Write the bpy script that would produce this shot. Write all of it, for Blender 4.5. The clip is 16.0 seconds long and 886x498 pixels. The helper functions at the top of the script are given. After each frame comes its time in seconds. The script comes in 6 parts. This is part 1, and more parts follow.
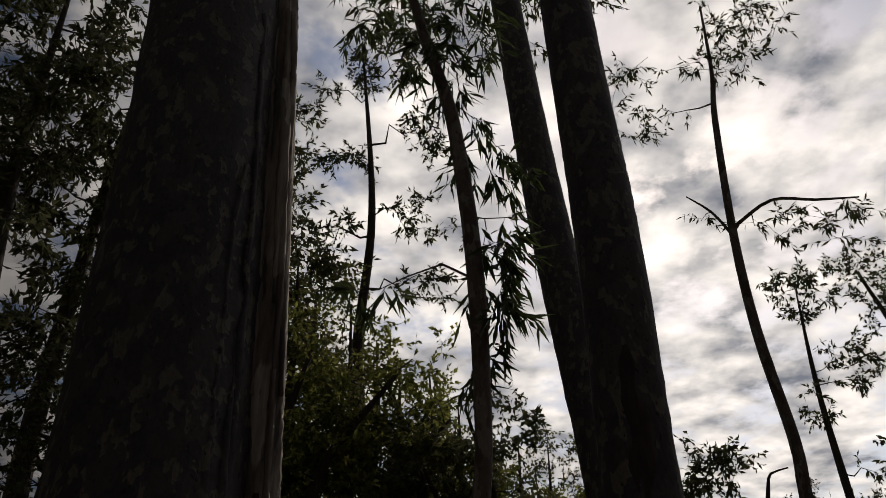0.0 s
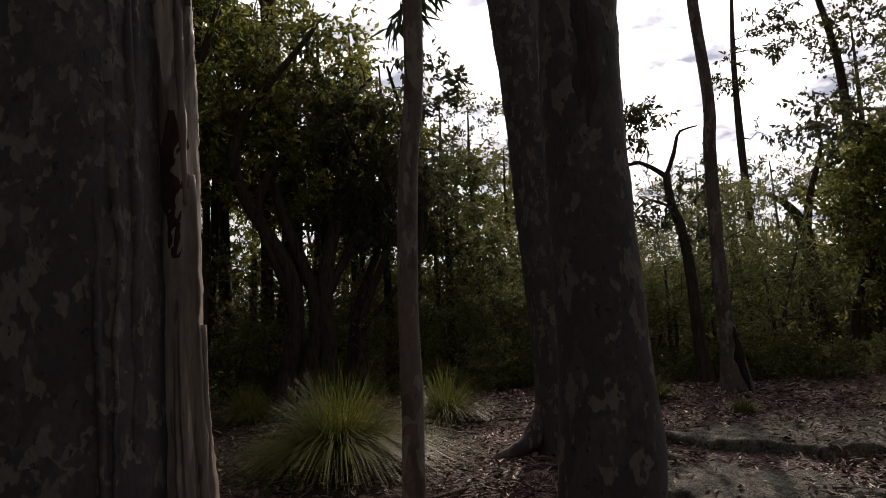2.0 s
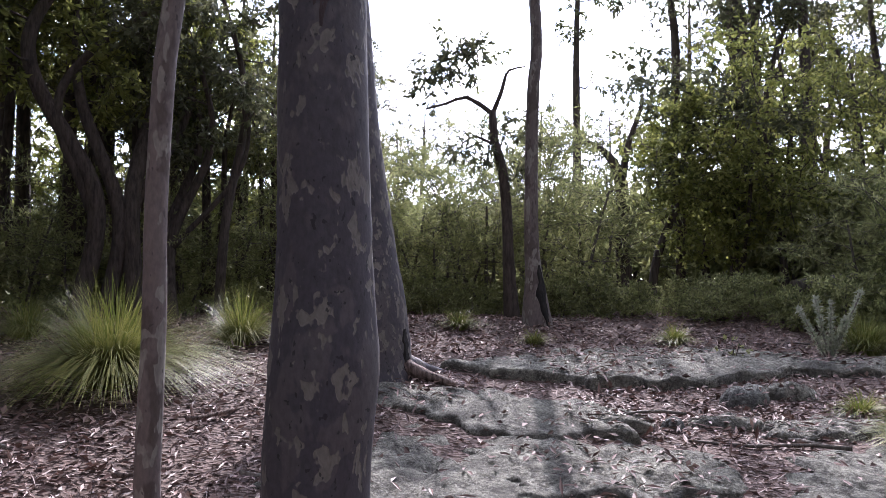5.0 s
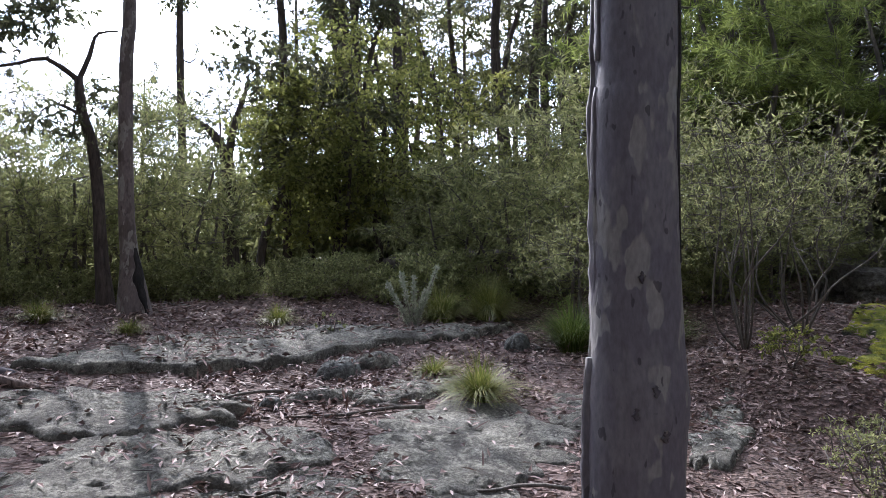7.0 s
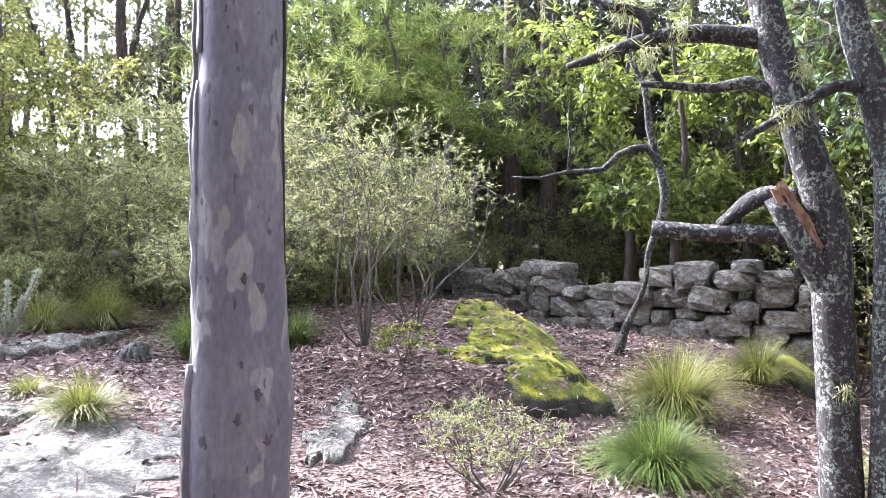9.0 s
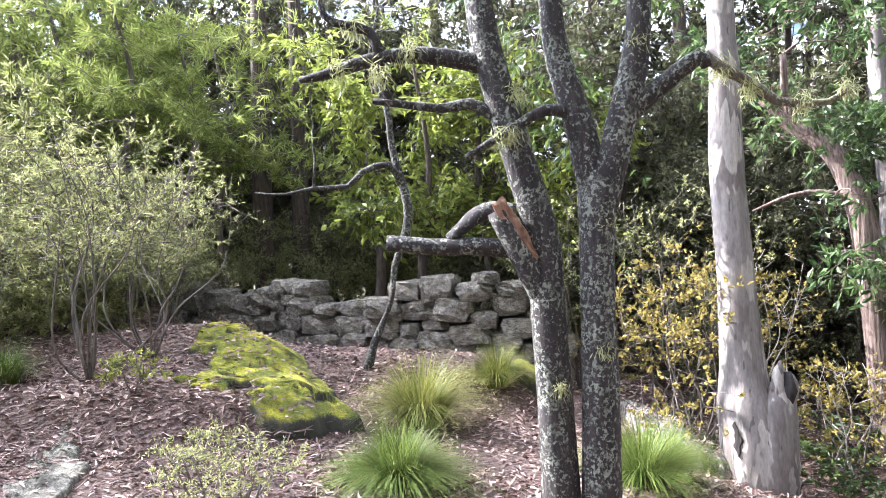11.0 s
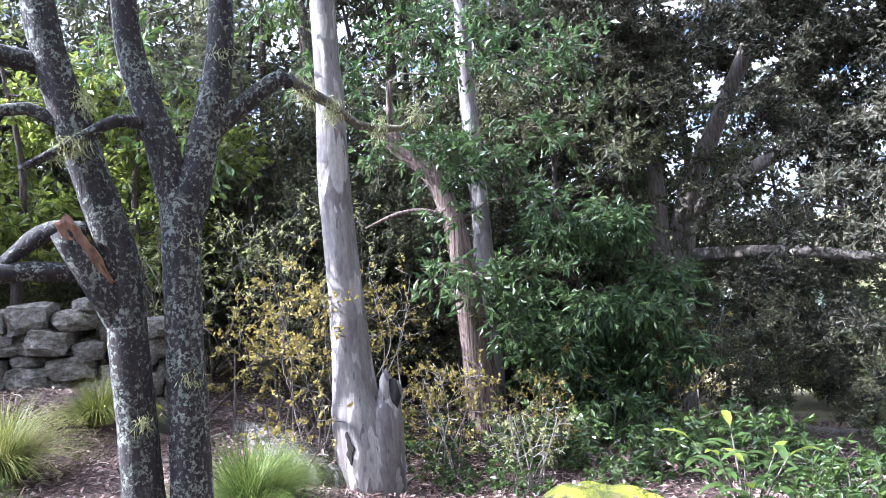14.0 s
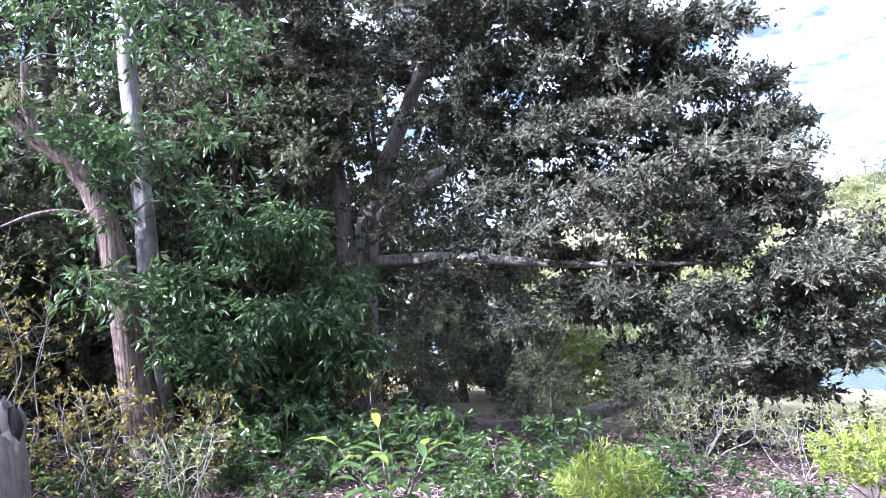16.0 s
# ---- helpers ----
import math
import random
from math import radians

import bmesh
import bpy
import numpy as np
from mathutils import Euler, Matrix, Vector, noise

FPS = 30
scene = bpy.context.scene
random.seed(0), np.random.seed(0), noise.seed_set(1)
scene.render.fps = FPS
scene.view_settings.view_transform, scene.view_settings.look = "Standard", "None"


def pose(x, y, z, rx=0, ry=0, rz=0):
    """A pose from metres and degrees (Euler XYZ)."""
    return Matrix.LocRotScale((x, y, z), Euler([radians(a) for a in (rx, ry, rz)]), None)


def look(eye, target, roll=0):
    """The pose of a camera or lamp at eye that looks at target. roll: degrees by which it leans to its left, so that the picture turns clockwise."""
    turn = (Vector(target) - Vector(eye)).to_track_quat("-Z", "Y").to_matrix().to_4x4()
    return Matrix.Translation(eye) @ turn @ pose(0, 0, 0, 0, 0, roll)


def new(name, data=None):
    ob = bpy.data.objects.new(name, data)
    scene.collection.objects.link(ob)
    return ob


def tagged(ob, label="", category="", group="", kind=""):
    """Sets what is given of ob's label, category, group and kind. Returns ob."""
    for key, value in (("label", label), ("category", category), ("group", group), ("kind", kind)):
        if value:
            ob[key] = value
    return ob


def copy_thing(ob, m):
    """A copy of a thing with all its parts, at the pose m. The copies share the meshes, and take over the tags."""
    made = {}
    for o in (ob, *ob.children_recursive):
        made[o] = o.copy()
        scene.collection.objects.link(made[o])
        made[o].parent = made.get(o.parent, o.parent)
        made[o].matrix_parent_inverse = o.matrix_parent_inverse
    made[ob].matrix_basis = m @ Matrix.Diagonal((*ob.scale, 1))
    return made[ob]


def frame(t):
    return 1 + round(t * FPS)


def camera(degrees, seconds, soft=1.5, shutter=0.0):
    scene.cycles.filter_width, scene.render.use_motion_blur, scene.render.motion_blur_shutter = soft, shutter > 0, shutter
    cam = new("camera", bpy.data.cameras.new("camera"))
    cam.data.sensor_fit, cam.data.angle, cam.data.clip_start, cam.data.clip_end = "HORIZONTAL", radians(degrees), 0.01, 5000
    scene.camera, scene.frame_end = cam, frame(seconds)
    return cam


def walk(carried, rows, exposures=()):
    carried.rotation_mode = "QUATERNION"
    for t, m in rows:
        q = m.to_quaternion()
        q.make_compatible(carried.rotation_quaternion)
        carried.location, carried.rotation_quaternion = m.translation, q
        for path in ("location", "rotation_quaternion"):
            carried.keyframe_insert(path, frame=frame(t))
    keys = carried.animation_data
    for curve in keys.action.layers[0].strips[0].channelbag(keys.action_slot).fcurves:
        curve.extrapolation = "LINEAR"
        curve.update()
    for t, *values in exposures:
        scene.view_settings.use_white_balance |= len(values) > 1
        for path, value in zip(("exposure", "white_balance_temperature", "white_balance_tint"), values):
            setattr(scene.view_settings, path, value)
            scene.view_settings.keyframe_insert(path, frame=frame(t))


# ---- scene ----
# ================= camera and its walk =================
cam = camera(61.6, 16.0, soft=0.55)
PATH = [
    (0, (0.8, 0.161, 1.633), (0.758, 1.854, 2.696), -2.0),
    (0.5, (0.756, 0.293, 1.607), (0.764, 2.091, 2.482), -2.5),
    (1, (0.733, 0.398, 1.57), (0.854, 2.297, 2.187), -2.8),
    (1.5, (0.713, 0.423, 1.547), (0.898, 2.368, 1.977), -2.3),
    (2, (0.735, 0.432, 1.52), (0.874, 2.411, 1.768), -3.1),
    (2.5, (0.799, 0.442, 1.511), (0.887, 2.431, 1.697), -3.0),
    (3, (0.832, 0.466, 1.516), (0.904, 2.46, 1.656), -3.0),
    (3.2, (0.833, 0.475, 1.512), (0.901, 2.47, 1.641), -2.9),
    (5.3, (1.225, 0.49, 1.444), (1.892, 2.375, 1.487), 0.1),
    (5.5, (1.251, 0.494, 1.444), (2.023, 2.339, 1.481), -0.1),
    (6, (1.26, 0.523, 1.44), (2.242, 2.265, 1.463), -0.5),
    (6.5, (1.273, 0.506, 1.454), (2.473, 2.106, 1.462), -1.7),
    (7, (1.267, 0.448, 1.459), (2.657, 1.886, 1.458), -0.9),
    (7.5, (1.294, 0.419, 1.455), (2.836, 1.692, 1.455), -0.3),
    (8, (1.327, 0.391, 1.45), (3.026, 1.447, 1.45), -0.7),
    (8.5, (1.368, 0.383, 1.453), (3.192, 1.202, 1.443), -0.6),
    (9, (1.387, 0.363, 1.453), (3.278, 1.012, 1.445), -0.6),
    (9.5, (1.415, 0.319, 1.45), (3.356, 0.8, 1.461), -1.1),
    (10, (1.473, 0.274, 1.447), (3.452, 0.562, 1.471), -1.5),
    (10.2, (1.478, 0.264, 1.448), (3.466, 0.486, 1.47), -1.4),
    (12.3, (1.456, 0.206, 1.421), (3.441, -0.039, 1.45), -2.5),
    (12.5, (1.448, 0.2, 1.419), (3.426, -0.096, 1.446), -2.0),
    (13, (1.42, 0.106, 1.425), (3.375, -0.318, 1.458), -2.3),
    (13.5, (1.469, -0.024, 1.429), (3.349, -0.704, 1.46), -2.9),
    (14, (1.499, -0.135, 1.438), (3.304, -0.998, 1.461), -3.8),
    (14.5, (1.499, -0.233, 1.436), (3.224, -1.244, 1.446), -3.8),
    (15, (1.484, -0.347, 1.418), (3.099, -1.526, 1.424), -3.6),
    (15.5, (1.457, -0.486, 1.385), (2.947, -1.82, 1.391), -3.4),
    (16, (1.479, -0.617, 1.356), (2.826, -2.096, 1.355), -4.0),
]
walk(cam, [(t, look(eye, target, roll)) for t, eye, target, roll in PATH],
     exposures=[(0.0, -2.5, 7200, 14), (0.5, -2.75, 7300, 14), (1.0, -2.75, 7100, 13), (1.6, -2.7, 7200, 13), (2.0, -1.2, 7100, 20), (2.4, 0.3, 6900, 26), (3.0, 0.85, 6700, 32),
                (5.5, 0.9, 5600, 22), (7.0, 0.72, 5600, 19), (7.5, 0.95, 5600, 22), (8.0, 1.6, 5700, 22), (9.0, 2.55, 5600, 22), (10.0, 2.6, 5800, 20), (12.5, 2.38, 5700, 18), (14.0, 2.2, 5250, 20), (15.4, 2.12, 5100, 22), (16.0, 2.28, 5080, 23)])

# ================= sky and sun =================
SUN_AZ, SUN_EL = radians(20.6), radians(37.0)
world = bpy.data.worlds.new("sky")
scene.world = world
world.use_nodes = True
wn, wl = world.node_tree.nodes, world.node_tree.links
wn.clear()
w_out = wn.new("ShaderNodeOutputWorld")
w_bg = wn.new("ShaderNodeBackground")
w_sky = wn.new("ShaderNodeTexSky")
w_sky.sky_type = "NISHITA"
w_sky.sun_disc = False
w_sky.sun_elevation = SUN_EL
w_sky.sun_rotation = SUN_AZ
w_tc = wn.new("ShaderNodeTexCoord")
w_sep = wn.new("ShaderNodeSeparateXYZ")
wl.new(w_tc.outputs["Generated"], w_sep.inputs[0])
w_up = wn.new("ShaderNodeMath")
w_up.operation = "MAXIMUM"
wl.new(w_sep.outputs["Z"], w_up.inputs[0])
w_up.inputs[1].default_value = 0.0
w_den = wn.new("ShaderNodeMath")
w_den.operation = "ADD"
wl.new(w_up.outputs[0], w_den.inputs[0])
w_den.inputs[1].default_value = 0.16
w_map = wn.new("ShaderNodeVectorMath")
w_map.operation = "DIVIDE"
wl.new(w_tc.outputs["Generated"], w_map.inputs[0])
wl.new(w_den.outputs[0], w_map.inputs[1])
w_noise = wn.new("ShaderNodeTexNoise")
w_noise.inputs["Scale"].default_value = 6.0
w_noise.inputs["Detail"].default_value = 9.0
w_noise.inputs["Roughness"].default_value = 0.58
w_ramp = wn.new("ShaderNodeValToRGB")
w_ramp.color_ramp.elements[0].position = 0.36
w_ramp.color_ramp.elements[1].position = 0.51
w_ramp.color_ramp.elements[0].color = (0, 0, 0, 1)
w_cloud = wn.new("ShaderNodeTexNoise")
w_cloud.inputs["Scale"].default_value = 7.0
w_cloud.inputs["Detail"].default_value = 6.0
w_crgb = wn.new("ShaderNodeValToRGB")
w_crgb.color_ramp.elements[0].position = 0.32
w_crgb.color_ramp.elements[0].color = (2.6, 3.0, 3.8, 1)
w_crgb.color_ramp.elements[1].position = 0.68
w_crgb.color_ramp.elements[1].color = (16.0, 16.0, 15.8, 1)
w_mix = wn.new("ShaderNodeMix")
w_mix.data_type = "RGBA"
wl.new(w_map.outputs[0], w_noise.inputs["Vector"])
wl.new(w_map.outputs[0], w_cloud.inputs["Vector"])
wl.new(w_noise.outputs["Fac"], w_ramp.inputs["Fac"])
wl.new(w_cloud.outputs["Fac"], w_crgb.inputs["Fac"])
wl.new(w_ramp.outputs["Color"], w_mix.inputs["Factor"])
w_dot = wn.new("ShaderNodeVectorMath")
w_dot.operation = "DOT_PRODUCT"
w_dot.inputs[1].default_value = (math.sin(SUN_AZ) * math.cos(SUN_EL), math.cos(SUN_AZ) * math.cos(SUN_EL), math.sin(SUN_EL))
wl.new(w_tc.outputs["Generated"], w_dot.inputs[0])
w_near = wn.new("ShaderNodeMapRange")
w_near.interpolation_type = "SMOOTHERSTEP"
for key, val in (("From Min", 0.55), ("From Max", 1.0), ("To Min", 1.0), ("To Max", 8.0)):
    w_near.inputs[key].default_value = val
wl.new(w_dot.outputs["Value"], w_near.inputs["Value"])
w_glow = wn.new("ShaderNodeVectorMath")
w_glow.operation = "SCALE"
wl.new(w_near.outputs["Result"], w_glow.inputs["Scale"])
wl.new(w_crgb.outputs["Color"], w_mix.inputs["B"])
w_blue = wn.new("ShaderNodeVectorMath")
w_blue.operation = "MULTIPLY"
w_blue.inputs[1].default_value = (1.0, 1.06, 1.12)
wl.new(w_sky.outputs["Color"], w_blue.inputs[0])
wl.new(w_blue.outputs["Vector"], w_mix.inputs["A"])
wl.new(w_mix.outputs["Result"], w_glow.inputs[0])
wl.new(w_glow.outputs["Vector"], w_bg.inputs["Color"])
w_bg.inputs["Strength"].default_value = 0.05
wl.new(w_bg.outputs["Background"], w_out.inputs["Surface"])

sun = new("sun", bpy.data.lights.new("sun", "SUN"))
sun.data.energy, sun.data.angle, sun.data.color = 5.0, radians(0.6), (1.0, 0.93, 0.82)
sun.matrix_world = look((0, 0, 40), Vector((0, 0, 40)) - Vector((math.sin(SUN_AZ) * math.cos(SUN_EL), math.cos(SUN_AZ) * math.cos(SUN_EL), math.sin(SUN_EL))))


# ================= materials =================
def nodes(name):
    m = bpy.data.materials.new(name)
    m.use_nodes = True
    nt = m.node_tree
    return m, nt, nt.nodes["Principled BSDF"]


def add(nt, kind, **given):
    n = nt.nodes.new("ShaderNode" + kind)
    for k, v in given.items():
        key = k.replace("_", " ")
        if isinstance(v, bpy.types.NodeSocket):
            nt.links.new(v, n.inputs[key])
        else:
            n.inputs[key].default_value = v
    return n


def ramp(nt, fac, stops):
    r = nt.nodes.new("ShaderNodeValToRGB")
    e = r.color_ramp.elements
    while len(e) < len(stops):
        e.new(0.5)
    for el, (p, c) in zip(e, stops):
        el.position = p
        el.color = (*c, 1) if len(c) == 3 else (c[0], c[0], c[0], 1)
    nt.links.new(fac, r.inputs["Fac"])
    return r.outputs["Color"]


def blend(nt, fac, a, b, mode="MIX"):
    n = nt.nodes.new("ShaderNodeMix")
    n.data_type, n.blend_type = "RGBA", mode
    for key, v in (("Factor", fac), ("A", a), ("B", b)):
        if isinstance(v, bpy.types.NodeSocket):
            nt.links.new(v, n.inputs[key])
        elif key == "Factor":
            n.inputs[key].default_value = v
        else:
            n.inputs[key].default_value = (*v, 1)
    return n.outputs["Result"]


def coords(nt, scale=(1, 1, 1)):
    tc = nt.nodes.new("ShaderNodeTexCoord")
    mp = add(nt, "Mapping", Vector=tc.outputs["Object"])
    mp.inputs["Scale"].default_value = scale
    return mp.outputs["Vector"]


def bump(nt, b, height, strength, dist=0.02):
    n = add(nt, "Bump", Height=height, Strength=strength, Distance=dist)
    nt.links.new(n.outputs["Normal"], b.inputs["Normal"])


def noise_tex(nt, vec, scale, detail=5.0, rough=0.55):
    return add(nt, "TexNoise", Vector=vec, Scale=scale, Detail=detail, Roughness=rough).outputs["Fac"]


def leaf_material(name, dark, mid, light, rough=0.45, through_light=0.42):
    m, nt, b = nodes(name)
    g = nt.nodes.new("ShaderNodeNewGeometry")
    col = ramp(nt, g.outputs["Random Per Island"], [(0.0, dark), (0.55, mid), (1.0, light)])
    big = noise_tex(nt, coords(nt), 0.9, 3)
    col = blend(nt, ramp(nt, big, [(0.35, (0.0,)), (0.7, (0.45,))]), col, light)
    nt.links.new(col, b.inputs["Base Color"])
    b.inputs["Roughness"].default_value = rough
    b.inputs["Specular IOR Level"].default_value = 0.5 if rough < 0.4 else 0.22
    tr = add(nt, "BsdfTranslucent", Color=col)
    mx = nt.nodes.new("ShaderNodeMixShader")
    mx.inputs[0].default_value = through_light
    nt.links.new(b.outputs[0], mx.inputs[1])
    nt.links.new(tr.outputs[0], mx.inputs[2])
    nt.links.new(mx.outputs[0], nt.nodes["Material Output"].inputs["Surface"])
    return m


def bark_material(name, base, patch, pale, patch_scale=9.0, rough=0.75, stretch=0.45, bump_s=0.35, streak=0.0):
    m, nt, b = nodes(name)
    v = coords(nt, (1, 1, stretch))
    warp = add(nt, "TexNoise", Vector=v, Scale=3.0, Detail=4.0)
    vv = nt.nodes.new("ShaderNodeVectorMath")
    vv.operation = "MULTIPLY_ADD"
    nt.links.new(warp.outputs["Color"], vv.inputs[0])
    vv.inputs[1].default_value = (0.12, 0.12, 0.12)
    nt.links.new(v, vv.inputs[2])
    wv = vv.outputs[0]
    other = add(nt, "Mapping", Vector=wv)
    other.inputs["Location"].default_value = (3.1, 7.7, 1.9)
    n1 = noise_tex(nt, wv, patch_scale * 0.55, 3)
    n2 = noise_tex(nt, v, 2.2, 5)
    n3 = noise_tex(nt, v, 60, 4)
    n4 = noise_tex(nt, other.outputs[0], patch_scale * 0.95, 2.5, 0.6)
    n5 = noise_tex(nt, other.outputs[0], patch_scale * 2.6, 2)
    col = blend(nt, ramp(nt, n1, [(0.50, (0.0,)), (0.54, (1.0,))]), base, patch)
    col = blend(nt, ramp(nt, n4, [(0.555, (0.0,)), (0.58, (1.0,))]), col, pale)
    col = blend(nt, ramp(nt, n2, [(0.35, (0.0,)), (0.75, (0.45,))]), col, patch)
    col = blend(nt, ramp(nt, n5, [(0.66, (0.0,)), (0.69, (0.8,))]), col, tuple(c * 0.35 for c in base))
    col = blend(nt, 0.35, col, ramp(nt, n3, [(0.3, (0.25,)), (0.7, (0.8,))]), "OVERLAY")
    if streak:
        s = noise_tex(nt, coords(nt, (14, 14, 0.8)), 1.6, 5)
        col = blend(nt, streak, col, ramp(nt, s, [(0.35, (0.12,)), (0.65, (0.85,))]), "OVERLAY")
    nt.links.new(col, b.inputs["Base Color"])
    b.inputs["Roughness"].default_value = rough
    hh = blend(nt, 0.35, ramp(nt, n4, [(0.56, (1.0,)), (0.61, (0.0,))]), ramp(nt, n3, [(0.2, (0.0,)), (0.8, (1.0,))]))
    bump(nt, b, hh, bump_s, 0.01)
    return m


def rough_bark_material(name, dark, light, lichen=None, lichen_amount=0.5, furrow=9.0, stretch=0.22):
    m, nt, b = nodes(name)
    v = coords(nt, (1, 1, stretch))
    n1 = noise_tex(nt, v, furrow * 3, 6, 0.65)
    n2 = noise_tex(nt, coords(nt), 14, 5)
    col = ramp(nt, n1, [(0.32, dark), (0.68, light)])
    if lichen:
        spots = noise_tex(nt, coords(nt), 42, 5, 0.7)
        big = noise_tex(nt, coords(nt), 4.0, 3)
        mask = add(nt, "Math", Value=spots)
        mask.operation = "ADD"
        nt.links.new(add_math(nt, big, 0.35), mask.inputs[1])
        lo = 0.79 - 0.22 * lichen_amount
        k = ramp(nt, mask.outputs[0], [(lo, (0.0,)), (lo + 0.05, (1.0,))])
        coarse = noise_tex(nt, coords(nt), 13, 6, 0.72)
        k = blend(nt, ramp(nt, coarse, [(0.42, (0.25,)), (0.55, (1.0,))]), (0.0, 0.0, 0.0), k)
        k = blend(nt, ramp(nt, coarse, [(0.66, (0.0,)), (0.70, (0.7,))]), k, (1.0, 1.0, 1.0))
        col = blend(nt, k, col, ramp(nt, n2, [(0.3, lichen[0]), (0.7, lichen[1])]))
    nt.links.new(col, b.inputs["Base Color"])
    b.inputs["Roughness"].default_value = 0.92
    bump(nt, b, n1, 0.7, 0.02)
    return m


def add_math(nt, sock, k):
    n = nt.nodes.new("ShaderNodeMath")
    n.operation = "MULTIPLY"
    nt.links.new(sock, n.inputs[0])
    n.inputs[1].default_value = k
    return n.outputs[0]


def stone_material(name, base, dark, pale, moss=None, scale=6.0, cracks=False):
    m, nt, b = nodes(name)
    v = coords(nt)
    oi = nt.nodes.new("ShaderNodeObjectInfo")
    n1 = noise_tex(nt, v, scale, 7, 0.65)
    n2 = noise_tex(nt, v, scale * 6, 5, 0.6)
    n3 = noise_tex(nt, v, 1.1, 3)
    col = ramp(nt, n1, [(0.3, dark), (0.48, base), (0.66, pale)])
    col = blend(nt, ramp(nt, n2, [(0.5, (0.0,)), (0.62, (0.75,))]), col, pale)
    col = blend(nt, ramp(nt, n2, [(0.33, (0.7,)), (0.42, (0.0,))]), col, dark)
    if moss:
        col = blend(nt, ramp(nt, n3, [(0.58, (0.0,)), (0.7, (0.6,))]), col, moss)
    if cracks:
        wp = add(nt, "TexNoise", Vector=v, Scale=2.5, Detail=5.0)
        ad = nt.nodes.new("ShaderNodeVectorMath")
        ad.operation = "MULTIPLY_ADD"
        nt.links.new(wp.outputs["Color"], ad.inputs[0])
        ad.inputs[1].default_value = (0.7, 0.7, 0.7)
        nt.links.new(v, ad.inputs[2])
        ve = nt.nodes.new("ShaderNodeTexVoronoi")
        ve.feature = "DISTANCE_TO_EDGE"
        ve.inputs["Scale"].default_value = 0.9
        nt.links.new(ad.outputs[0], ve.inputs["Vector"])
        col = blend(nt, ramp(nt, ve.outputs["Distance"], [(0.004, (0.7,)), (0.018, (0.0,))]), col, dark)
        col = blend(nt, ramp(nt, noise_tex(nt, v, 3.1, 6, 0.7), [(0.40, (0.85,)), (0.52, (0.0,))]), col, tuple(0.5 * (a + d) for a, d in zip(base, dark)))
    grit = noise_tex(nt, v, 46, 6, 0.75)
    col = blend(nt, 0.55, col, ramp(nt, grit, [(0.36, (0.08,)), (0.5, (0.5,)), (0.66, (0.95,))]), "OVERLAY")
    col = blend(nt, add_math(nt, oi.outputs["Random"], 0.35), col, dark)
    nt.links.new(col, b.inputs["Base Color"])
    b.inputs["Roughness"].default_value = 0.95
    bump(nt, b, blend(nt, 0.5, ramp(nt, n1, [(0.2, (0.0,)), (0.8, (1.0,))]), ramp(nt, grit, [(0.25, (0.0,)), (0.75, (1.0,))])), 1.0, 0.03)
    return m


def litter_material():
    m, nt, b = nodes("leaf_litter_soil")
    v = coords(nt)
    vor = add(nt, "TexVoronoi", Vector=coords(nt, (1, 1, 1)), Scale=34.0)
    vor.inputs["Randomness"].default_value = 1.0
    n1 = noise_tex(nt, v, 1.2, 5)
    n2 = noise_tex(nt, v, 70, 4)
    col = ramp(nt, vor.outputs["Color"], [(0.0, (0.035, 0.022, 0.018)), (0.5, (0.095, 0.06, 0.048)), (1.0, (0.2, 0.14, 0.12))])
    col = blend(nt, ramp(nt, n1, [(0.4, (0.0,)), (0.65, (0.7,))]), col, (0.085, 0.055, 0.04))
    col = blend(nt, ramp(nt, n2, [(0.35, (0.5,)), (0.5, (0.0,))]), col, (0.03, 0.02, 0.016))
    # grass and distant bush past the clearing
    ge = nt.nodes.new("ShaderNodeNewGeometry")
    le = nt.nodes.new("ShaderNodeVectorMath")
    le.operation = "LENGTH"
    nt.links.new(ge.outputs["Position"], le.inputs[0])
    far = nt.nodes.new("ShaderNodeMapRange")
    far.inputs["From Min"].default_value, far.inputs["From Max"].default_value = 12.0, 19.0
    nt.links.new(le.outputs["Value"], far.inputs["Value"])
    col = blend(nt, far.outputs["Result"], col, ramp(nt, noise_tex(nt, v, 0.25, 5), [(0.3, (0.09, 0.09, 0.035)), (0.5, (0.2, 0.17, 0.08)), (0.7, (0.34, 0.29, 0.14))]))
    nt.links.new(col, b.inputs["Base Color"])
    b.inputs["Roughness"].default_value = 0.95
    bump(nt, b, vor.outputs["Distance"], 0.7, 0.03)
    return m


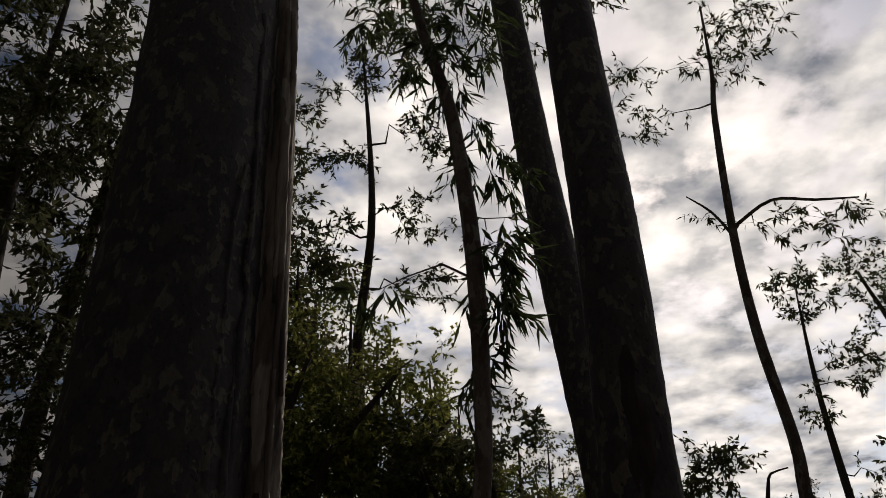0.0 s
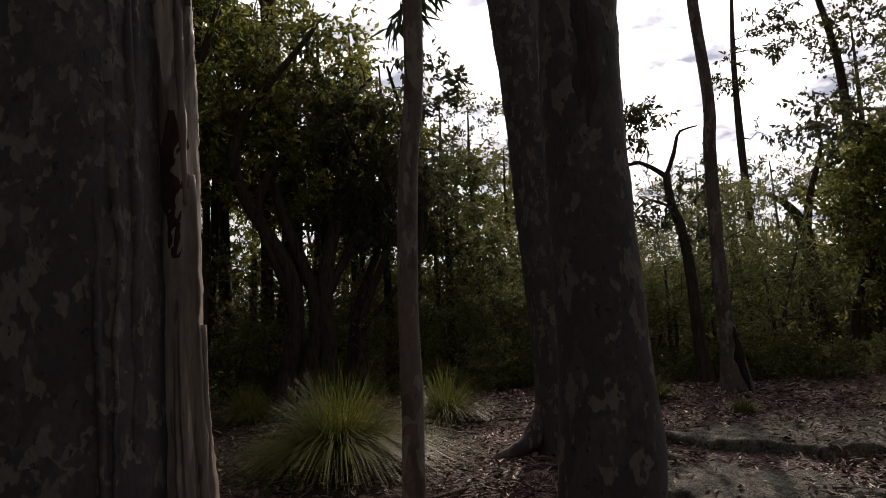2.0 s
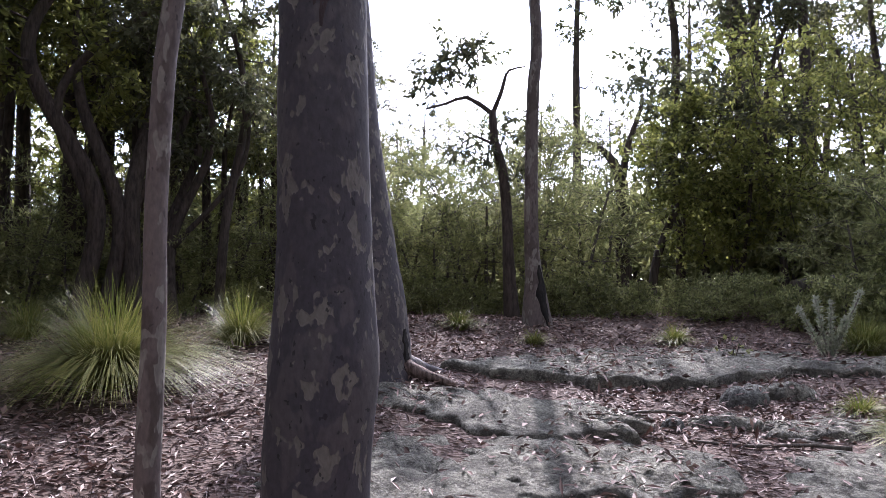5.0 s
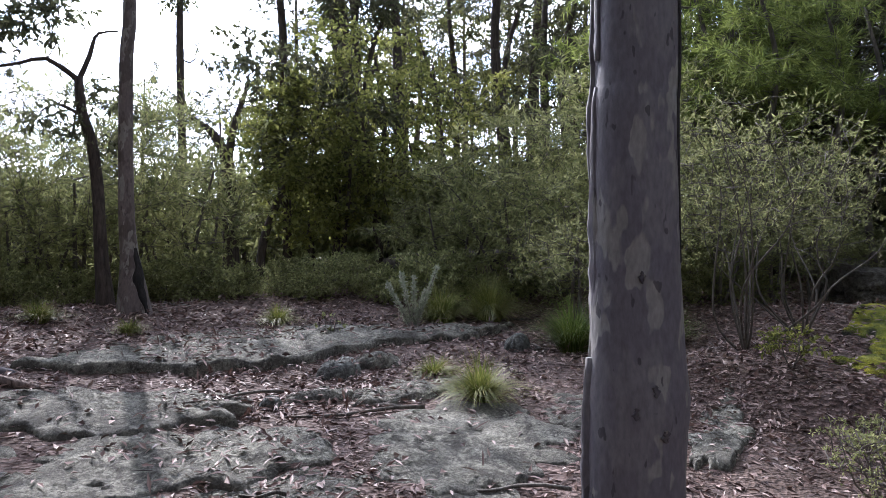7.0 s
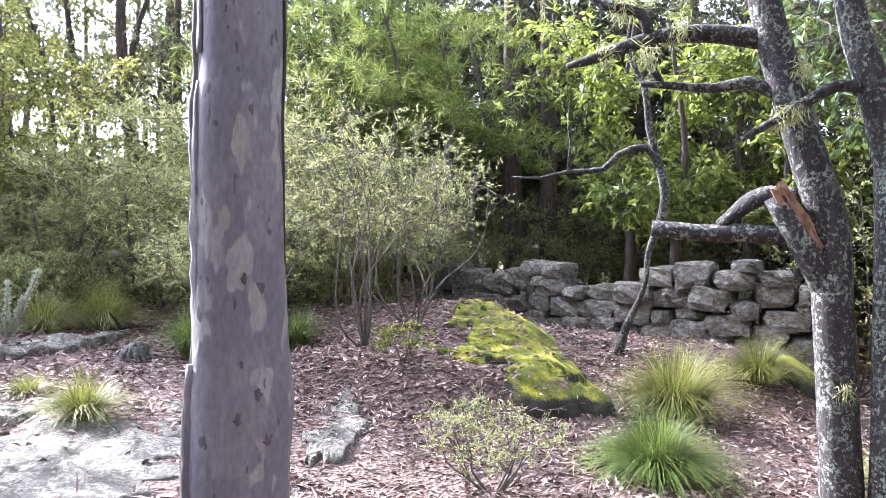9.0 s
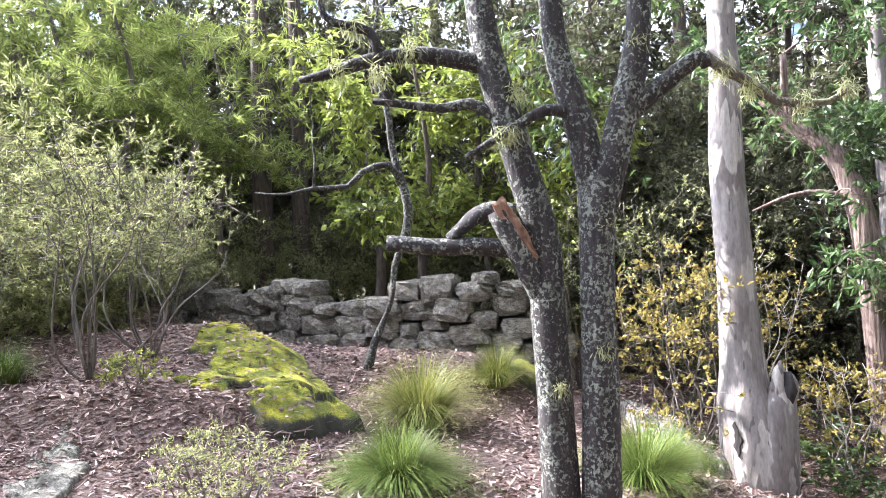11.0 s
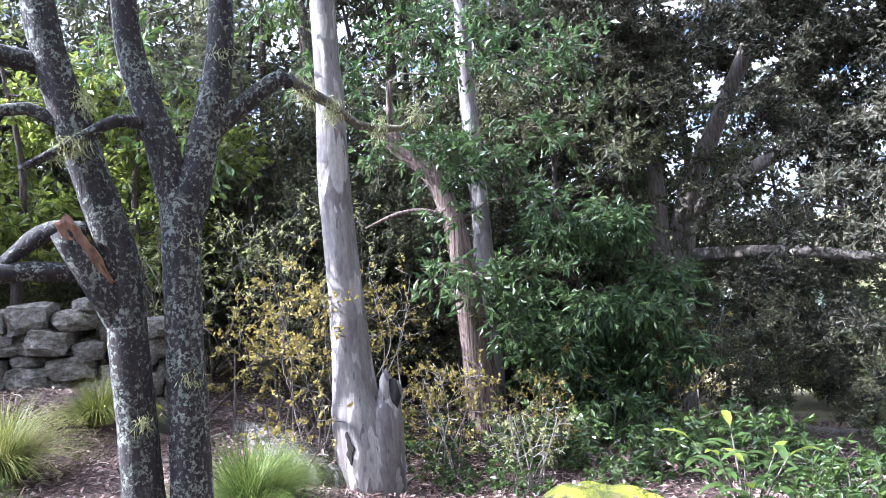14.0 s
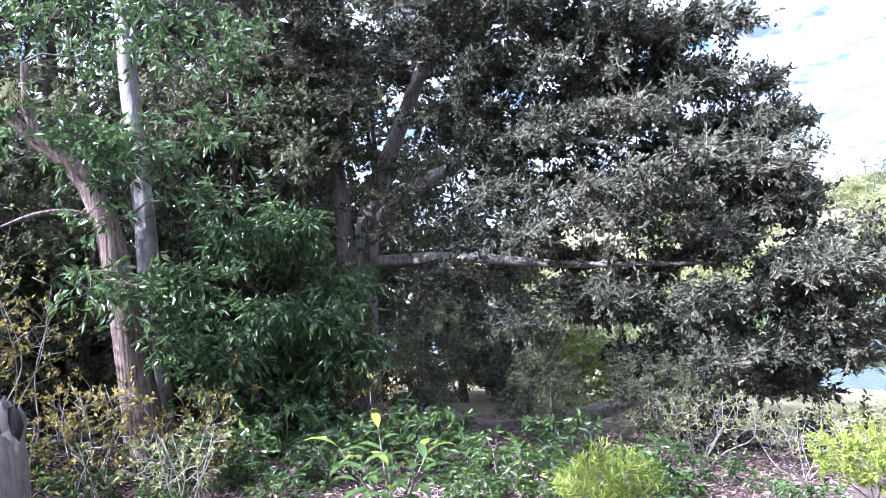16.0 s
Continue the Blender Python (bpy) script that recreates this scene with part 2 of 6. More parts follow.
def moss_material():
    m, nt, b = nodes("moss")
    v = coords(nt)
    n1, n2, n3 = noise_tex(nt, v, 5, 5), noise_tex(nt, v, 90, 3), noise_tex(nt, v, 1.7, 7, 0.68)
    col = ramp(nt, n1, [(0.3, (0.04, 0.06, 0.01)), (0.48, (0.17, 0.185, 0.015)), (0.68, (0.44, 0.42, 0.025))])
    col = blend(nt, 0.6, col, ramp(nt, n2, [(0.3, (0.15,)), (0.7, (0.8,))]), "OVERLAY")
    litter = ramp(nt, noise_tex(nt, v, 40, 4), [(0.3, (0.05, 0.032, 0.025)), (0.7, (0.22, 0.15, 0.13))])
    col = blend(nt, ramp(nt, n3, [(0.38, (1.0,)), (0.43, (0.0,))]), col, litter)
    # steep sides are bare stone, darkened further to carry the shade at the foot
    ge = nt.nodes.new("ShaderNodeNewGeometry")
    sp = add(nt, "SeparateXYZ", Vector=ge.outputs["Normal"])
    stone = ramp(nt, n1, [(0.3, (0.022, 0.022, 0.015)), (0.7, (0.075, 0.072, 0.05))])
    col = blend(nt, ramp(nt, sp.outputs["Z"], [(0.55, (0.0,)), (0.78, (1.0,))]), stone, col)
    nt.links.new(col, b.inputs["Base Color"])
    b.inputs["Roughness"].default_value = 1.0
    bump(nt, b, n2, 1.0, 0.04)
    return m


def dry_leaf_material():
    m, nt, b = nodes("fallen_leaf")
    g = nt.nodes.new("ShaderNodeNewGeometry")
    col = ramp(nt, g.outputs["Random Per Island"], [(0.0, (0.06, 0.036, 0.03)), (0.35, (0.18, 0.115, 0.095)), (0.75, (0.29, 0.2, 0.168)), (1.0, (0.44, 0.345, 0.30))])
    nt.links.new(col, b.inputs["Base Color"])
    b.inputs["Roughness"].default_value = 0.55
    b.inputs["Specular IOR Level"].default_value = 0.35
    return m


def water_material():
    m, nt, b = nodes("lake_water")
    b.inputs["Base Color"].default_value = (0.03, 0.05, 0.06, 1)
    b.inputs["Roughness"].default_value = 0.12
    bump(nt, b, noise_tex(nt, coords(nt, (1, 3, 1)), 1.3, 4), 0.25, 0.1)
    return m


SPOT = bark_material("spotted_gum_bark", (0.06, 0.053, 0.062), (0.088, 0.077, 0.08), (0.175, 0.157, 0.135), 18.0, stretch=0.6)
PALEG = bark_material("pale_spotted_bark", (0.12, 0.11, 0.125), (0.15, 0.14, 0.148), (0.225, 0.215, 0.20), 9.0, stretch=0.4)
# smooth bark: own patches, darkened and streaked also for dappled leaf shadow
SMOOTH = bark_material("smooth_gum_bark", (0.165, 0.15, 0.138), (0.105, 0.09, 0.083), (0.30, 0.278, 0.25), 7.0, stretch=0.3, streak=0.25)
SLIMB = bark_material("slim_gum_bark", (0.15, 0.12, 0.11), (0.09, 0.07, 0.06), (0.24, 0.22, 0.19), 13.0)
PEEL = rough_bark_material("peeling_bark", (0.10, 0.06, 0.045), (0.42, 0.35, 0.28))
DARKB = rough_bark_material("dark_bark", (0.025, 0.02, 0.016), (0.11, 0.085, 0.07))
REDB = rough_bark_material("stringy_red_bark", (0.03, 0.017, 0.013), (0.24, 0.18, 0.152), furrow=14.0, stretch=0.07)
LICH = rough_bark_material("lichen_bark", (0.008, 0.007, 0.008), (0.036, 0.029, 0.027), ((0.10, 0.112, 0.09), (0.25, 0.27, 0.22)), 0.46)
GREYB = rough_bark_material("grey_twig_bark", (0.05, 0.042, 0.035), (0.17, 0.15, 0.125))
BLEACH = rough_bark_material("bleached_twig", (0.16, 0.14, 0.12), (0.36, 0.33, 0.29))
MOSSB = rough_bark_material("mossy_bark", (0.05, 0.042, 0.034), (0.16, 0.14, 0.11), ((0.16, 0.17, 0.08), (0.26, 0.27, 0.16)), 0.5)
FIGB = rough_bark_material("grey_brown_limb_bark", (0.09, 0.075, 0.06), (0.32, 0.28, 0.24))
# char of burnt wood; the same black paints the shade in hollows and cracks
CHAR_SHADE = rough_bark_material("char_and_shade_black", (0.006, 0.005, 0.005), (0.03, 0.025, 0.022))
CUT = rough_bark_material("fresh_cut_wood", (0.11, 0.058, 0.036), (0.29, 0.18, 0.115), stretch=0.1)
# ridge bark, lightened so that its colour carries the sunlight on it
RIDGEB = bark_material("ridged_sunlit_bark", (0.27, 0.23, 0.20), (0.17, 0.135, 0.12), (0.42, 0.37, 0.32), 9.0, stretch=0.18, bump_s=0.7, streak=0.55)
TORN = rough_bark_material("torn_brown_wood", (0.018, 0.008, 0.006), (0.09, 0.035, 0.02))
LOGB = rough_bark_material("dark_log_bark", (0.006, 0.005, 0.006), (0.034, 0.028, 0.026), ((0.13, 0.145, 0.12), (0.26, 0.28, 0.24)), 0.38)
ROCK = stone_material("lichened_sandstone", (0.16, 0.152, 0.122), (0.034, 0.03, 0.024), (0.36, 0.35, 0.28), scale=9.0, cracks=True)
WALLROCK = stone_material("weathered_wall_stone", (0.15, 0.132, 0.106), (0.03, 0.025, 0.02), (0.40, 0.38, 0.32), (0.18, 0.165, 0.08), scale=6.0)
DARKROCK = stone_material("dark_boulder_stone", (0.10, 0.10, 0.09), (0.03, 0.03, 0.027), (0.24, 0.25, 0.22))
SOIL = litter_material()
MOSS = moss_material()
DRY = dry_leaf_material()
WATER = water_material()
L_GUM = leaf_material("gum_leaf", (0.045, 0.05, 0.026), (0.085, 0.095, 0.048), (0.16, 0.165, 0.085))
L_NEAR = leaf_material("hanging_gum_leaf", (0.03, 0.05, 0.02), (0.06, 0.085, 0.03), (0.10, 0.13, 0.045), 0.35)
# yellow-green leaf, brightened so that its colour carries light through the crowns
L_LITYEL = leaf_material("lit_yellow_leaf", (0.08, 0.098, 0.03), (0.19, 0.21, 0.056), (0.40, 0.41, 0.12), 0.4, 0.62)
L_GROVE = leaf_material("grove_leaf", (0.05, 0.06, 0.02), (0.12, 0.135, 0.04), (0.27, 0.27, 0.09), 0.3, 0.5)
L_OLIVE = leaf_material("wattle_leaf", (0.11, 0.128, 0.052), (0.22, 0.24, 0.098), (0.41, 0.42, 0.185), 0.55, 0.5)
L_FEATH = leaf_material("feathery_wattle_leaf", (0.07, 0.1, 0.027), (0.165, 0.21, 0.052), (0.37, 0.43, 0.12), 0.6, 0.5)
L_BRIGHT = leaf_material("bright_green_leaf", (0.10, 0.15, 0.02), (0.20, 0.27, 0.04), (0.36, 0.40, 0.08), 0.45, 0.45)
L_LIME = leaf_material("lime_green_leaf", (0.07, 0.10, 0.018), (0.16, 0.205, 0.035), (0.33, 0.38, 0.08), 0.35, 0.5)
L_DEEP = leaf_material("deep_green_leaf", (0.018, 0.042, 0.015), (0.05, 0.095, 0.031), (0.14, 0.21, 0.075), 0.34, 0.45)
L_DARK = leaf_material("dark_fig_leaf", (0.026, 0.03, 0.02), (0.06, 0.064, 0.042), (0.155, 0.15, 0.1), 0.62, 0.3)
L_ORANGE = leaf_material("rusty_leaf", (0.12, 0.10, 0.03), (0.23, 0.19, 0.05), (0.40, 0.33, 0.10), 0.5, 0.4)
L_BROAD = leaf_material("broad_green_leaf", (0.02, 0.045, 0.013), (0.05, 0.092, 0.025), (0.13, 0.19, 0.05), 0.3, 0.35)
GRASS = leaf_material("tussock_blade", (0.05, 0.08, 0.012), (0.14, 0.17, 0.03), (0.33, 0.31, 0.11), 0.45, 0.35)
GRASSG = leaf_material("fresh_tussock_blade", (0.03, 0.055, 0.01), (0.085, 0.135, 0.024), (0.22, 0.265, 0.075), 0.42, 0.35)


# ================= mesh tools =================
class Geo:
    """Collects quads for one mesh."""

    def __init__(self):
        self.v, self.q, self.n = [], [], 0

    def put(self, v, q):
        if len(v):
            self.v.append(np.asarray(v, float).reshape(-1, 3))
            self.q.append(np.asarray(q, int).reshape(-1, 4) + self.n)
            self.n += len(self.v[-1])

    def mesh(self, name, material, smooth=True):
        v, q = np.concatenate(self.v), np.concatenate(self.q)
        me = bpy.data.meshes.new(name)
        me.vertices.add(len(v))
        me.vertices.foreach_set("co", v.astype(np.float32).ravel())
        me.loops.add(q.size)
        me.loops.foreach_set("vertex_index", q.astype(np.int32).ravel())
        me.polygons.add(len(q))
        me.polygons.foreach_set("loop_start", np.arange(0, q.size, 4, dtype=np.int32))
        me.polygons.foreach_set("loop_total", np.full(len(q), 4, dtype=np.int32))
        me.polygons.foreach_set("use_smooth", np.full(len(q), smooth, dtype=bool))
        me.materials.append(material)
        me.update(calc_edges=True)
        return me


def part(name, geo, material, parent=None, label="", smooth=True):
    ob = new(name, geo.mesh(name, material, smooth))
    if parent:
        ob.parent = parent
    if label:
        ob["label"] = label
    return ob


def thing(name, place, label, category, group="", kind=""):
    ob = new(name)
    ob.location = place
    ob.empty_display_size = 0.1
    return tagged(ob, label, category, group, kind)


def smooth_path(points, radii, step=0.12):
    """Catmull-Rom through the way points, with radii carried along."""
    p = np.asarray(points, float)
    r = np.asarray(radii, float)
    if len(p) == 2:
        p = np.vstack([p[0], p.mean(0), p[1]])
        r = np.array([r[0], r.mean(), r[1]])
    pp = np.vstack([2 * p[0] - p[1], p, 2 * p[-1] - p[-2]])
    out, rad = [], []
    for i in range(len(p) - 1):
        n = max(2, int(np.linalg.norm(p[i + 1] - p[i]) / step))
        t = (np.arange(n) / n)[:, None]
        a, b, c, d = pp[i], pp[i + 1], pp[i + 2], pp[i + 3]
        out.append(0.5 * (2 * b + (c - a) * t + (2 * a - 5 * b + 4 * c - d) * t * t + (3 * b - a - 3 * c + d) * t ** 3))
        rad.append(r[i] + (r[i + 1] - r[i]) * t[:, 0])
    return np.vstack(out + [p[-1:]]), np.concatenate(rad + [r[-1:]])


def tube(pts, radii, sides=6, rng=None, rough=0.0, lobes=0.0):
    """A tapered tube; rough and lobes make its outline uneven."""
    pts, radii = np.asarray(pts, float), np.asarray(radii, float)
    n = len(pts)
    tan = np.gradient(pts, axis=0)
    tan /= np.linalg.norm(tan, axis=1)[:, None] + 1e-9
    ref = np.where(np.abs(tan[:, 2:3]) > 0.85, [[1.0, 0, 0]], [[0, 0, 1.0]])
    ref = np.broadcast_to(np.array([1.0, 0, 0]) if abs(tan[:, 2].mean()) > 0.6 else np.array([0, 0, 1.0]), (n, 3))
    u = np.cross(ref, tan)
    u /= np.linalg.norm(u, axis=1)[:, None] + 1e-9
    w = np.cross(tan, u)
    a = np.linspace(0, 2 * np.pi, sides, endpoint=False)
    rr = np.repeat(radii[:, None], sides, 1)
    if rng is not None and (rough or lobes):
        s = np.arange(n)[:, None]
        ph = rng.uniform(0, 6.28, 6)
        f = np.sin(3 * a + ph[0] + s * 0.13) * 0.5 + np.sin(2 * a + ph[1] - s * 0.10) * 0.6 + np.sin(5 * a + ph[2] + s * 0.21) * 0.25
        rr = rr * (1 + lobes * f + rough * rng.normal(0, 1, (n, sides)))
    v = pts[:, None] + rr[..., None] * (np.cos(a)[None, :, None] * u[:, None] + np.sin(a)[None, :, None] * w[:, None])
    i, j = np.meshgrid(np.arange(n - 1), np.arange(sides), indexing="ij")
    k = (j + 1) % sides
    q = np.stack([i * sides + j, i * sides + k, (i + 1) * sides + k, (i + 1) * sides + j], -1).reshape(-1, 4)
    v = np.vstack([v.reshape(-1, 3), pts[:1], pts[-1:]])
    c0, c1 = n * sides, n * sides + 1
    caps = [[(j + 2) % sides, (j + 1) % sides, j, c0] for j in range(0, sides, 2)] + [[(n - 1) * sides + j, (n - 1) * sides + (j + 1) % sides, (n - 1) * sides + (j + 2) % sides, c1] for j in range(0, sides, 2)]
    return v, np.vstack([q, caps]) if sides % 2 == 0 else q


def leaves(centres, length, width, rng, droop=0.3, spread=1.0, face=0.0, along=None):
    """One small folded quad a leaf. droop: 1 hangs straight down; face: 1 lies flat."""
    c = np.asarray(centres, float)
    n = len(c)
    d = rng.normal(0, 1, (n, 3)) * spread
    if along is not None:
        d = d * 0.75 + along * 0.9
        d[:, 2] -= droop * 1.6
    else:
        d[:, 2] -= droop * 3
    d[:, 2] *= 1 - face
    d /= np.linalg.norm(d, axis=1)[:, None] + 1e-9
    s = np.cross(d, rng.normal(0, 1, (n, 3)))
    if face:
        s = s * (1 - face) + np.cross(d, [0, 0, 1.0]) * face
    s /= np.linalg.norm(s, axis=1)[:, None] + 1e-9
    ln = (length * rng.uniform(0.65, 1.3, n))[:, None]
    wd = (width * rng.uniform(0.7, 1.25, n))[:, None]
    up = np.cross(s, d) * wd * 0.25
    v = np.stack([c, c + d * ln * 0.45 + s * wd * 0.5 + up, c + d * ln, c + d * ln * 0.45 - s * wd * 0.5 + up], 1)
    return v.reshape(-1, 3), np.arange(4 * n).reshape(-1, 4)


def stalks(a, b, r):
    """Thin three-sided twigs, one from each a to each b."""
    n = len(a)
    d = b - a
    u = np.cross(d, [0.31, 0.52, 0.8])
    u /= np.linalg.norm(u, axis=1)[:, None] + 1e-9
    w = np.cross(d, u)
    w /= np.linalg.norm(w, axis=1)[:, None] + 1e-9
    ring = [u, -0.5 * u + 0.87 * w, -0.5 * u - 0.87 * w]
    v = np.stack([a + r * k for k in ring] + [b + 0.4 * r * k for k in ring], 1).reshape(-1, 3)
    o = np.arange(n)[:, None] * 6
    q = np.stack([o + [k, (k + 1) % 3, 3 + (k + 1) % 3, 3 + k] for k in range(3)], 1).reshape(-1, 4)
    return v, q


def blob_points(rng, blobs, count):
    """Random points in ellipsoids (centre, radii), more of them near the outside."""
    vol = np.array([np.prod(b[1]) ** 0.65 for b in blobs])
    pick = rng.choice(len(blobs), count, p=vol / vol.sum())
    d = rng.normal(0, 1, (count, 3))
    d /= np.linalg.norm(d, axis=1)[:, None]
    r = rng.uniform(0.12, 1, count) ** (1 / 2.2)
    c = np.array([b[0] for b in blobs], float)[pick]
    return c + d * r[:, None] * np.array([b[1] for b in blobs], float)[pick]


def pads(blobs, density, wide, thin, seed):
    """Breaks large ellipsoids up into many flat cushions of foliage."""
    rng = np.random.default_rng(seed)
    out = []
    for c, q in blobs:
        for k in range(max(3, int(np.prod(q) * density))):
            w = rng.uniform(0.6, 1.15) * wide
            out.append((tuple(blob_points(rng, [(c, q)], 1)[0]), (w, w, thin)))
    return out


def grow_limbs(rng, nodes_p, nodes_r, targets, thick=1.0, up=0.25, kink=0.12):
    """Joins every target to the nearest wood that stands, by a crooked tapering branch."""
    P, Rr = [np.asarray(p) for p in nodes_p], list(nodes_r)
    root = np.mean(nodes_p, axis=0)
    order = np.argsort(np.linalg.norm(targets - root, axis=1))
    made = []
    for k in order:
        t = targets[k]
        arr = np.array(P)
        dv = t - arr
        dist = np.linalg.norm(dv, axis=1) + np.maximum(0, -dv[:, 2]) * 0.8
        i = int(np.argmin(dist))
        a, L = arr[i], np.linalg.norm(t - arr[i])
        if L < 0.05:
            continue
        m = max(3, min(8, int(L / 0.25) + 2))
        s = np.linspace(0, 1, m)
        pts = a + (t - a) * s[:, None]
        pts[:, 2] += up * L * (s * (1 - s)) * rng.uniform(-0.6, 1.0)
        pts[1:-1] += rng.normal(0, kink * min(L, 1.2) * 0.5, (m - 2, 3))
        r0 = min(Rr[i] * 0.75, thick * (0.006 + 0.016 * L))
        rad = r0 + (0.004 * thick - r0) * s
        made.append((pts, np.maximum(rad, 0.003)))
        P.extend(pts[1:])
        Rr.extend(np.maximum(rad[1:], 0.003))
    return made


def rel(base, way):
    return [tuple(np.subtract(p, base)) for p in way]


def tree(name, base, trunk, radii, blobs, n_twigs, n_leaves, leaf, bark, leaf_mat, label, category="tree", group="", seed=1,
         sides=12, droop=0.25, sigma=0.22, limb_from=0.4, thick=1.0, lobes=0.04, face=0.0, kink=0.12, up=0.25, extra_trunks=(), limbs=(), span=0.35, twig_mat=None, spray=9):
    """trunk, radii: way points from the base; blobs: ellipsoids that the crown fills; leaf: (length, width); limbs: (way, radii) of single big limbs."""
    rng = np.random.default_rng(seed)
    root = thing(name, base, label, category, group)
    wood_p, wood_r = [], []
    for k, (way, rad) in enumerate(((trunk, radii), *extra_trunks, *limbs)):
        p, r = smooth_path(way, rad, 0.07 if sides > 16 else 0.12)
        gg = Geo()
        big = k <= len(extra_trunks)
        gg.put(*tube(p, r, sides if big else 10, rng, 0.010, lobes if big else 0.09))
        part("trunk" if big else "limb", gg, bark, root)
        cut = int(len(p) * limb_from) if big else 2
        wood_p.extend(p[cut:])
        wood_r.extend(r[cut:])
    if n_twigs:
        targets = blob_points(rng, blobs, n_twigs)
        twigs = grow_limbs(rng, wood_p, wood_r, targets, thick, up, kink)
        g = Geo()
        for pts, rad in twigs:
            g.put(*tube(pts, rad, 6 if rad[0] > 0.012 else 4))
        if n_leaves:
            per = max(1, round(n_leaves / len(twigs) / spray))
            a_s, d_s = [], []
            for pts, rad in twigs:
                s = rng.uniform(span, 1.0, per) ** 0.7
                idx = s * (len(pts) - 1)
                i0 = np.minimum(idx.astype(int), len(pts) - 2)
                f = (idx - i0)[:, None]
                seg = pts[i0 + 1] - pts[i0]
                a_s.append(pts[i0] * (1 - f) + pts[i0 + 1] * f)
                d_s.append(seg / (np.linalg.norm(seg, axis=1)[:, None] + 1e-9))
            a, d = np.concatenate(a_s), np.concatenate(d_s)
            d = d * 0.6 + rng.normal(0, 0.7, d.shape)
            d[:, 2] = d[:, 2] * 0.75 + 0.1 - droop * 0.6
            d /= np.linalg.norm(d, axis=1)[:, None] + 1e-9
            ln = sigma * 2.1 * rng.uniform(0.5, 1.35, len(a))[:, None]
            g.put(*stalks(a, a + d * ln, 0.0028 * min(thick, 1.6)))
            f = rng.uniform(0.15, 1.0, (len(a), spray, 1))
            cs = a[:, None] + (d * ln)[:, None] * f + rng.normal(0, 0.07 * sigma, (len(a), spray, 3))
            c = Geo()
            c.put(*leaves(cs.reshape(-1, 3), leaf[0], leaf[1], rng, droop, face=face, along=np.repeat(d, spray, 0)))
            tagged(part("crown", c, leaf_mat, root, smooth=False), kind="stuff")
        tagged(part("branchwork", g, twig_mat or bark, root), kind="stuff")
    return root


def skin(parent, name, way, radii, angle, z0, z1, width, mat, seed, lift=0.004, label="", ragged=0.35):
    """A ragged patch on the skin of a trunk, between two heights along its way; angle: degrees from +x."""
    rng = np.random.default_rng(seed)
    p, r = smooth_path(way, radii, 0.05)
    s = np.linspace(0, 1, 26)
    zz = z0 + (z1 - z0) * s
    c = np.stack([np.interp(zz, p[:, 2], p[:, k]) for k in range(2)], -1)
    rr = np.interp(zz, p[:, 2], r)
    half = width / 2 * np.sin(np.pi * np.clip(s, 0.02, 0.98)) ** 0.5
    ph = rng.uniform(0, 6.28, 4)
    l = half * (1 + ragged * (np.sin(9 * s + ph[0]) + 0.6 * np.sin(21 * s + ph[1])))
    h = half * (1 + ragged * (np.sin(8 * s + ph[2]) + 0.6 * np.sin(19 * s + ph[3])))
    t = np.linspace(-1, 1, 9)
    off = np.where(t[None] < 0, l[:, None] * t, h[:, None] * t) / rr[:, None] + radians(angle)
    rad = rr[:, None] + lift * np.clip(1.6 * (1 - np.abs(t[None]) ** 3), -0.6, 1) + rng.normal(0, lift * 0.15, off.shape)
    v = np.stack([c[:, :1] + rad * np.cos(off), c[:, 1:] + rad * np.sin(off), np.broadcast_to(zz[:, None], off.shape)], -1).reshape(-1, 3)
    i, j = np.meshgrid(np.arange(25), np.arange(8), indexing="ij")
    q = np.stack([i * 9 + j, i * 9 + j + 1, (i + 1) * 9 + j + 1, (i + 1) * 9 + j], -1).reshape(-1, 4)
    g = Geo()
    g.put(v, q)
    return part(name, g, mat, parent, label)


# ================= ground =================
def fbm(x, y, scale=1.0, octaves=4, seed=0):
    """Smooth value noise, about -1 to 1."""
    x, y = np.asarray(x, float) * scale, np.asarray(y, float) * scale
    total, amp = 0.0, 0.5
    for o in range(octaves):
        ix, iy = np.floor(x), np.floor(y)
        fx, fy = x - ix, y - iy
        fx, fy = fx * fx * (3 - 2 * fx), fy * fy * (3 - 2 * fy)

        def h(a, b):
            v = np.sin(a * 127.1 + b * 311.7 + (seed + o) * 74.7) * 43758.5453
            return (v - np.floor(v)) * 2 - 1
        total = total + amp * ((h(ix, iy) * (1 - fx) + h(ix + 1, iy) * fx) * (1 - fy) + (h(ix, iy + 1) * (1 - fx) + h(ix + 1, iy + 1) * fx) * fy)
        x, y, amp = x * 2.03 + 5.1, y * 2.03 + 3.7, amp * 0.5
    return total


def step(a):
    a = np.clip(a, 0, 1)
    return a * a * (3 - 2 * a)


MOUND = ((6.2, 2.1), (6.6, 1.75), (7.1, 1.3), (7.5, 1.02), (8.2, 1.35), (9.0, 1.85), (9.9, 2.55))


def mound_side(x, y):
    """Signed distance to the mound's foot line, positive on the mound."""
    best, side = np.full(np.shape(x), 1e9), np.ones(np.shape(x))
    for (ax, ay), (bx, by) in zip(MOUND[:-1], MOUND[1:]):
        dx, dy = bx - ax, by - ay
        t = np.clip(((x - ax) * dx + (y - ay) * dy) / (dx * dx + dy * dy), 0, 1)
        d = np.hypot(x - ax - t * dx, y - ay - t * dy)
        cr = dx * (y - ay) - dy * (x - ax)
        side = np.where(d < best - 1e-9, np.sign(cr), side)
        best = np.minimum(best, d)
    return best * side


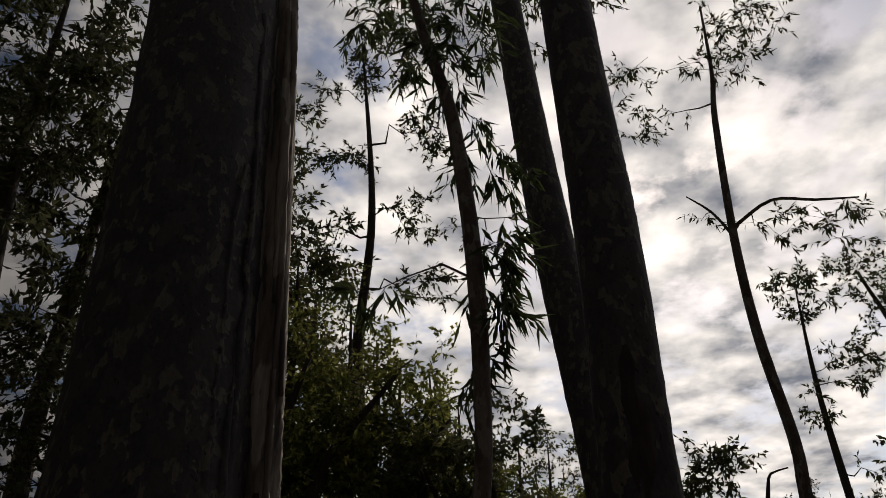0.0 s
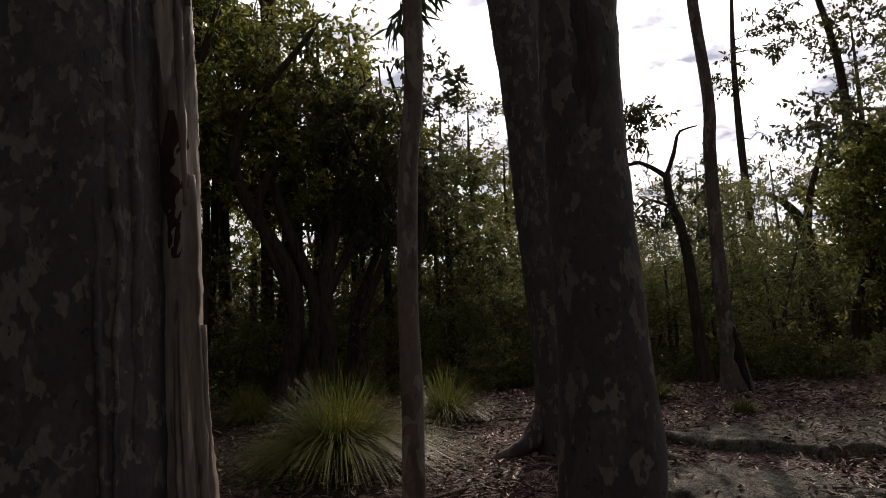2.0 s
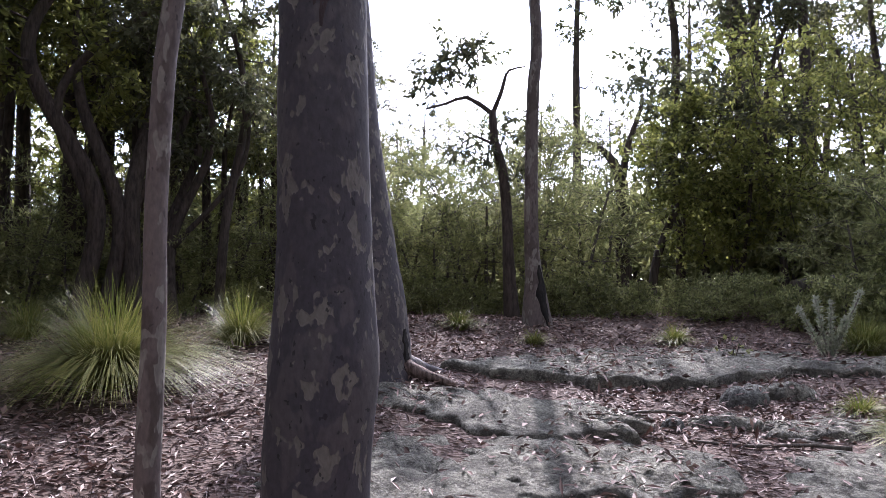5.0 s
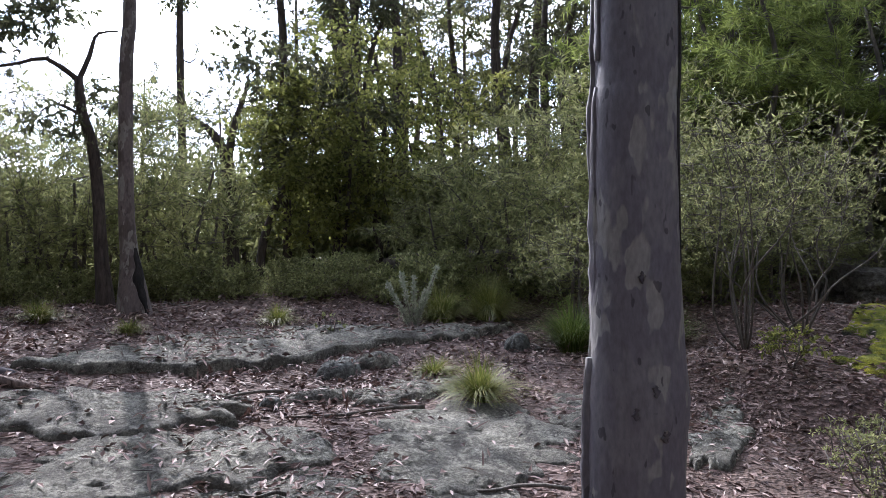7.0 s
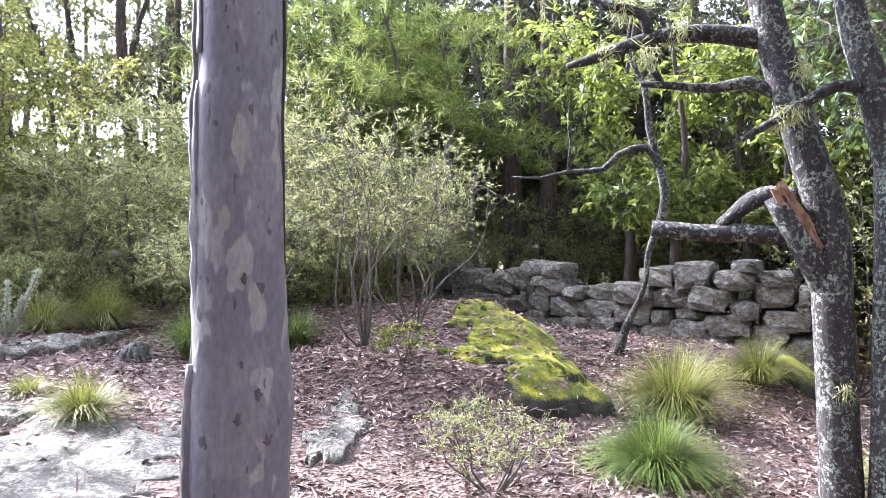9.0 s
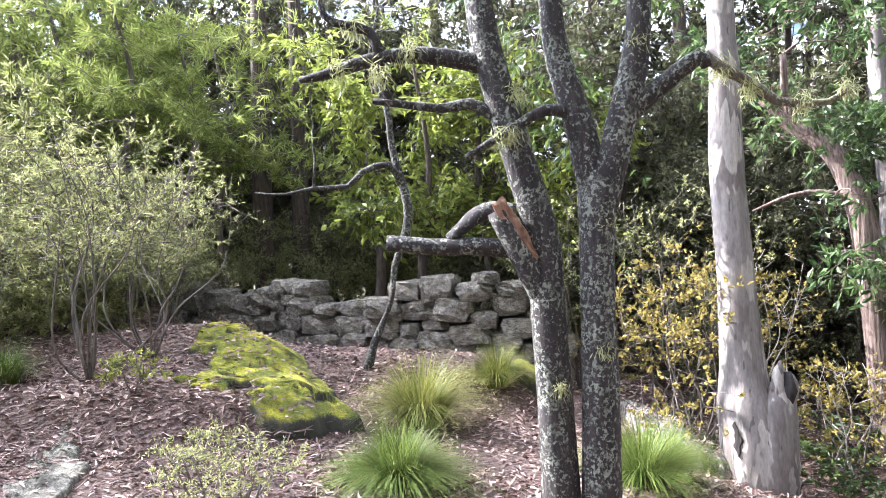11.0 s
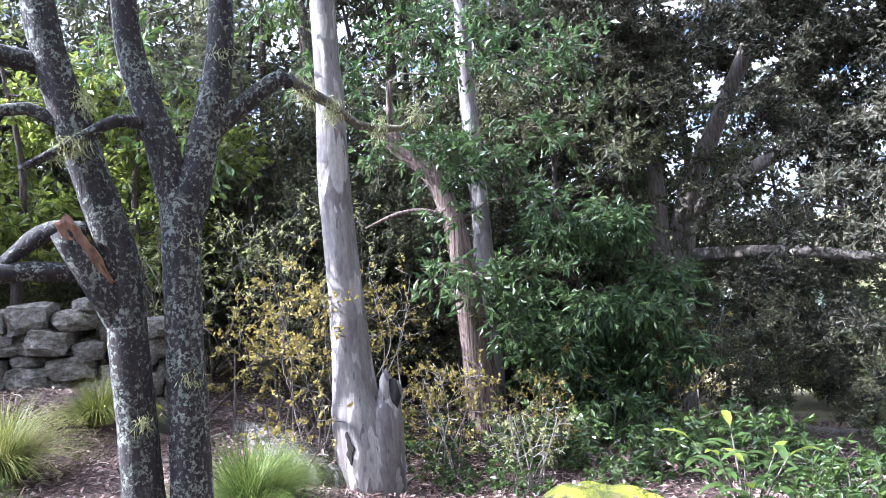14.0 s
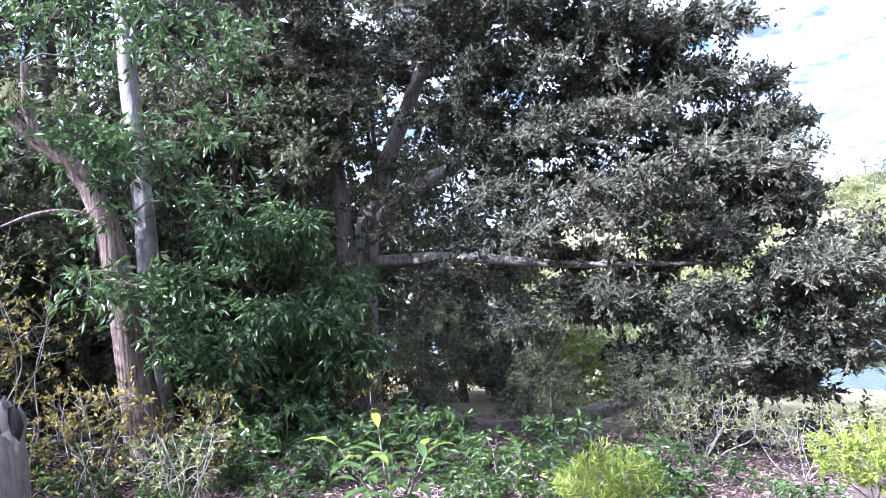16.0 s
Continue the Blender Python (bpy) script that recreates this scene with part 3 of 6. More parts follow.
def gz(x, y):
    """Height of the ground: rises ahead, a mound before the wall, falls to the lake behind."""
    x, y = np.asarray(x, float), np.asarray(y, float)
    z = np.where(y > 8.2, 0.893 - 0.012 * (y - 8.2), np.where(y > -3, 0.116 * (y - 0.5), np.maximum(-0.406 + 0.17 * (y + 3), -8.0)))
    z = z + step((x - 8.0) / 1.3) * step((y + 1.6) / 1.6) * step((30 - x) / 12) * (0.45 - 0.09 * np.clip(y - 0.3, 0, 2.2))
    z = z + 0.30 * step((mound_side(x, y) + 0.10) / 0.55) * (1 - step((y - 2.6) / 2.2)) * step((x - 6.0) / 1.0) * (1 - step((x - 9.3) / 1.0))
    z = z + 0.07 * np.exp(-((x - 2.0) ** 2 + (y - 5.9) ** 2) / 1.2)
    z = z - 0.35 * np.exp(-((x - 8.0) / 1.6) ** 2 - ((y + 2.8) / 1.3) ** 2)
    z = z + step((-y - 80 - 0.15 * x) / 30) * 7.0 + step((-y - 110) / 140) * 9.0
    near = np.exp(-(x * x + y * y) / 900)
    z = z + near * (0.05 * fbm(x, y, 0.8, 3, 3) + 0.02 * fbm(x, y, 5.0, 2, 9))
    return z


def on(x, y, dz=0.0):
    return (x, y, float(gz(x, y)) + dz)


def build_ground():
    near_x, near_y = np.arange(-8, 18, 0.12), np.arange(-14, 18, 0.12)
    out = np.cumsum(0.12 * 1.14 ** np.arange(1, 60))
    out = out[out < 1900]
    xs = np.concatenate([(-8 - out)[::-1], near_x, near_x[-1] + out])
    ys = np.concatenate([(-14 - out)[::-1], near_y, near_y[-1] + out])
    X, Y = np.meshgrid(xs, ys)
    v = np.stack([X, Y, gz(X, Y)], -1).reshape(-1, 3)
    ny, nx = X.shape
    i, j = np.meshgrid(np.arange(ny - 1), np.arange(nx - 1), indexing="ij")
    q = np.stack([i * nx + j, i * nx + j + 1, (i + 1) * nx + j + 1, (i + 1) * nx + j], -1).reshape(-1, 4)
    g = Geo()
    g.put(v, q)
    ob = part("ground", g, SOIL)
    tagged(ob, "brown leaf-littered bush soil with bare earth patches", "ground", kind="structure")
    w = Geo()
    w.put([(-900, -400, -6.5), (900, -400, -6.5), (900, -30, -6.5), (-900, -30, -6.5)], [(0, 1, 2, 3)])
    tagged(part("water", w, WATER), "calm pale blue lake water below the slope", "water", kind="structure")


build_ground()


# ================= near gums =================
def gum(base, way, radii, label, seed, blobs=(), twigs=0, n=0, leaf=(0.16, 0.03), mat=SPOT, leaf_mat=L_NEAR, lobes=0.018, sides=32, **kw):
    return tree("gum_tree", base, way, radii, blobs, twigs, n, leaf, mat, leaf_mat, label, "tree", seed=seed, sides=sides, lobes=lobes, **kw)


B = on(-0.375, 2.93, -0.15)
WAY_A, RAD_A = rel(B, [(-0.355, 2.93, 0.1), (-0.375, 2.93, 0.7), (-0.375, 2.92, 1.6), (-0.385, 2.9, 2.4), (-0.415, 2.88, 3.8), (-0.465, 2.86, 5.1), (-0.59, 2.9, 8), (-0.69, 2.9, 13)]), [0.45, 0.385, 0.362, 0.352, 0.345, 0.335, 0.27, 0.2]
gum_a = gum(B, WAY_A, RAD_A, "large spotted gum, mottled grey bark, loose sunlit bark strip", 3,
            [((-0.6, 0.2, 13.0), (3.2, 3.2, 2.0))], 70, 6000, droop=0.6, sigma=0.2, limb_from=0.85, leaf_mat=L_GUM)


def loose_bark(parent, way, radii, angle, z0, z1, r, seed, out=0.02, mat=PEEL):
    """A ragged strip of shed bark that stands off the trunk."""
    rng = np.random.default_rng(seed)
    p, rr = smooth_path(way, radii, 0.05)
    zz = np.linspace(z0, z1, int((z1 - z0) / 0.06) + 4)
    wob = np.cumsum(rng.normal(0, 0.012, len(zz)))
    a = radians(angle) + wob
    rad = np.interp(zz, p[:, 2], rr) + out + 0.008 * np.sin(zz * 3 + seed)
    c = np.stack([np.interp(zz, p[:, 2], p[:, 0]) + rad * np.cos(a), np.interp(zz, p[:, 2], p[:, 1]) + rad * np.sin(a), zz], -1)
    s = np.linspace(0, 1, len(zz))
    th = r * (0.35 + 0.65 * np.sin(np.pi * np.clip(s, 0.03, 0.97)) ** 0.5) * (1 + 0.1 * np.sin(zz * 4 + seed * 2) + 0.12 * rng.normal(0, 1, len(zz)))
    g = Geo()
    g.put(*tube(c, th, 10, rng, 0.06, 0.38))
    return part("loose_bark", g, mat, parent, "curling strip of shed bark")


# a second lobe of bark, paled to look sunlit, with a torn brown hollow
WAY_L, RAD_L = rel(B, [(0.13, 2.93, 0.0), (0.105, 2.95, 0.5), (0.06, 2.965, 1.0), (0.035, 2.965, 1.5), (0.02, 2.965, 2.2), (-0.015, 2.95, 3.2), (-0.075, 2.93, 4.6), (-0.18, 2.92, 6.2), (-0.38, 2.92, 9.0)]), [0.13, 0.105, 0.078, 0.07, 0.07, 0.07, 0.066, 0.055, 0.03]
g = Geo()
p, r = smooth_path(WAY_L, RAD_L, 0.03)
g.put(*tube(p, r, 36, np.random.default_rng(17), 0.028, 0.11))
part("bark_ridge", g, RIDGEB, gum_a, "ridged bark down the sunny side, sunlight put into its colour")
skin(gum_a, "torn_hollow", WAY_L, RAD_L, -85, 1.72, 2.22, 0.10, TORN, 8, 0.006, "dark red-brown torn hollow in the bark", 0.22)
for ang, z0, z1, r, o, sd in ((-60, 1.9, 2.7, 0.010, 0.004, 1), (-40, 0.5, 2.0, 0.012, 0.0, 2), (-20, 0.3, 1.5, 0.012, 0.004, 3), (-50, 2.3, 4.2, 0.010, 0.004, 4), (-75, 0.6, 1.6, 0.009, 0.004, 5), (-100, 0.4, 1.5, 0.010, 0.002, 6), (-30, 2.6, 4.8, 0.012, 0.006, 7), (-120, 2.6, 5.0, 0.012, 0.004, 8), (-65, 3.0, 5.4, 0.014, 0.006, 9)):
    loose_bark(gum_a, WAY_L, RAD_L, ang, z0, z1, r * 1.5, sd, o, RIDGEB)
for ang, z0, z1, r, sd in ((-28, 0.2, 2.8, 0.02, 21), (-36, 0.9, 3.6, 0.016, 22), (-44, 0.1, 2.0, 0.014, 23), (-20, 1.5, 4.6, 0.02, 24)):
    loose_bark(gum_a, WAY_A, RAD_A, ang, z0, z1, r, sd, -0.006, SPOT)

B = on(1.41, 2.84, -0.12)
WAY_B, RAD_B = rel(B, [(1.40, 2.84, 0.1), (1.385, 2.84, 0.72), (1.41, 2.84, 1.14), (1.41, 2.84, 1.52), (1.40, 2.84, 2.33), (1.43, 2.84, 3.3), (1.43, 2.85, 5.0), (1.43, 2.9, 11.5)]), [0.185, 0.166, 0.173, 0.149, 0.139, 0.137, 0.128, 0.1]
gum_b = gum(B, WAY_B, RAD_B, "spotted gum with smooth mottled grey and cream bark", 5, [((0.3, 0.0, 11.5), (2.4, 2.4, 1.5))], 50, 4000, droop=0.6, sigma=0.2, limb_from=0.88, leaf_mat=L_GUM)
SCAR = rough_bark_material("dark_red_scar", (0.035, 0.024, 0.025), (0.085, 0.06, 0.06))
skin(gum_b, "bark_scar", WAY_B, RAD_B, -98, 2.02, 2.62, 0.085, SCAR, 3, 0.004, "dark red weeping scar in the bark")

B = on(1.98, 5.96, -0.1)
WAY_C, RAD_C = rel(B, [(2.06, 5.92, 0.5), (2.05, 5.92, 0.78), (2.03, 5.92, 1.24), (2.0, 5.93, 1.56), (1.91, 5.95, 2.51), (1.85, 5.97, 3.4), (1.66, 6.03, 5.65), (1.47, 6.05, 9.1), (1.43, 6.1, 11)]), [0.40, 0.32, 0.285, 0.26, 0.22, 0.205, 0.19, 0.165, 0.09]
gum_c = gum(B, WAY_C, RAD_C, "leaning spotted gum with flared base and burnt root", 7, [((-0.6, 0.3, 9.8), (2.2, 2.2, 1.6))], 60, 3600, (0.15, 0.035), droop=0.6, sigma=0.2, limb_from=0.75, leaf_mat=L_GUM)
for ang, ln in ((-35, 0.75), (-5, 0.5), (200, 0.5), (70, 0.5)):
    ca, sa = math.cos(radians(ang)), math.sin(radians(ang))
    gr = Geo()
    x, y = ca * 0.16, sa * 0.16
    ways = [(x, y, 0.42), (ca * 0.3, sa * 0.3, 0.2), (ca * 0.45, sa * 0.45, 0.12), (ca * (0.4 + ln * 0.6), sa * (0.4 + ln * 0.6) + 0.08, 0.06 + 0.116 * sa * ln)]
    pp, rr = smooth_path(ways, [0.08, 0.085, 0.055, 0.02], 0.05)
    gr.put(*tube(pp, rr, 10, np.random.default_rng(ang % 97), 0.05, 0.1))
    part("root", gr, REDB if ang == -35 else SPOT, gum_c)
skin(gum_c, "burnt_hollow", WAY_C, RAD_C, -38, 0.05, 0.42, 0.1, CHAR_SHADE, 4, 0.012)

B = on(3.72, 1.93, -0.12)
WAY_D, RAD_D = rel(B, [(3.70, 1.955, 0.0), (3.70, 1.955, 0.57), (3.715, 1.945, 0.9), (3.71, 1.945, 1.1), (3.71, 1.945, 1.47), (3.71, 1.935, 1.96), (3.72, 1.925, 2.36), (3.73, 1.915, 5), (3.6, 1.9, 12)]), [0.205, 0.178, 0.182, 0.168, 0.162, 0.155, 0.152, 0.13, 0.08]
gum_d = gum(B, WAY_D, RAD_D, "smooth grey spotted gum with pale patches, sunlit edge", 9, [((0, 0.0, 12), (2.6, 2.6, 1.6))], 50, 4500, mat=PALEG, droop=0.6, sigma=0.2, limb_from=0.85, leaf_mat=L_GUM)
for ang, z0, z1, r, sd in ((143, 0.9, 2.0, 0.022, 1), (146, 2.1, 3.4, 0.02, 2), (140, 0.2, 1.0, 0.02, 5), (128, 0.3, 1.7, 0.018, 7), (131, 1.6, 3.2, 0.018, 8)):
    loose_bark(gum_d, WAY_D, RAD_D, ang, z0, z1, r, sd, -0.004, PALEG)
for ang, z, wd in ((-128, 0.88, 0.03), (-150, 0.8, 0.03), (-115, 0.72, 0.04), (-140, 1.28, 0.025)):
    skin(gum_d, "bark_knot", WAY_D, RAD_D, ang, z, z + 0.045, wd * 0.8, SPOT, int(z * 100), 0.006)

# raised black strip paints the shade inside a narrow crack
skin(gum_d, "bark_crack", WAY_D, RAD_D, -70, 1.35, 3.2, 0.03, CHAR_SHADE, 14, 0.004, "narrow dark crack", 0.5)

B = on(0.78, 3.85, -0.1)
sapling = gum(B, rel(B, [(0.79, 3.85, 0.2), (0.78, 3.85, 0.56), (0.80, 3.85, 1.27), (0.80, 3.85, 1.69), (0.83, 3.85, 2.34), (0.88, 3.85, 2.8), (0.89, 3.85, 3.73), (0.85, 3.85, 4.44), (0.78, 3.85, 5.08), (0.62, 3.84, 5.78), (0.44, 3.84, 6.8)]),
              [0.062, 0.055, 0.051, 0.048, 0.048, 0.046, 0.052, 0.05, 0.045, 0.04, 0.025],
              "slender gum sapling with hanging lance-shaped leaves", 11,
              [((0.22, 0.1, 3.1), (0.16, 0.25, 0.3)), ((0.24, 0.1, 3.75), (0.26, 0.3, 0.35)), ((0.25, 0.1, 4.5), (0.28, 0.3, 0.35)), ((-0.48, 0.05, 3.45), (0.12, 0.2, 0.08)), ((0.0, 0.1, 5.4), (0.5, 0.4, 0.35)), ((-0.3, 0.2, 6.3), (0.8, 0.7, 0.5))],
              84, 2000, (0.16, 0.024), droop=0.8, sigma=0.085, limb_from=0.42, lobes=0.02, mat=SLIMB, sides=16, span=0.6, thick=0.7)

# ================= slim trees at the back of the clearing =================
B = on(4.22, 8.05, -0.1)
WAY_S, RAD_S = rel(B, [(4.25, 8.04, 0.7), (4.235, 8.04, 1.0), (4.21, 8.05, 1.43), (4.19, 8.06, 1.8), (4.19, 8.06, 2.5), (4.21, 8.05, 3.44), (4.25, 8.05, 4.0), (4.19, 8.08, 5.3), (4.23, 8.06, 6.63), (4.39, 8.0, 8.42), (4.52, 7.95, 9.29), (4.62, 7.9, 10.6)]), [0.2, 0.15, 0.09, 0.078, 0.072, 0.068, 0.064, 0.06, 0.052, 0.042, 0.03, 0.015]
slim = gum(B, WAY_S, RAD_S, "tall slim gum with a charred hollow at its base", 13,
           [(tuple(np.subtract(c, B)), r) for c, r in (((4.75, 7.9, 9.9), (0.6, 0.5, 0.7)), ((5.3, 7.5, 9.8), (0.5, 0.4, 0.4)), ((4.7, 7.8, 6.6), (0.3, 0.3, 0.25)), ((5.2, 7.5, 6.35), (0.45, 0.3, 0.3)), ((4.0, 8.15, 6.8), (0.2, 0.2, 0.2)), ((3.5, 8.4, 9.4), (0.6, 0.5, 1.0)))],
           64, 1700, (0.12, 0.03), mat=SLIMB, leaf_mat=L_GUM, droop=0.5, sigma=0.13, limb_from=0.62, sides=16, thick=0.9,
           limbs=((rel(B, [(4.24, 8.06, 6.7), (4.70, 7.83, 6.93), (5.11, 7.60, 6.75), (5.48, 7.37, 6.6)]), [0.026, 0.022, 0.018, 0.01]),
                  (rel(B, [(4.22, 8.07, 6.6), (4.06, 8.13, 7.0), (3.83, 8.23, 7.33)]), [0.02, 0.016, 0.008])))
skin(slim, "burnt_hollow", WAY_S, RAD_S, -70, 0.05, 0.75, 0.11, CHAR_SHADE, 6, 0.012, "charred black hollow")
B = on(4.2, 8.68, -0.1)
dead = gum(B, rel(B, [(4.21, 8.68, 0.7), (4.17, 8.7, 1.3), (4.15, 8.70, 1.76), (4.14, 8.72, 2.2), (4.09, 8.72, 2.64), (4.0, 8.75, 3.0), (3.98, 8.76, 3.34)]), [0.11, 0.075, 0.062, 0.062, 0.058, 0.052, 0.045],
           "crooked small tree with a sparse top and dead limbs", 15,
           [(tuple(np.subtract(c, B)), r) for c, r in (((3.6, 8.84, 3.95), (0.5, 0.4, 0.28)), ((3.3, 8.9, 3.66), (0.35, 0.3, 0.2)), ((4.25, 8.7, 3.1), (0.3, 0.3, 0.2)), ((3.75, 8.8, 2.85), (0.3, 0.3, 0.25)), ((4.3, 8.7, 2.6), (0.25, 0.25, 0.2)))], 80, 2300,
           (0.085, 0.034), mat=DARKB, leaf_mat=L_GUM, droop=0.3, sigma=0.09, limb_from=0.9, sides=14, thick=0.7,
           limbs=((rel(B, [(3.98, 8.76, 3.3), (3.70, 8.85, 3.5), (3.45, 8.9, 3.42), (3.22, 8.97, 3.36)]), [0.034, 0.024, 0.018, 0.012]),
                  (rel(B, [(3.98, 8.76, 3.3), (4.08, 8.73, 3.56), (4.11, 8.7, 3.7), (4.17, 8.70, 3.82), (4.35, 8.63, 3.86)]), [0.03, 0.025, 0.02, 0.015, 0.008]),
                  (rel(B, [(4.05, 8.75, 2.9), (3.79, 8.82, 3.04), (3.63, 8.87, 2.94)]), [0.024, 0.017, 0.01])))
B = on(6.54, 10.32, -0.1)
tree("bush_tree", B, rel(B, [(6.54, 10.32, 0.6), (6.54, 10.32, 1.2), (6.53, 10.33, 1.99), (6.51, 10.34, 2.76), (6.33, 10.43, 3.18), (6.06, 10.56, 3.40)]), [0.15, 0.125, 0.11, 0.09, 0.055, 0.02],
             [(tuple(np.subtract(c, B)), r) for c, r in (((7.35, 9.9, 2.9), (0.9, 0.8, 0.7)), ((7.05, 10.0, 3.5), (0.6, 0.6, 0.5)), ((7.7, 9.8, 2.2), (0.8, 0.7, 0.6)), ((7.2, 9.9, 3.9), (0.35, 0.35, 0.3)))], 80, 6500, (0.085, 0.05), DARKB, L_LITYEL,
             "forked rough-barked tree with yellow-green leaves", seed=16, sides=14, limb_from=0.5, sigma=0.16, droop=0.2,
             limbs=((rel(B, [(6.51, 10.34, 2.7), (6.60, 10.29, 3.28), (6.75, 10.21, 3.79), (6.79, 10.18, 4.04)]), [0.07, 0.05, 0.034, 0.015]),
                    (rel(B, [(6.9, 10.2, 0.8), (7.0, 10.2, 1.6), (7.25, 10.1, 2.3), (7.5, 10.0, 2.7)]), [0.07, 0.06, 0.05, 0.03])))
B = on(7.1, 13.1, -0.1)
gum(B, rel(B, [(7.1, 13.1, 0.9), (7.12, 13.1, 3), (7.1, 13.1, 5), (7.14, 13.1, 6.6), (7.25, 13.0, 8.4)]), [0.09, 0.075, 0.065, 0.045, 0.015], "thin pole-like gum with a small airy top", 17,
              [(tuple(np.subtract(c, B)), r) for c, r in (((7.4, 13, 8.3), (0.6, 0.6, 0.6)), ((7.0, 13, 6.1), (0.35, 0.35, 0.3)), ((7.75, 12.9, 6.8), (0.45, 0.4, 0.5)), ((7.9, 12.9, 4.9), (0.4, 0.4, 0.35)))], 46, 1900, (0.12, 0.04), mat=DARKB, leaf_mat=L_GUM, droop=0.4, sigma=0.13, limb_from=0.45, sides=12)

B = on(-0.9, 11.6, -0.1)
airy = gum(B, [(0, 0, 0), (0.2, 0, 3), (-0.1, 0.1, 6), (0.1, 0, 9), (-0.2, 0, 13.5)], [0.15, 0.12, 0.1, 0.07, 0.02], "tall thin gum with an airy layered crown", 19,
           [((-1.3, 0, 6.6), (0.8, 0.7, 0.3)), ((1.3, 0, 7.2), (0.7, 0.6, 0.3)), ((-1.5, 0, 8.4), (0.9, 0.7, 0.4)), ((0.9, 0, 9.0), (0.8, 0.7, 0.35)), ((-0.8, 0, 10.2), (0.9, 0.7, 0.4)), ((1.2, 0, 10.9), (0.7, 0.6, 0.35)), ((-1.6, 0, 11.9), (1.0, 0.8, 0.4)), ((0.2, 0, 12.8), (1.0, 0.8, 0.5)), ((1.6, 0, 8.3), (0.5, 0.5, 0.25))],
           80, 5200, (0.13, 0.045), mat=DARKB, leaf_mat=L_GUM, droop=0.3, sigma=0.15, limb_from=0.4, sides=12, thick=1.1, kink=0.2)

# ================= woodland round the clearing =================
tall_a = tree("gum_tree", (0, 0, 0), [(0, 0, 0), (0.1, 0.05, 2), (0.0, -0.05, 4.2), (0.16, 0.1, 6.8), (0.05, 0.2, 10)], [0.17, 0.15, 0.13, 0.09, 0.03],
              [((0.2, 0.3, 9), (1.9, 1.9, 1.9)), ((-1.5, 0.3, 6.4), (0.9, 1, 0.6)), ((1.5, 0, 7), (1, 1, 0.7)), ((0.3, 1.2, 5.2), (0.9, 0.7, 0.5))],
              70, 4800, (0.14, 0.05), DARKB, L_GUM, "tall eucalypt with dark trunk and airy crown", group="woodland trees", seed=21, thick=1.1, sigma=0.17, droop=0.4, kink=0.2, limb_from=0.45, span=0.5)
tall_b = tree("gum_tree", (0, 0, 0), [(0, 0, 0), (-0.1, 0.05, 2.3), (0.06, 0.1, 5.0), (-0.1, 0.1, 9)], [0.16, 0.12, 0.08, 0.03],
              [((0, 0, 7.6), (2.0, 2.0, 1.9)), ((1.4, 0, 4.9), (1.1, 1.1, 0.7)), ((-1.3, 0.5, 5.2), (1.1, 1, 0.7))],
              70, 4800, (0.14, 0.052), DARKB, L_GUM, "dark-trunked bush tree with leafy crown", group="woodland trees", seed=22, thick=1.1, sigma=0.17, droop=0.35, kink=0.2, limb_from=0.35, span=0.5,
              extra_trunks=(([(0.15, 0.1, 0.2), (0.32, 0.2, 3), (0.7, 0, 6)], [0.10, 0.08, 0.03]), ([(-0.1, 0.05, 2.2), (-0.4, -0.1, 4.0), (-0.7, 0, 6)], [0.07, 0.06, 0.03])))
grove = tree("bush_tree", (0, 0, 0), [(0, 0, 0), (0.05, 0, 1.6), (-0.04, 0.05, 3.2), (0.1, 0, 5.0), (0.05, 0, 6.6)], [0.10, 0.085, 0.07, 0.045, 0.015],
             pads([((0, 0, 5.6), (1.2, 1.2, 1.0)), ((0.7, 0.2, 4.3), (0.9, 0.9, 0.6)), ((-0.8, -0.1, 3.9), (0.9, 0.9, 0.6)), ((0.1, -0.6, 3.0), (0.8, 0.7, 0.5)), ((0.1, 0.7, 3.2), (0.8, 0.7, 0.5))], 3.2, 0.5, 0.26, 9), 90, 6800, (0.085, 0.042), DARKB, L_GROVE,
             "slender dark-stemmed tree with small sunlit olive leaves", group="grove trees", seed=20, thick=0.75, sigma=0.15, droop=0.25, kink=0.16, limb_from=0.35, span=0.4,
             extra_trunks=(([(0.06, 0.03, 0.3), (0.32, 0.1, 1.8), (0.42, 0.1, 3.4), (0.8, 0.2, 4.8)], [0.07, 0.06, 0.045, 0.015]),))
mid_a = tree("bush_tree", (0, 0, 0), [(0, 0, 0), (0.1, 0, 1), (0.0, 0.1, 2.4), (0.2, 0, 4)], [0.08, 0.065, 0.04, 0.02],
             [((0, 0, 3.2), (1.5, 1.5, 1.3)), ((0.6, 0.2, 1.8), (1.2, 1.2, 0.7)), ((-0.7, 0, 2), (1, 1, 0.8))],
             80, 6500, (0.09, 0.05), DARKB, L_LITYEL, "small leafy tree with yellow-green leaves", group="understorey trees", seed=23, thick=1.9, sigma=0.17, limb_from=0.25,
             extra_trunks=(([(0.05, 0, 0), (0.4, 0.1, 1.3), (0.7, 0.1, 2.6)], [0.05, 0.04, 0.02]),))
mid_c = tree("bush_tree", (0, 0, 0), [(0, 0, 0), (0.1, 0, 1), (0.0, 0.1, 2.4), (0.2, 0, 4)], [0.08, 0.065, 0.04, 0.02],
             pads([((0, 0, 3.2), (1.5, 1.5, 1.3)), ((0.6, 0.2, 1.9), (1.2, 1.2, 0.6))], 2.6, 0.5, 0.22, 3), 80, 3600, (0.125, 0.06), DARKB, L_LIME, "leafy tree with bright lime-green backlit leaves", group="understorey trees", seed=123, thick=1.4, sigma=0.17, limb_from=0.25)
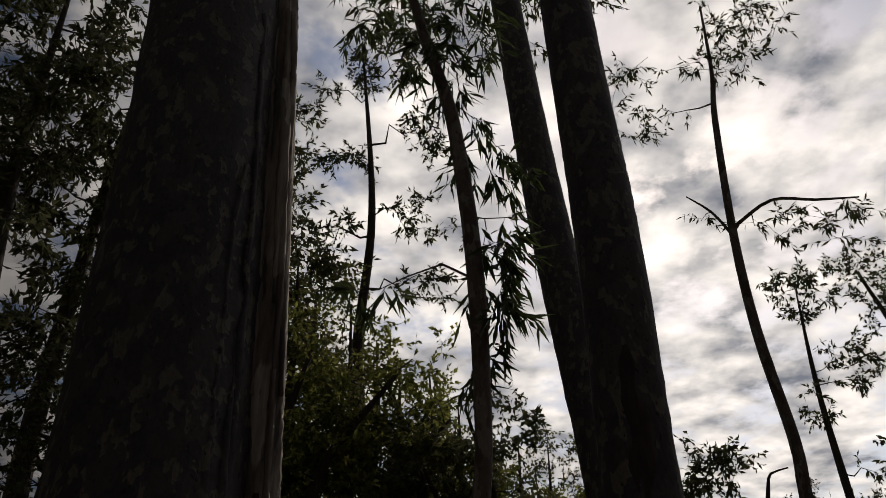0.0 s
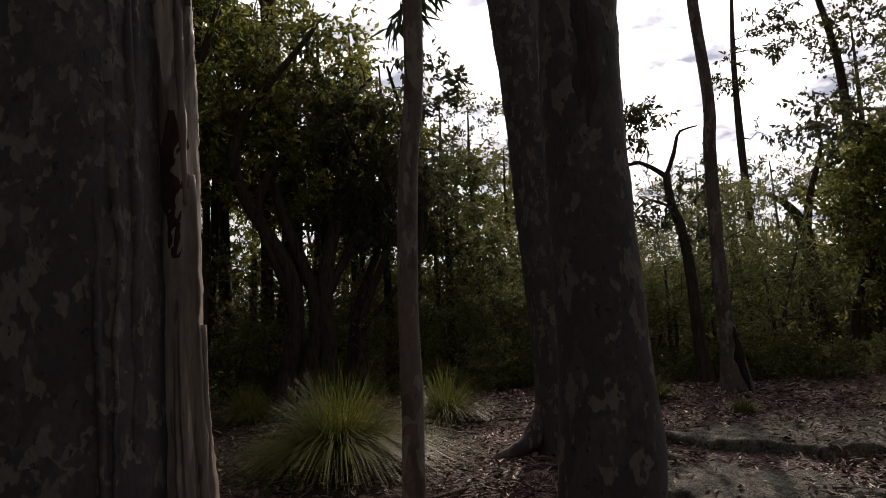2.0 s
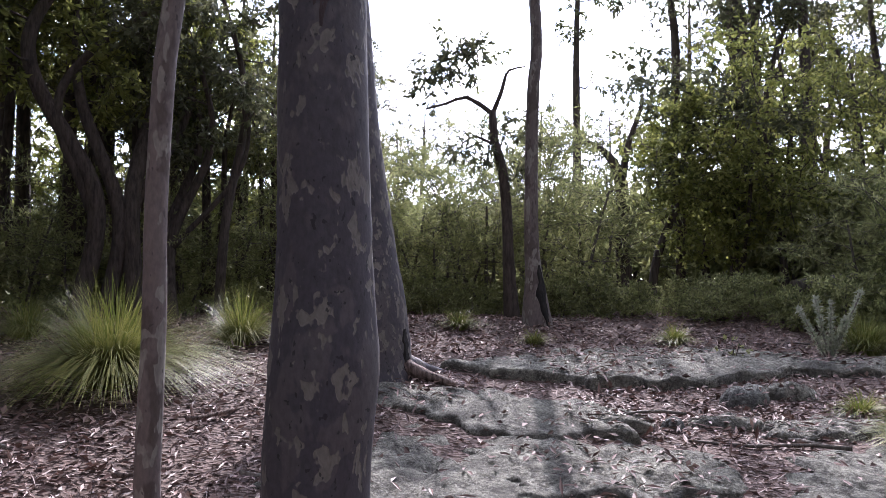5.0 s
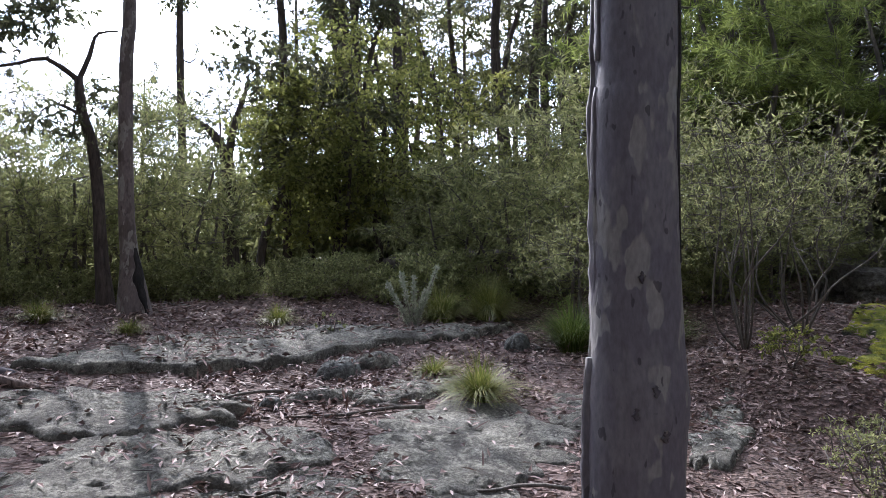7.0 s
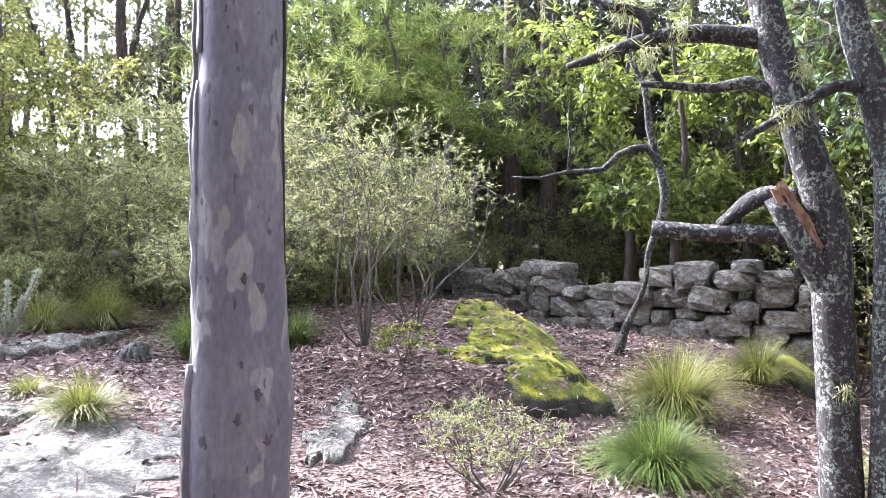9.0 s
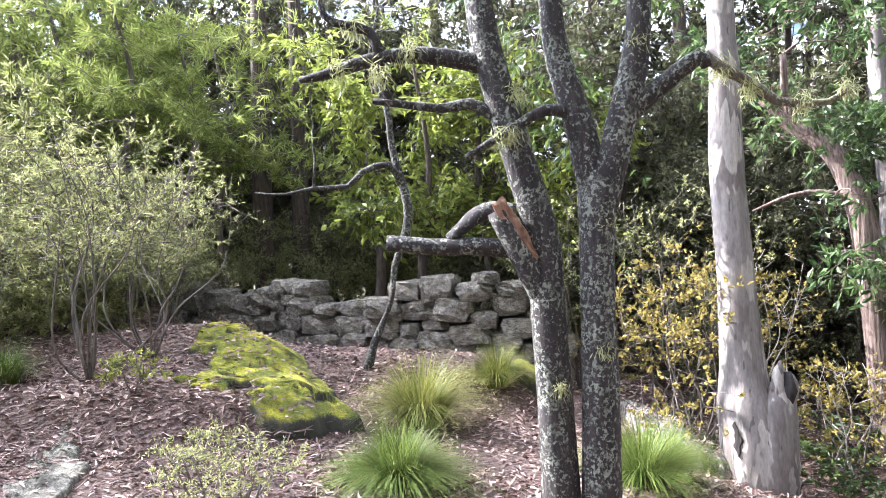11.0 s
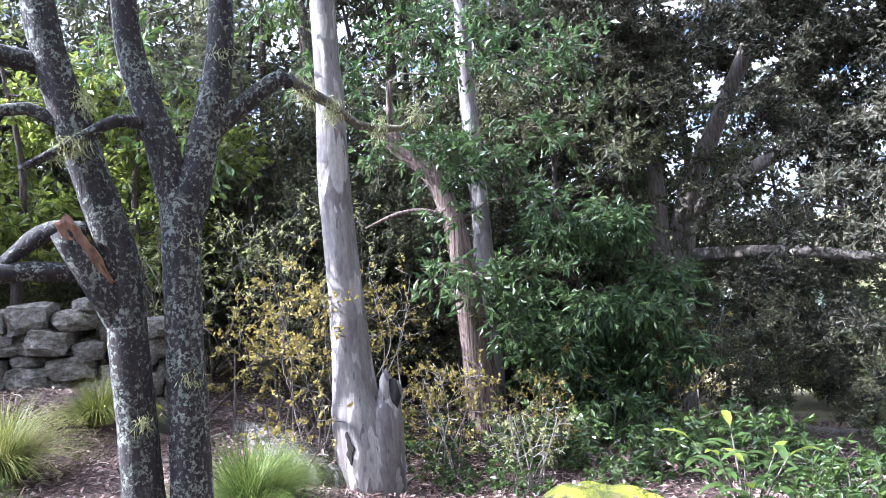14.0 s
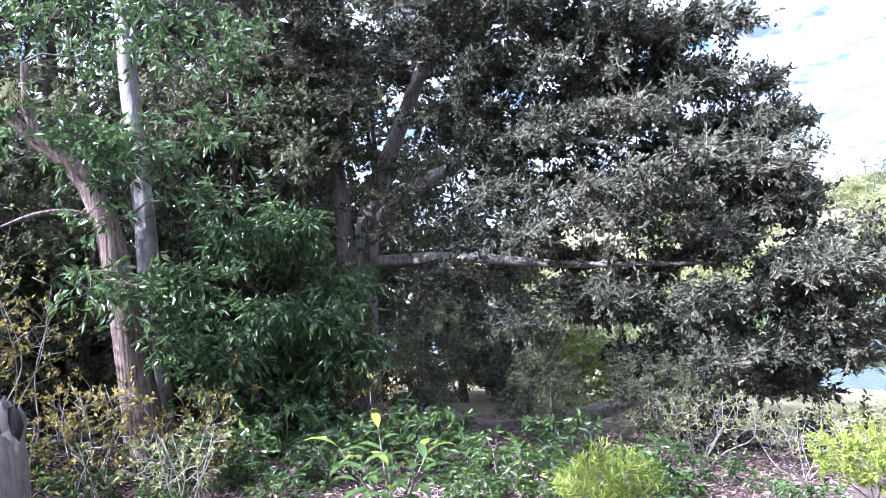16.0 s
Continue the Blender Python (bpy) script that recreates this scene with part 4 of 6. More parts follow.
mid_b = tree("bush_tree", (0, 0, 0), [(0, 0, 0), (-0.1, 0, 1.2), (0.1, 0.1, 2.6), (0, 0, 4.4)], [0.09, 0.07, 0.04, 0.02],
             [((0, 0, 3.4), (1.6, 1.6, 1.4)), ((0.5, 0.2, 1.6), (1.4, 1.4, 0.9)), ((-0.8, 0, 1.5), (1.1, 1, 0.9))],
             80, 7000, (0.09, 0.05), DARKB, L_GUM, "dense dark-leaved understorey tree", group="understorey trees", seed=24, thick=1.9, sigma=0.19, limb_from=0.2)
thicket = tree("thicket_bush", (0, 0, 0), [(0, 0, 0), (0.05, 0, 0.5), (0.1, 0, 1.2)], [0.04, 0.03, 0.015],
               [((0, 0, 0.9), (1.3, 1.3, 0.8)), ((0.8, 0.3, 0.6), (0.8, 0.8, 0.6)), ((-0.8, -0.2, 0.6), (0.9, 0.8, 0.6))],
               90, 5200, (0.12, 0.05), GREYB, L_OLIVE, "low tangled bush of grey twigs and olive leaves", "shrub", "thicket bushes", 26, 8, sigma=0.17, limb_from=0.05, droop=0.1)
wattle = tree("wattle_shrub", (0, 0, 0), [(0, 0, 0), (0.05, 0, 0.4), (0.2, 0, 1.2)], [0.03, 0.022, 0.01],
              [((0, 0, 1.45), (1.0, 1.0, 0.75)), ((0.6, 0.1, 1.0), (0.7, 0.7, 0.5)), ((-0.6, 0, 1.0), (0.7, 0.7, 0.5))],
              110, 5200, (0.075, 0.016), GREYB, L_OLIVE, "fine-leaved grey-green wattle shrub", "shrub", "wattle shrubs", 25, 8, sigma=0.12, limb_from=0.1, droop=-0.05, thick=0.7,
              extra_trunks=(([(0, 0, 0), (-0.3, 0.1, 0.6), (-0.5, 0, 1.3)], [0.025, 0.018, 0.01]), ([(0, 0, 0), (0.1, -0.3, 0.6), (0.3, -0.5, 1.2)], [0.025, 0.018, 0.01])))
feather = tree("feathery_wattle", (0, 0, 0), [(0, 0, 0), (0.1, 0, 1.2), (-0.1, 0.1, 2.4), (0.1, 0, 3.4)], [0.05, 0.04, 0.03, 0.012],
               [((0, 0, 3.0), (1.2, 1.2, 0.9)), ((0.7, 0.1, 2.2), (0.9, 0.8, 0.5)), ((-0.7, 0, 2.0), (0.9, 0.8, 0.5))],
               60, 7000, (0.12, 0.012), GREYB, L_FEATH, "tall wattle with bright feathery green foliage", "tree", "feathery wattles", 27, 10, spray=26, sigma=0.10, limb_from=0.3, droop=0.05, thick=0.8, span=0.65)
broad = tree("broadleaf_shrub", (0, 0, 0), [(0, 0, 0), (0.05, 0, 0.3), (0.1, 0, 0.7)], [0.02, 0.015, 0.008],
             [((0, 0, 0.55), (0.6, 0.6, 0.4)), ((0.3, 0.2, 0.35), (0.5, 0.5, 0.3))], 46, 520, (0.14, 0.06), GREYB, L_BROAD,
             "low shrub with broad glossy green leaves", "shrub", "broadleaf shrubs", 28, 8, sigma=0.10, limb_from=0.05, droop=0.15, face=0.3)
rusty = tree("rusty_shrub", (0, 0, 0), [(0, 0, 0), (0.1, 0, 0.5), (0.0, 0.1, 1.2)], [0.025, 0.018, 0.008],
             [((0, 0, 1.1), (0.65, 0.65, 0.6)), ((0.4, 0.1, 0.7), (0.4, 0.4, 0.3))], 60, 700, (0.055, 0.03), GREYB, L_ORANGE,
             "sparse twiggy shrub with rusty yellow leaves", "shrub", "rusty shrubs", 29, 8, sigma=0.09, limb_from=0.1, droop=0.0)
AROUND = (1.3, 0.4)
MODELS = (mid_c, grove, tall_a, tall_b, mid_a, mid_b, thicket, wattle, feather, broad, rusty)
rp = np.random.default_rng(77)


def plant_xy(src, x, y, scale=1.0, dz=-0.08, zs=1.0, turn=None):
    turn = rp.uniform(0, 6.28) if turn is None else turn
    return copy_thing(src, Matrix.Translation(on(x, y, dz)) @ Matrix.Rotation(turn, 4, "Z") @ Matrix.Diagonal((scale, scale, scale * zs, 1)))


def plant(src, az, d, scale=1.0, dz=-0.08, zs=1.0):
    return plant_xy(src, AROUND[0] + d * math.sin(radians(az)), AROUND[1] + d * math.cos(radians(az)), scale, dz, zs)


# left thicket, tall behind and leafy in front
for az, d, s in ((-34, 12, 1.15), (-29, 10.5, 1.1), (-24, 13, 1.2), (-20, 11.5, 1.0), (-17, 15, 1.0), (-40, 10, 1.1), (-50, 11, 1.1), (-26, 18, 1.3)):
    plant(tall_b if int(d) % 2 else tall_a, az, d, s)
for az, d, s in ((-32, 9, 1.1), (-26, 10.5, 1.0)):
    plant(mid_b, az, d, s)
for az, d, s in ((-24, 10.5, 1.2), (-20.5, 11.5, 1.2), (-17.5, 10.6, 1.1), (-15, 12, 1.15), (-12.5, 10.8, 1.0), (-10, 12.2, 1.0), (-8, 10.6, 0.85), (-5.5, 11.8, 0.9), (-3.5, 10.7, 0.74), (-1, 12, 0.82), (1.5, 11, 0.68), (4, 12, 0.7), (6.5, 11.4, 0.56), (8.5, 12.5, 0.55)):
    plant(grove, az, d, s)
for az, d, s in ((33, 18, 1.1), (37, 17.5, 1.15), (41, 19, 1.2), (45, 18, 1.2), (49, 19.5, 1.25), (54, 19, 1.2)):
    plant(grove, az, d, s)
for az in np.arange(-40, 30, 3.2):
    plant(thicket, az, rp.uniform(13, 18), rp.uniform(1.0, 1.5))
# lit-leaf colour here makes up for sunlight that the crowns block
for az, d, s in ((-13, 14, 1.15), (-5.5, 14.5, 1.2), (2.5, 14, 1.05)):
    plant(mid_a, az, d, s)
for az, d, s in ((-15, 10.6, 1.0), (-11.5, 10.2, 0.8), (-8, 10.8, 1.1), (-5, 10.4, 0.8), (-1.5, 10.8, 1.1), (2, 10.6, 0.9)):
    plant(wattle, az, d, s)
# olive wattles straight ahead
for az in np.arange(6, 25.5, 1.9):
    plant(wattle, az, rp.uniform(10, 12.4), rp.uniform(0.95, 1.3))
for az, d, s in ((11, 24, 0.6), (13, 27, 0.66), (22, 25, 0.6), (24.5, 28, 0.66), (17, 36, 0.66), (27.5, 26, 0.66), (8, 23, 0.72), (19, 34, 0.6), (4, 22, 0.78)):
    plant(tall_a if int(d) % 2 else tall_b, az, d, s)
# right woodland
for az, d, s in ((34, 32, 0.8), (38.5, 27, 0.85), (42, 28, 0.95), (46, 25, 1.0), (51, 20, 1.1), (55, 23, 1.15), (59, 20, 1.05), (63, 22, 1.2), (66, 21, 1.1), (70, 22, 1.2), (75, 21, 1.1), (80, 21, 1.2), (85, 17, 1.1), (90, 18, 1.1), (95, 15, 1.1), (102, 15, 1.1), (108, 14, 1.1), (114, 15, 1.2), (120, 16, 1.1), (126, 18, 1.1)):
    plant(tall_b if int(d) % 2 else tall_a, az, d, s)
# below azimuth 50 the sunlit look is in the leaf colour, beyond it dark leaves
for az, d, s in ((35.5, 12, 0.9), (39, 12.5, 1.0), (44, 14.5, 1.0), (51, 15.5, 1.05), (58, 15.5, 1.0), (63, 15.5, 1.0), (68, 14.5, 1.0), (97, 12.5, 1.05), (102, 12, 1.0), (107, 12, 1.0), (113, 12.5, 1.0), (118, 12, 0.9)):
    plant(mid_a if az < 50 else mid_b, az, d, s)
for x, y, s in ((11.8, 0.6, 1.0), (11.6, -0.7, 0.95), (12.6, 1.4, 1.1), (12.6, -0.2, 1.1)):
    plant_xy(mid_c, x, y, s)
for az in (*np.arange(29, 66, 3.0), *np.arange(118, 128, 3.0)):
    plant(thicket, az, rp.uniform(13.5, 17), rp.uniform(1.0, 1.5))
for az in np.arange(66, 114, 3.0):
    plant(mid_b, az, rp.uniform(15.5, 18.5), rp.uniform(0.8, 1.1))
for az in np.arange(82, 116, 4.0):
    plant(mid_b, az, rp.uniform(13, 14.5), rp.uniform(0.4, 0.6))
for az in np.arange(64, 96, 3.1):
    plant(mid_b, az, rp.uniform(17, 19), rp.uniform(1.4, 1.8))
for az in np.arange(62, 100, 2.1):
    plant(mid_b, az, rp.uniform(15, 16.5), rp.uniform(0.32, 0.45))
for az in np.arange(58, 118, 2.4):
    plant(mid_b, az, rp.uniform(19, 23), rp.uniform(0.6, 0.9))
for az in np.arange(66, 101, 2.6):
    plant(wattle, az, rp.uniform(12.6, 14.2), rp.uniform(0.55, 0.85))
# wattles to the right of the rock
for x, y, s in ((9.6, 10.4, 1.1), (11.4, 12.2, 1.3)):
    plant_xy(thicket, x, y, s)
for az, d, s in ((45, 10, 0.95), (49, 9.6, 1.15), (53, 9.6, 1.2), (56, 11, 1.5), (59, 12, 1.6), (62.5, 12.5, 1.5), (57, 9.4, 1.1), (60.5, 9.9, 1.15), (64, 9.3, 1.0), (67.5, 9.9, 0.95), (70, 10.6, 0.9), (54, 8.3, 0.9)):
    plant(wattle, az, d, s)
for x, y, s in ((12.0, 4.9, 1.35), (12.6, 4.2, 1.25), (12.4, 6.1, 1.5), (13.2, 5.4, 1.5), (14.0, 6.4, 1.7), (13.4, 7.4, 1.7), (13.6, 3.9, 1.3)):
    plant_xy(feather, x, y, s)
# slope below the clearing
for x, y, s in ((7.2, -3.4, 0.5), (6.6, -4.1, 0.45), (7.7, -4.2, 0.75), (8.1, -5.2, 0.85), (6.9, -5.1, 0.65), (6.1, -5.9, 0.6), (5.5, -5.2, 0.4), (8.3, -3.1, 0.55), (8.9, -3.5, 0.7), (8.0, -3.8, 0.55), (8.7, -2.5, 0.45), (7.7, -3.1, 0.4), (9.4, -3.0, 0.6), (8.4, -4.4, 0.6), (5.0, -5.8, 0.45), (4.5, -6.4, 0.45), (3.9, -5.9, 0.4), (5.7, -6.4, 0.55), (3.5, -6.9, 0.5), (2.9, -6.5, 0.45), (7.0, -4.7, 0.30), (5.7, -5.7, 0.35), (4.7, -7.2, 0.40), (4.6, -8.3, 0.45), (4.1, -8.1, 0.30), (6.1, -7.2, 0.35), (7.7, -4.4, 0.40), (8.5, -4.7, 0.7), (7.2, -6.4, 0.9), (4.9, -6.8, 0.6)):
    plant_xy(broad, x, y, s)
for x, y, s in ((6.9, -4.7, 0.65), (5.7, -5.8, 0.7), (4.8, -7.1, 0.7), (6.6, -6.0, 0.75), (7.2, -5.6, 0.8), (6.4, -7.6, 0.8)):
    plant_xy(broad, x, y, s)
for x, y, s in ((9.75, -2.0, 0.95), (9.5, -1.4, 0.8), (8.6, -4.7, 0.8), (8.3, -4.4, 0.6), (8.1, -3.4, 0.7), (7.4, -3.9, 0.6), (7.9, -6.2, 0.7), (10.2, -0.4, 0.5), (8.6, -2.9, 0.75)):
    plant_xy(rusty, x, y, s)
for x, y, s in ((14.5, -9.5, 2.0), (16.5, -11, 2.2), (13, -15.5, 1.7), (16, -6.5, 2.0), (15.5, -3.5, 1.9), (13.5, -11.5, 1.6), (15, -13, 1.9), (12.6, -13.2, 1.2), (10.8, -3.2, 0.7), (11.3, -4.6, 1.0), (10.6, -6.4, 1.1), (12.0, -6.5, 1.3), (12.4, -2.2, 1.2), (11.5, -8.5, 1.1), (13.4, -9, 1.3), (13.5, -5, 1.3)):
    plant_xy(mid_b, x, y, s)
for x, y, s in ((10.0, -2.6, 0.35), (10.2, -4.4, 0.4), (9.8, -7.2, 0.45), (8.3, -7.6, 0.4), (6.8, -8.2, 0.3), (7.6, -8.9, 0.4), (5.6, -8.6, 0.3), (11.6, -10.5, 0.6), (9.2, -8.6, 0.5)):
    plant_xy(mid_b, x, y, s)
for x, y, s in ((9.6, -12.5, 0.45), (3.6, -11.0, 0.5), (12.0, -15.0, 1.3), (13.5, -16.5, 1.5), (14.0, -24.0, 1.5), (11.0, -26.0, 1.3), (17.0, -23.0, 1.6)):
    plant_xy(thicket, x, y, s)
# unseen trees added behind the walker, to block sky light from the back
for az, d, s in ((196, 8, 1.1), (203, 9.5, 1.2), (215, 6.5, 1.1), (228, 9, 1.2), (240, 6, 1.1), (252, 8.5, 1.2), (265, 6, 1.1), (278, 8, 1.2), (290, 6, 1.1), (303, 8, 1.1), (315, 10, 1.2), (197, 13, 1.3), (222, 13, 1.3), (247, 12, 1.3), (272, 12, 1.3), (297, 12, 1.3)):
    plant(tall_b if int(d * 2) % 2 else tall_a, az, d, s)
for az, d, s in ((200, 6, 1.0), (209, 7.5, 1.1), (222, 5.5, 1.0), (235, 7.5, 1.1), (248, 5.5, 1.0), (261, 7, 1.1), (274, 5.2, 1.0), (287, 7.5, 1.1), (300, 5.5, 1.0), (312, 7, 1.1)):
    plant(mid_b, az, d, s)
# low growth at the feet of the wattles
for az in np.arange(4, 64, 2.7):
    plant(thicket, az + rp.uniform(-1.2, 1.2), rp.uniform(9.1, 10.2), rp.uniform(0.28, 0.5))
for az in np.arange(-24, 4, 4.6):
    plant(thicket, az + rp.uniform(-1.5, 1.5), rp.uniform(9.4, 11), rp.uniform(0.3, 0.6))
# far shore of the lake
for k in range(120):
    x, y = rp.uniform(-50, 110), rp.uniform(-230, -92)
    plant_xy((tall_a, tall_b, thicket)[k % 3], x, y, rp.uniform(0.9, 1.3) * (1, 1, 4)[k % 3], zs=0.9)
for k in range(40):
    plant_xy(thicket, rp.uniform(-20, 60), rp.uniform(-100, -84), rp.uniform(1.8, 3.0))
for x, y, s in ((3.2, -17, 1.0), (1.5, -21, 1.2), (4.5, -22, 1.3), (6.5, -18, 1.1), (8.5, -20, 1.2), (10.5, -17, 1.3), (0.5, -27, 1.5), (12, -23, 1.4)):
    plant_xy(feather, x, y, s, zs=0.6)
for model in MODELS:
    for o in (*model.children_recursive, model):
        bpy.data.objects.remove(o)

# single dark stems that stand clear of the thicket
STEMS = ((-1.63, 9.6, 0.09, 5.5), (-0.72, 9.8, 0.10, 5.0), (-0.45, 9.9, 0.085, 4.2), (-0.05, 9.9, 0.10, 5.2), (0.12, 10.2, 0.06, 3.8), (0.36, 9.9, 0.06, 3.6), (0.86, 10.0, 0.06, 4.4),
         (10.7, 13.3, 0.12, 8.0), (10.95, 13.2, 0.15, 8.5), (11.2, 13.0, 0.11, 8.0), (11.75, 12.5, 0.13, 8.5), (14.15, 11.6, 0.13, 9.0), (14.6, 11.0, 0.11, 8.0), (15.0, 10.5, 0.1, 7.0), (10.1, 15.0, 0.12, 9.0), (7.6, 10.6, 0.07, 3.5), (8.1, 10.4, 0.06, 3.0))
for k, (x, y, r, h) in enumerate(STEMS):
    rs = np.random.default_rng(200 + k)
    B = on(x, y, -0.1)
    l1, l2, l3 = rs.normal(0, 0.12, 2), rs.normal(0, 0.22, 2), rs.normal(0, 0.35, 2)
    tree("bush_tree", B, [(0, 0, 0), (*l1, h * 0.3), (*l2, h * 0.65), (*l3, h)], [r * 1.15, r, r * 0.75, r * 0.3], [((*l3, h * 0.95), (1.0, 1.0, h * 0.16)), ((*l2, h * 0.7), (1.1, 1.1, 0.6))], 40, 2200,
         (0.10, 0.05), DARKB, L_LITYEL if k < 4 else L_GUM, "slender dark-stemmed tree at the edge of the thicket", group="thicket stems", seed=300 + k, sides=10, limb_from=0.5, sigma=0.16, thick=0.9, kink=0.2, lobes=0.06,
         extra_trunks=(([(*(l1 * 0.8), h * 0.27), (l2[0] + 0.35, l2[1], h * 0.55), (l3[0] + 0.7, l3[1], h * 0.85)], [r * 0.6, r * 0.5, r * 0.2]),) if k % 2 else ())

# two dark trunks behind the wall
for x, y, r, ln in ((14.16, 3.42, 0.165, 0.03), (14.28, 2.88, 0.145, -0.05)):
    B = on(x, y, -0.1)
    tree("ironbark_tree", B, [(0, 0, 0), (0, ln, 2), (0.1, ln, 4.5), (0.1, 0, 8)], [r * 1.15, r, r * 0.9, r * 0.5], [((0, 0, 7.5), (1.6, 1.6, 1.4))], 40, 3000, (0.13, 0.05), DARKB, L_GUM,
         "straight dark-barked tree behind the stone wall", group="dark trunks", seed=int(r * 100), sides=14, limb_from=0.6, sigma=0.25)

# ================= lichen-covered forked tree =================
B = on(5.72, -0.45, -0.12)
fork = tree("lichen_tree", B, rel(B, [(5.74, -0.36, -0.2), (5.74, -0.34, 0.1), (5.74, -0.32, 0.64), (5.74, -0.30, 1.1), (5.74, -0.29, 1.5), (5.75, -0.18, 1.95), (5.76, -0.10, 2.27), (5.76, -0.02, 2.6), (5.77, 0.03, 2.95), (5.8, 0.1, 3.8)]),
            [0.125, 0.11, 0.103, 0.102, 0.099, 0.094, 0.091, 0.086, 0.08, 0.05], [((0.1, 0.5, 4.2), (1.3, 1.4, 0.6)), ((0.1, -0.7, 3.9), (1, 0.8, 0.5))], 46, 1500, (0.09, 0.045), LICH, L_LITYEL,
            "twin-trunked tree with dark bark covered in pale lichen", seed=31, sides=20, limb_from=0.85, lobes=0.05,
            extra_trunks=((rel(B, [(5.7, -0.55, -0.2), (5.70, -0.56, 0.1), (5.70, -0.575, 0.63), (5.70, -0.58, 1.08), (5.70, -0.59, 1.48), (5.69, -0.605, 1.82), (5.69, -0.62, 2.02)]), [0.13, 0.115, 0.108, 0.1, 0.1, 0.112, 0.05]),
                          (rel(B, [(5.70, -0.60, 1.7), (5.705, -0.56, 1.95), (5.71, -0.51, 2.2), (5.73, -0.41, 2.59), (5.73, -0.38, 2.92), (5.75, -0.35, 3.8)]), [0.085, 0.09, 0.086, 0.075, 0.068, 0.04]),
                          (rel(B, [(5.69, -0.62, 1.7), (5.68, -0.69, 1.95), (5.67, -0.74, 2.16), (5.65, -0.83, 2.51), (5.64, -0.87, 2.9), (5.65, -0.9, 3.8)]), [0.085, 0.086, 0.083, 0.076, 0.067, 0.04])),
            limbs=((rel(B, [(5.74, -0.29, 1.16), (5.70, -0.20, 1.36), (5.68, -0.1, 1.56), (5.68, -0.03, 1.70)]), [0.07, 0.074, 0.072, 0.068]),
                   (rel(B, [(5.67, -0.76, 2.2), (5.61, -0.98, 2.37), (5.55, -1.15, 2.49), (5.56, -1.2, 2.44)]), [0.058, 0.05, 0.045, 0.03]),
                   (rel(B, [(5.73, -0.47, 2.25), (5.60, -0.3, 2.24), (5.61, -0.15, 2.16), (5.62, 0.14, 2.00)]), [0.036, 0.034, 0.028, 0.016]),
                   (rel(B, [(5.77, -0.02, 2.55), (5.77, 0.31, 2.62), (5.75, 0.62, 2.61), (5.71, 0.91, 2.52), (5.68, 1.07, 2.48)]), [0.056, 0.048, 0.041, 0.03, 0.016]),
                   (rel(B, [(5.75, 0.6, 2.6), (5.74, 0.66, 2.76), (5.72, 0.8, 2.8), (5.71, 0.92, 2.86), (5.71, 0.95, 3.1)]), [0.034, 0.03, 0.026, 0.022, 0.012]),
                   (rel(B, [(5.76, -0.1, 2.22), (5.77, 0.1, 2.33), (5.77, 0.26, 2.31), (5.74, 0.66, 2.36)]), [0.04, 0.036, 0.03, 0.018]),
                   (rel(B, [(5.75, 0.62, 2.58), (5.76, 0.6, 2.45), (5.76, 0.55, 2.36)]), [0.03, 0.028, 0.02])))
g = Geo()
g.put(*tube(rel(B, [(5.56, -1.19, 2.5), (5.6, -1.3, 2.44), (5.63, -1.43, 2.38), (5.62, -1.6, 2.25), (5.58, -1.72, 2.22), (5.55, -1.85, 2.22), (5.52, -1.97, 2.29)]), [0.03, 0.031, 0.03, 0.026, 0.022, 0.017, 0.01], 10, np.random.default_rng(5), 0.05, 0.15))
part("limb", g, MOSSB, fork, "mossy drooping branch")
for way, rad, name in (([(5.73, -0.22, 1.45), (5.75, 0.03, 1.50), (5.75, 0.34, 1.51), (5.73, 0.61, 1.54)], [0.044, 0.046, 0.044, 0.042], "broken dark log caught on the stub"),
                       ([(5.78, -0.14, 1.70), (5.79, -0.02, 1.715), (5.79, 0.07, 1.69), (5.78, 0.16, 1.62), (5.77, 0.25, 1.55)], [0.04, 0.05, 0.052, 0.042, 0.03], "lichen-spotted bent limb")):
    g = Geo()
    p, q = smooth_path(rel(B, way), rad, 0.04)
    g.put(*tube(p, q, 18, np.random.default_rng(len(name)), 0.07, 0.14))
    part("limb", g, LOGB, fork, name)
# fresh split wood of the broken limb: a ragged flat face
g = Geo()
rs = np.random.default_rng(8)
ax = smooth_path(np.subtract([(5.655, -0.245, 1.42), (5.63, -0.16, 1.55), (5.615, -0.06, 1.70), (5.61, -0.025, 1.76)], B), [0.012, 0.034, 0.046, 0.04], 0.03)
t = np.gradient(ax[0], axis=0)
t /= np.linalg.norm(t, axis=1)[:, None]
s = np.cross(t, [-1.0, 0.1, 0.1])
s /= np.linalg.norm(s, axis=1)[:, None]
n = np.cross(s, t)
wob = 1 + rs.normal(0, 0.13, (len(t), 2))
rows = [ax[0] + s * (ax[1] * wob[:, 0])[:, None] - n * 0.012, ax[0] + s * (ax[1] * 0.9 * wob[:, 0])[:, None] + n * 0.014, ax[0] + s * (ax[1] * 0.3)[:, None] + n * (0.006 + rs.normal(0, 0.004, len(t)))[:, None], ax[0] - s * (ax[1] * 0.35)[:, None] + n * (0.014 + rs.normal(0, 0.004, len(t)))[:, None], ax[0] - s * (ax[1] * 0.95 * wob[:, 1])[:, None] + n * 0.008, ax[0] - s * (ax[1] * wob[:, 1])[:, None] - n * 0.014]
v = np.stack(rows, 1)
v[-1] += t[-1] * rs.uniform(-0.015, 0.015, 6)[:, None]
i, j = np.meshgrid(np.arange(len(t) - 1), np.arange(6), indexing="ij")
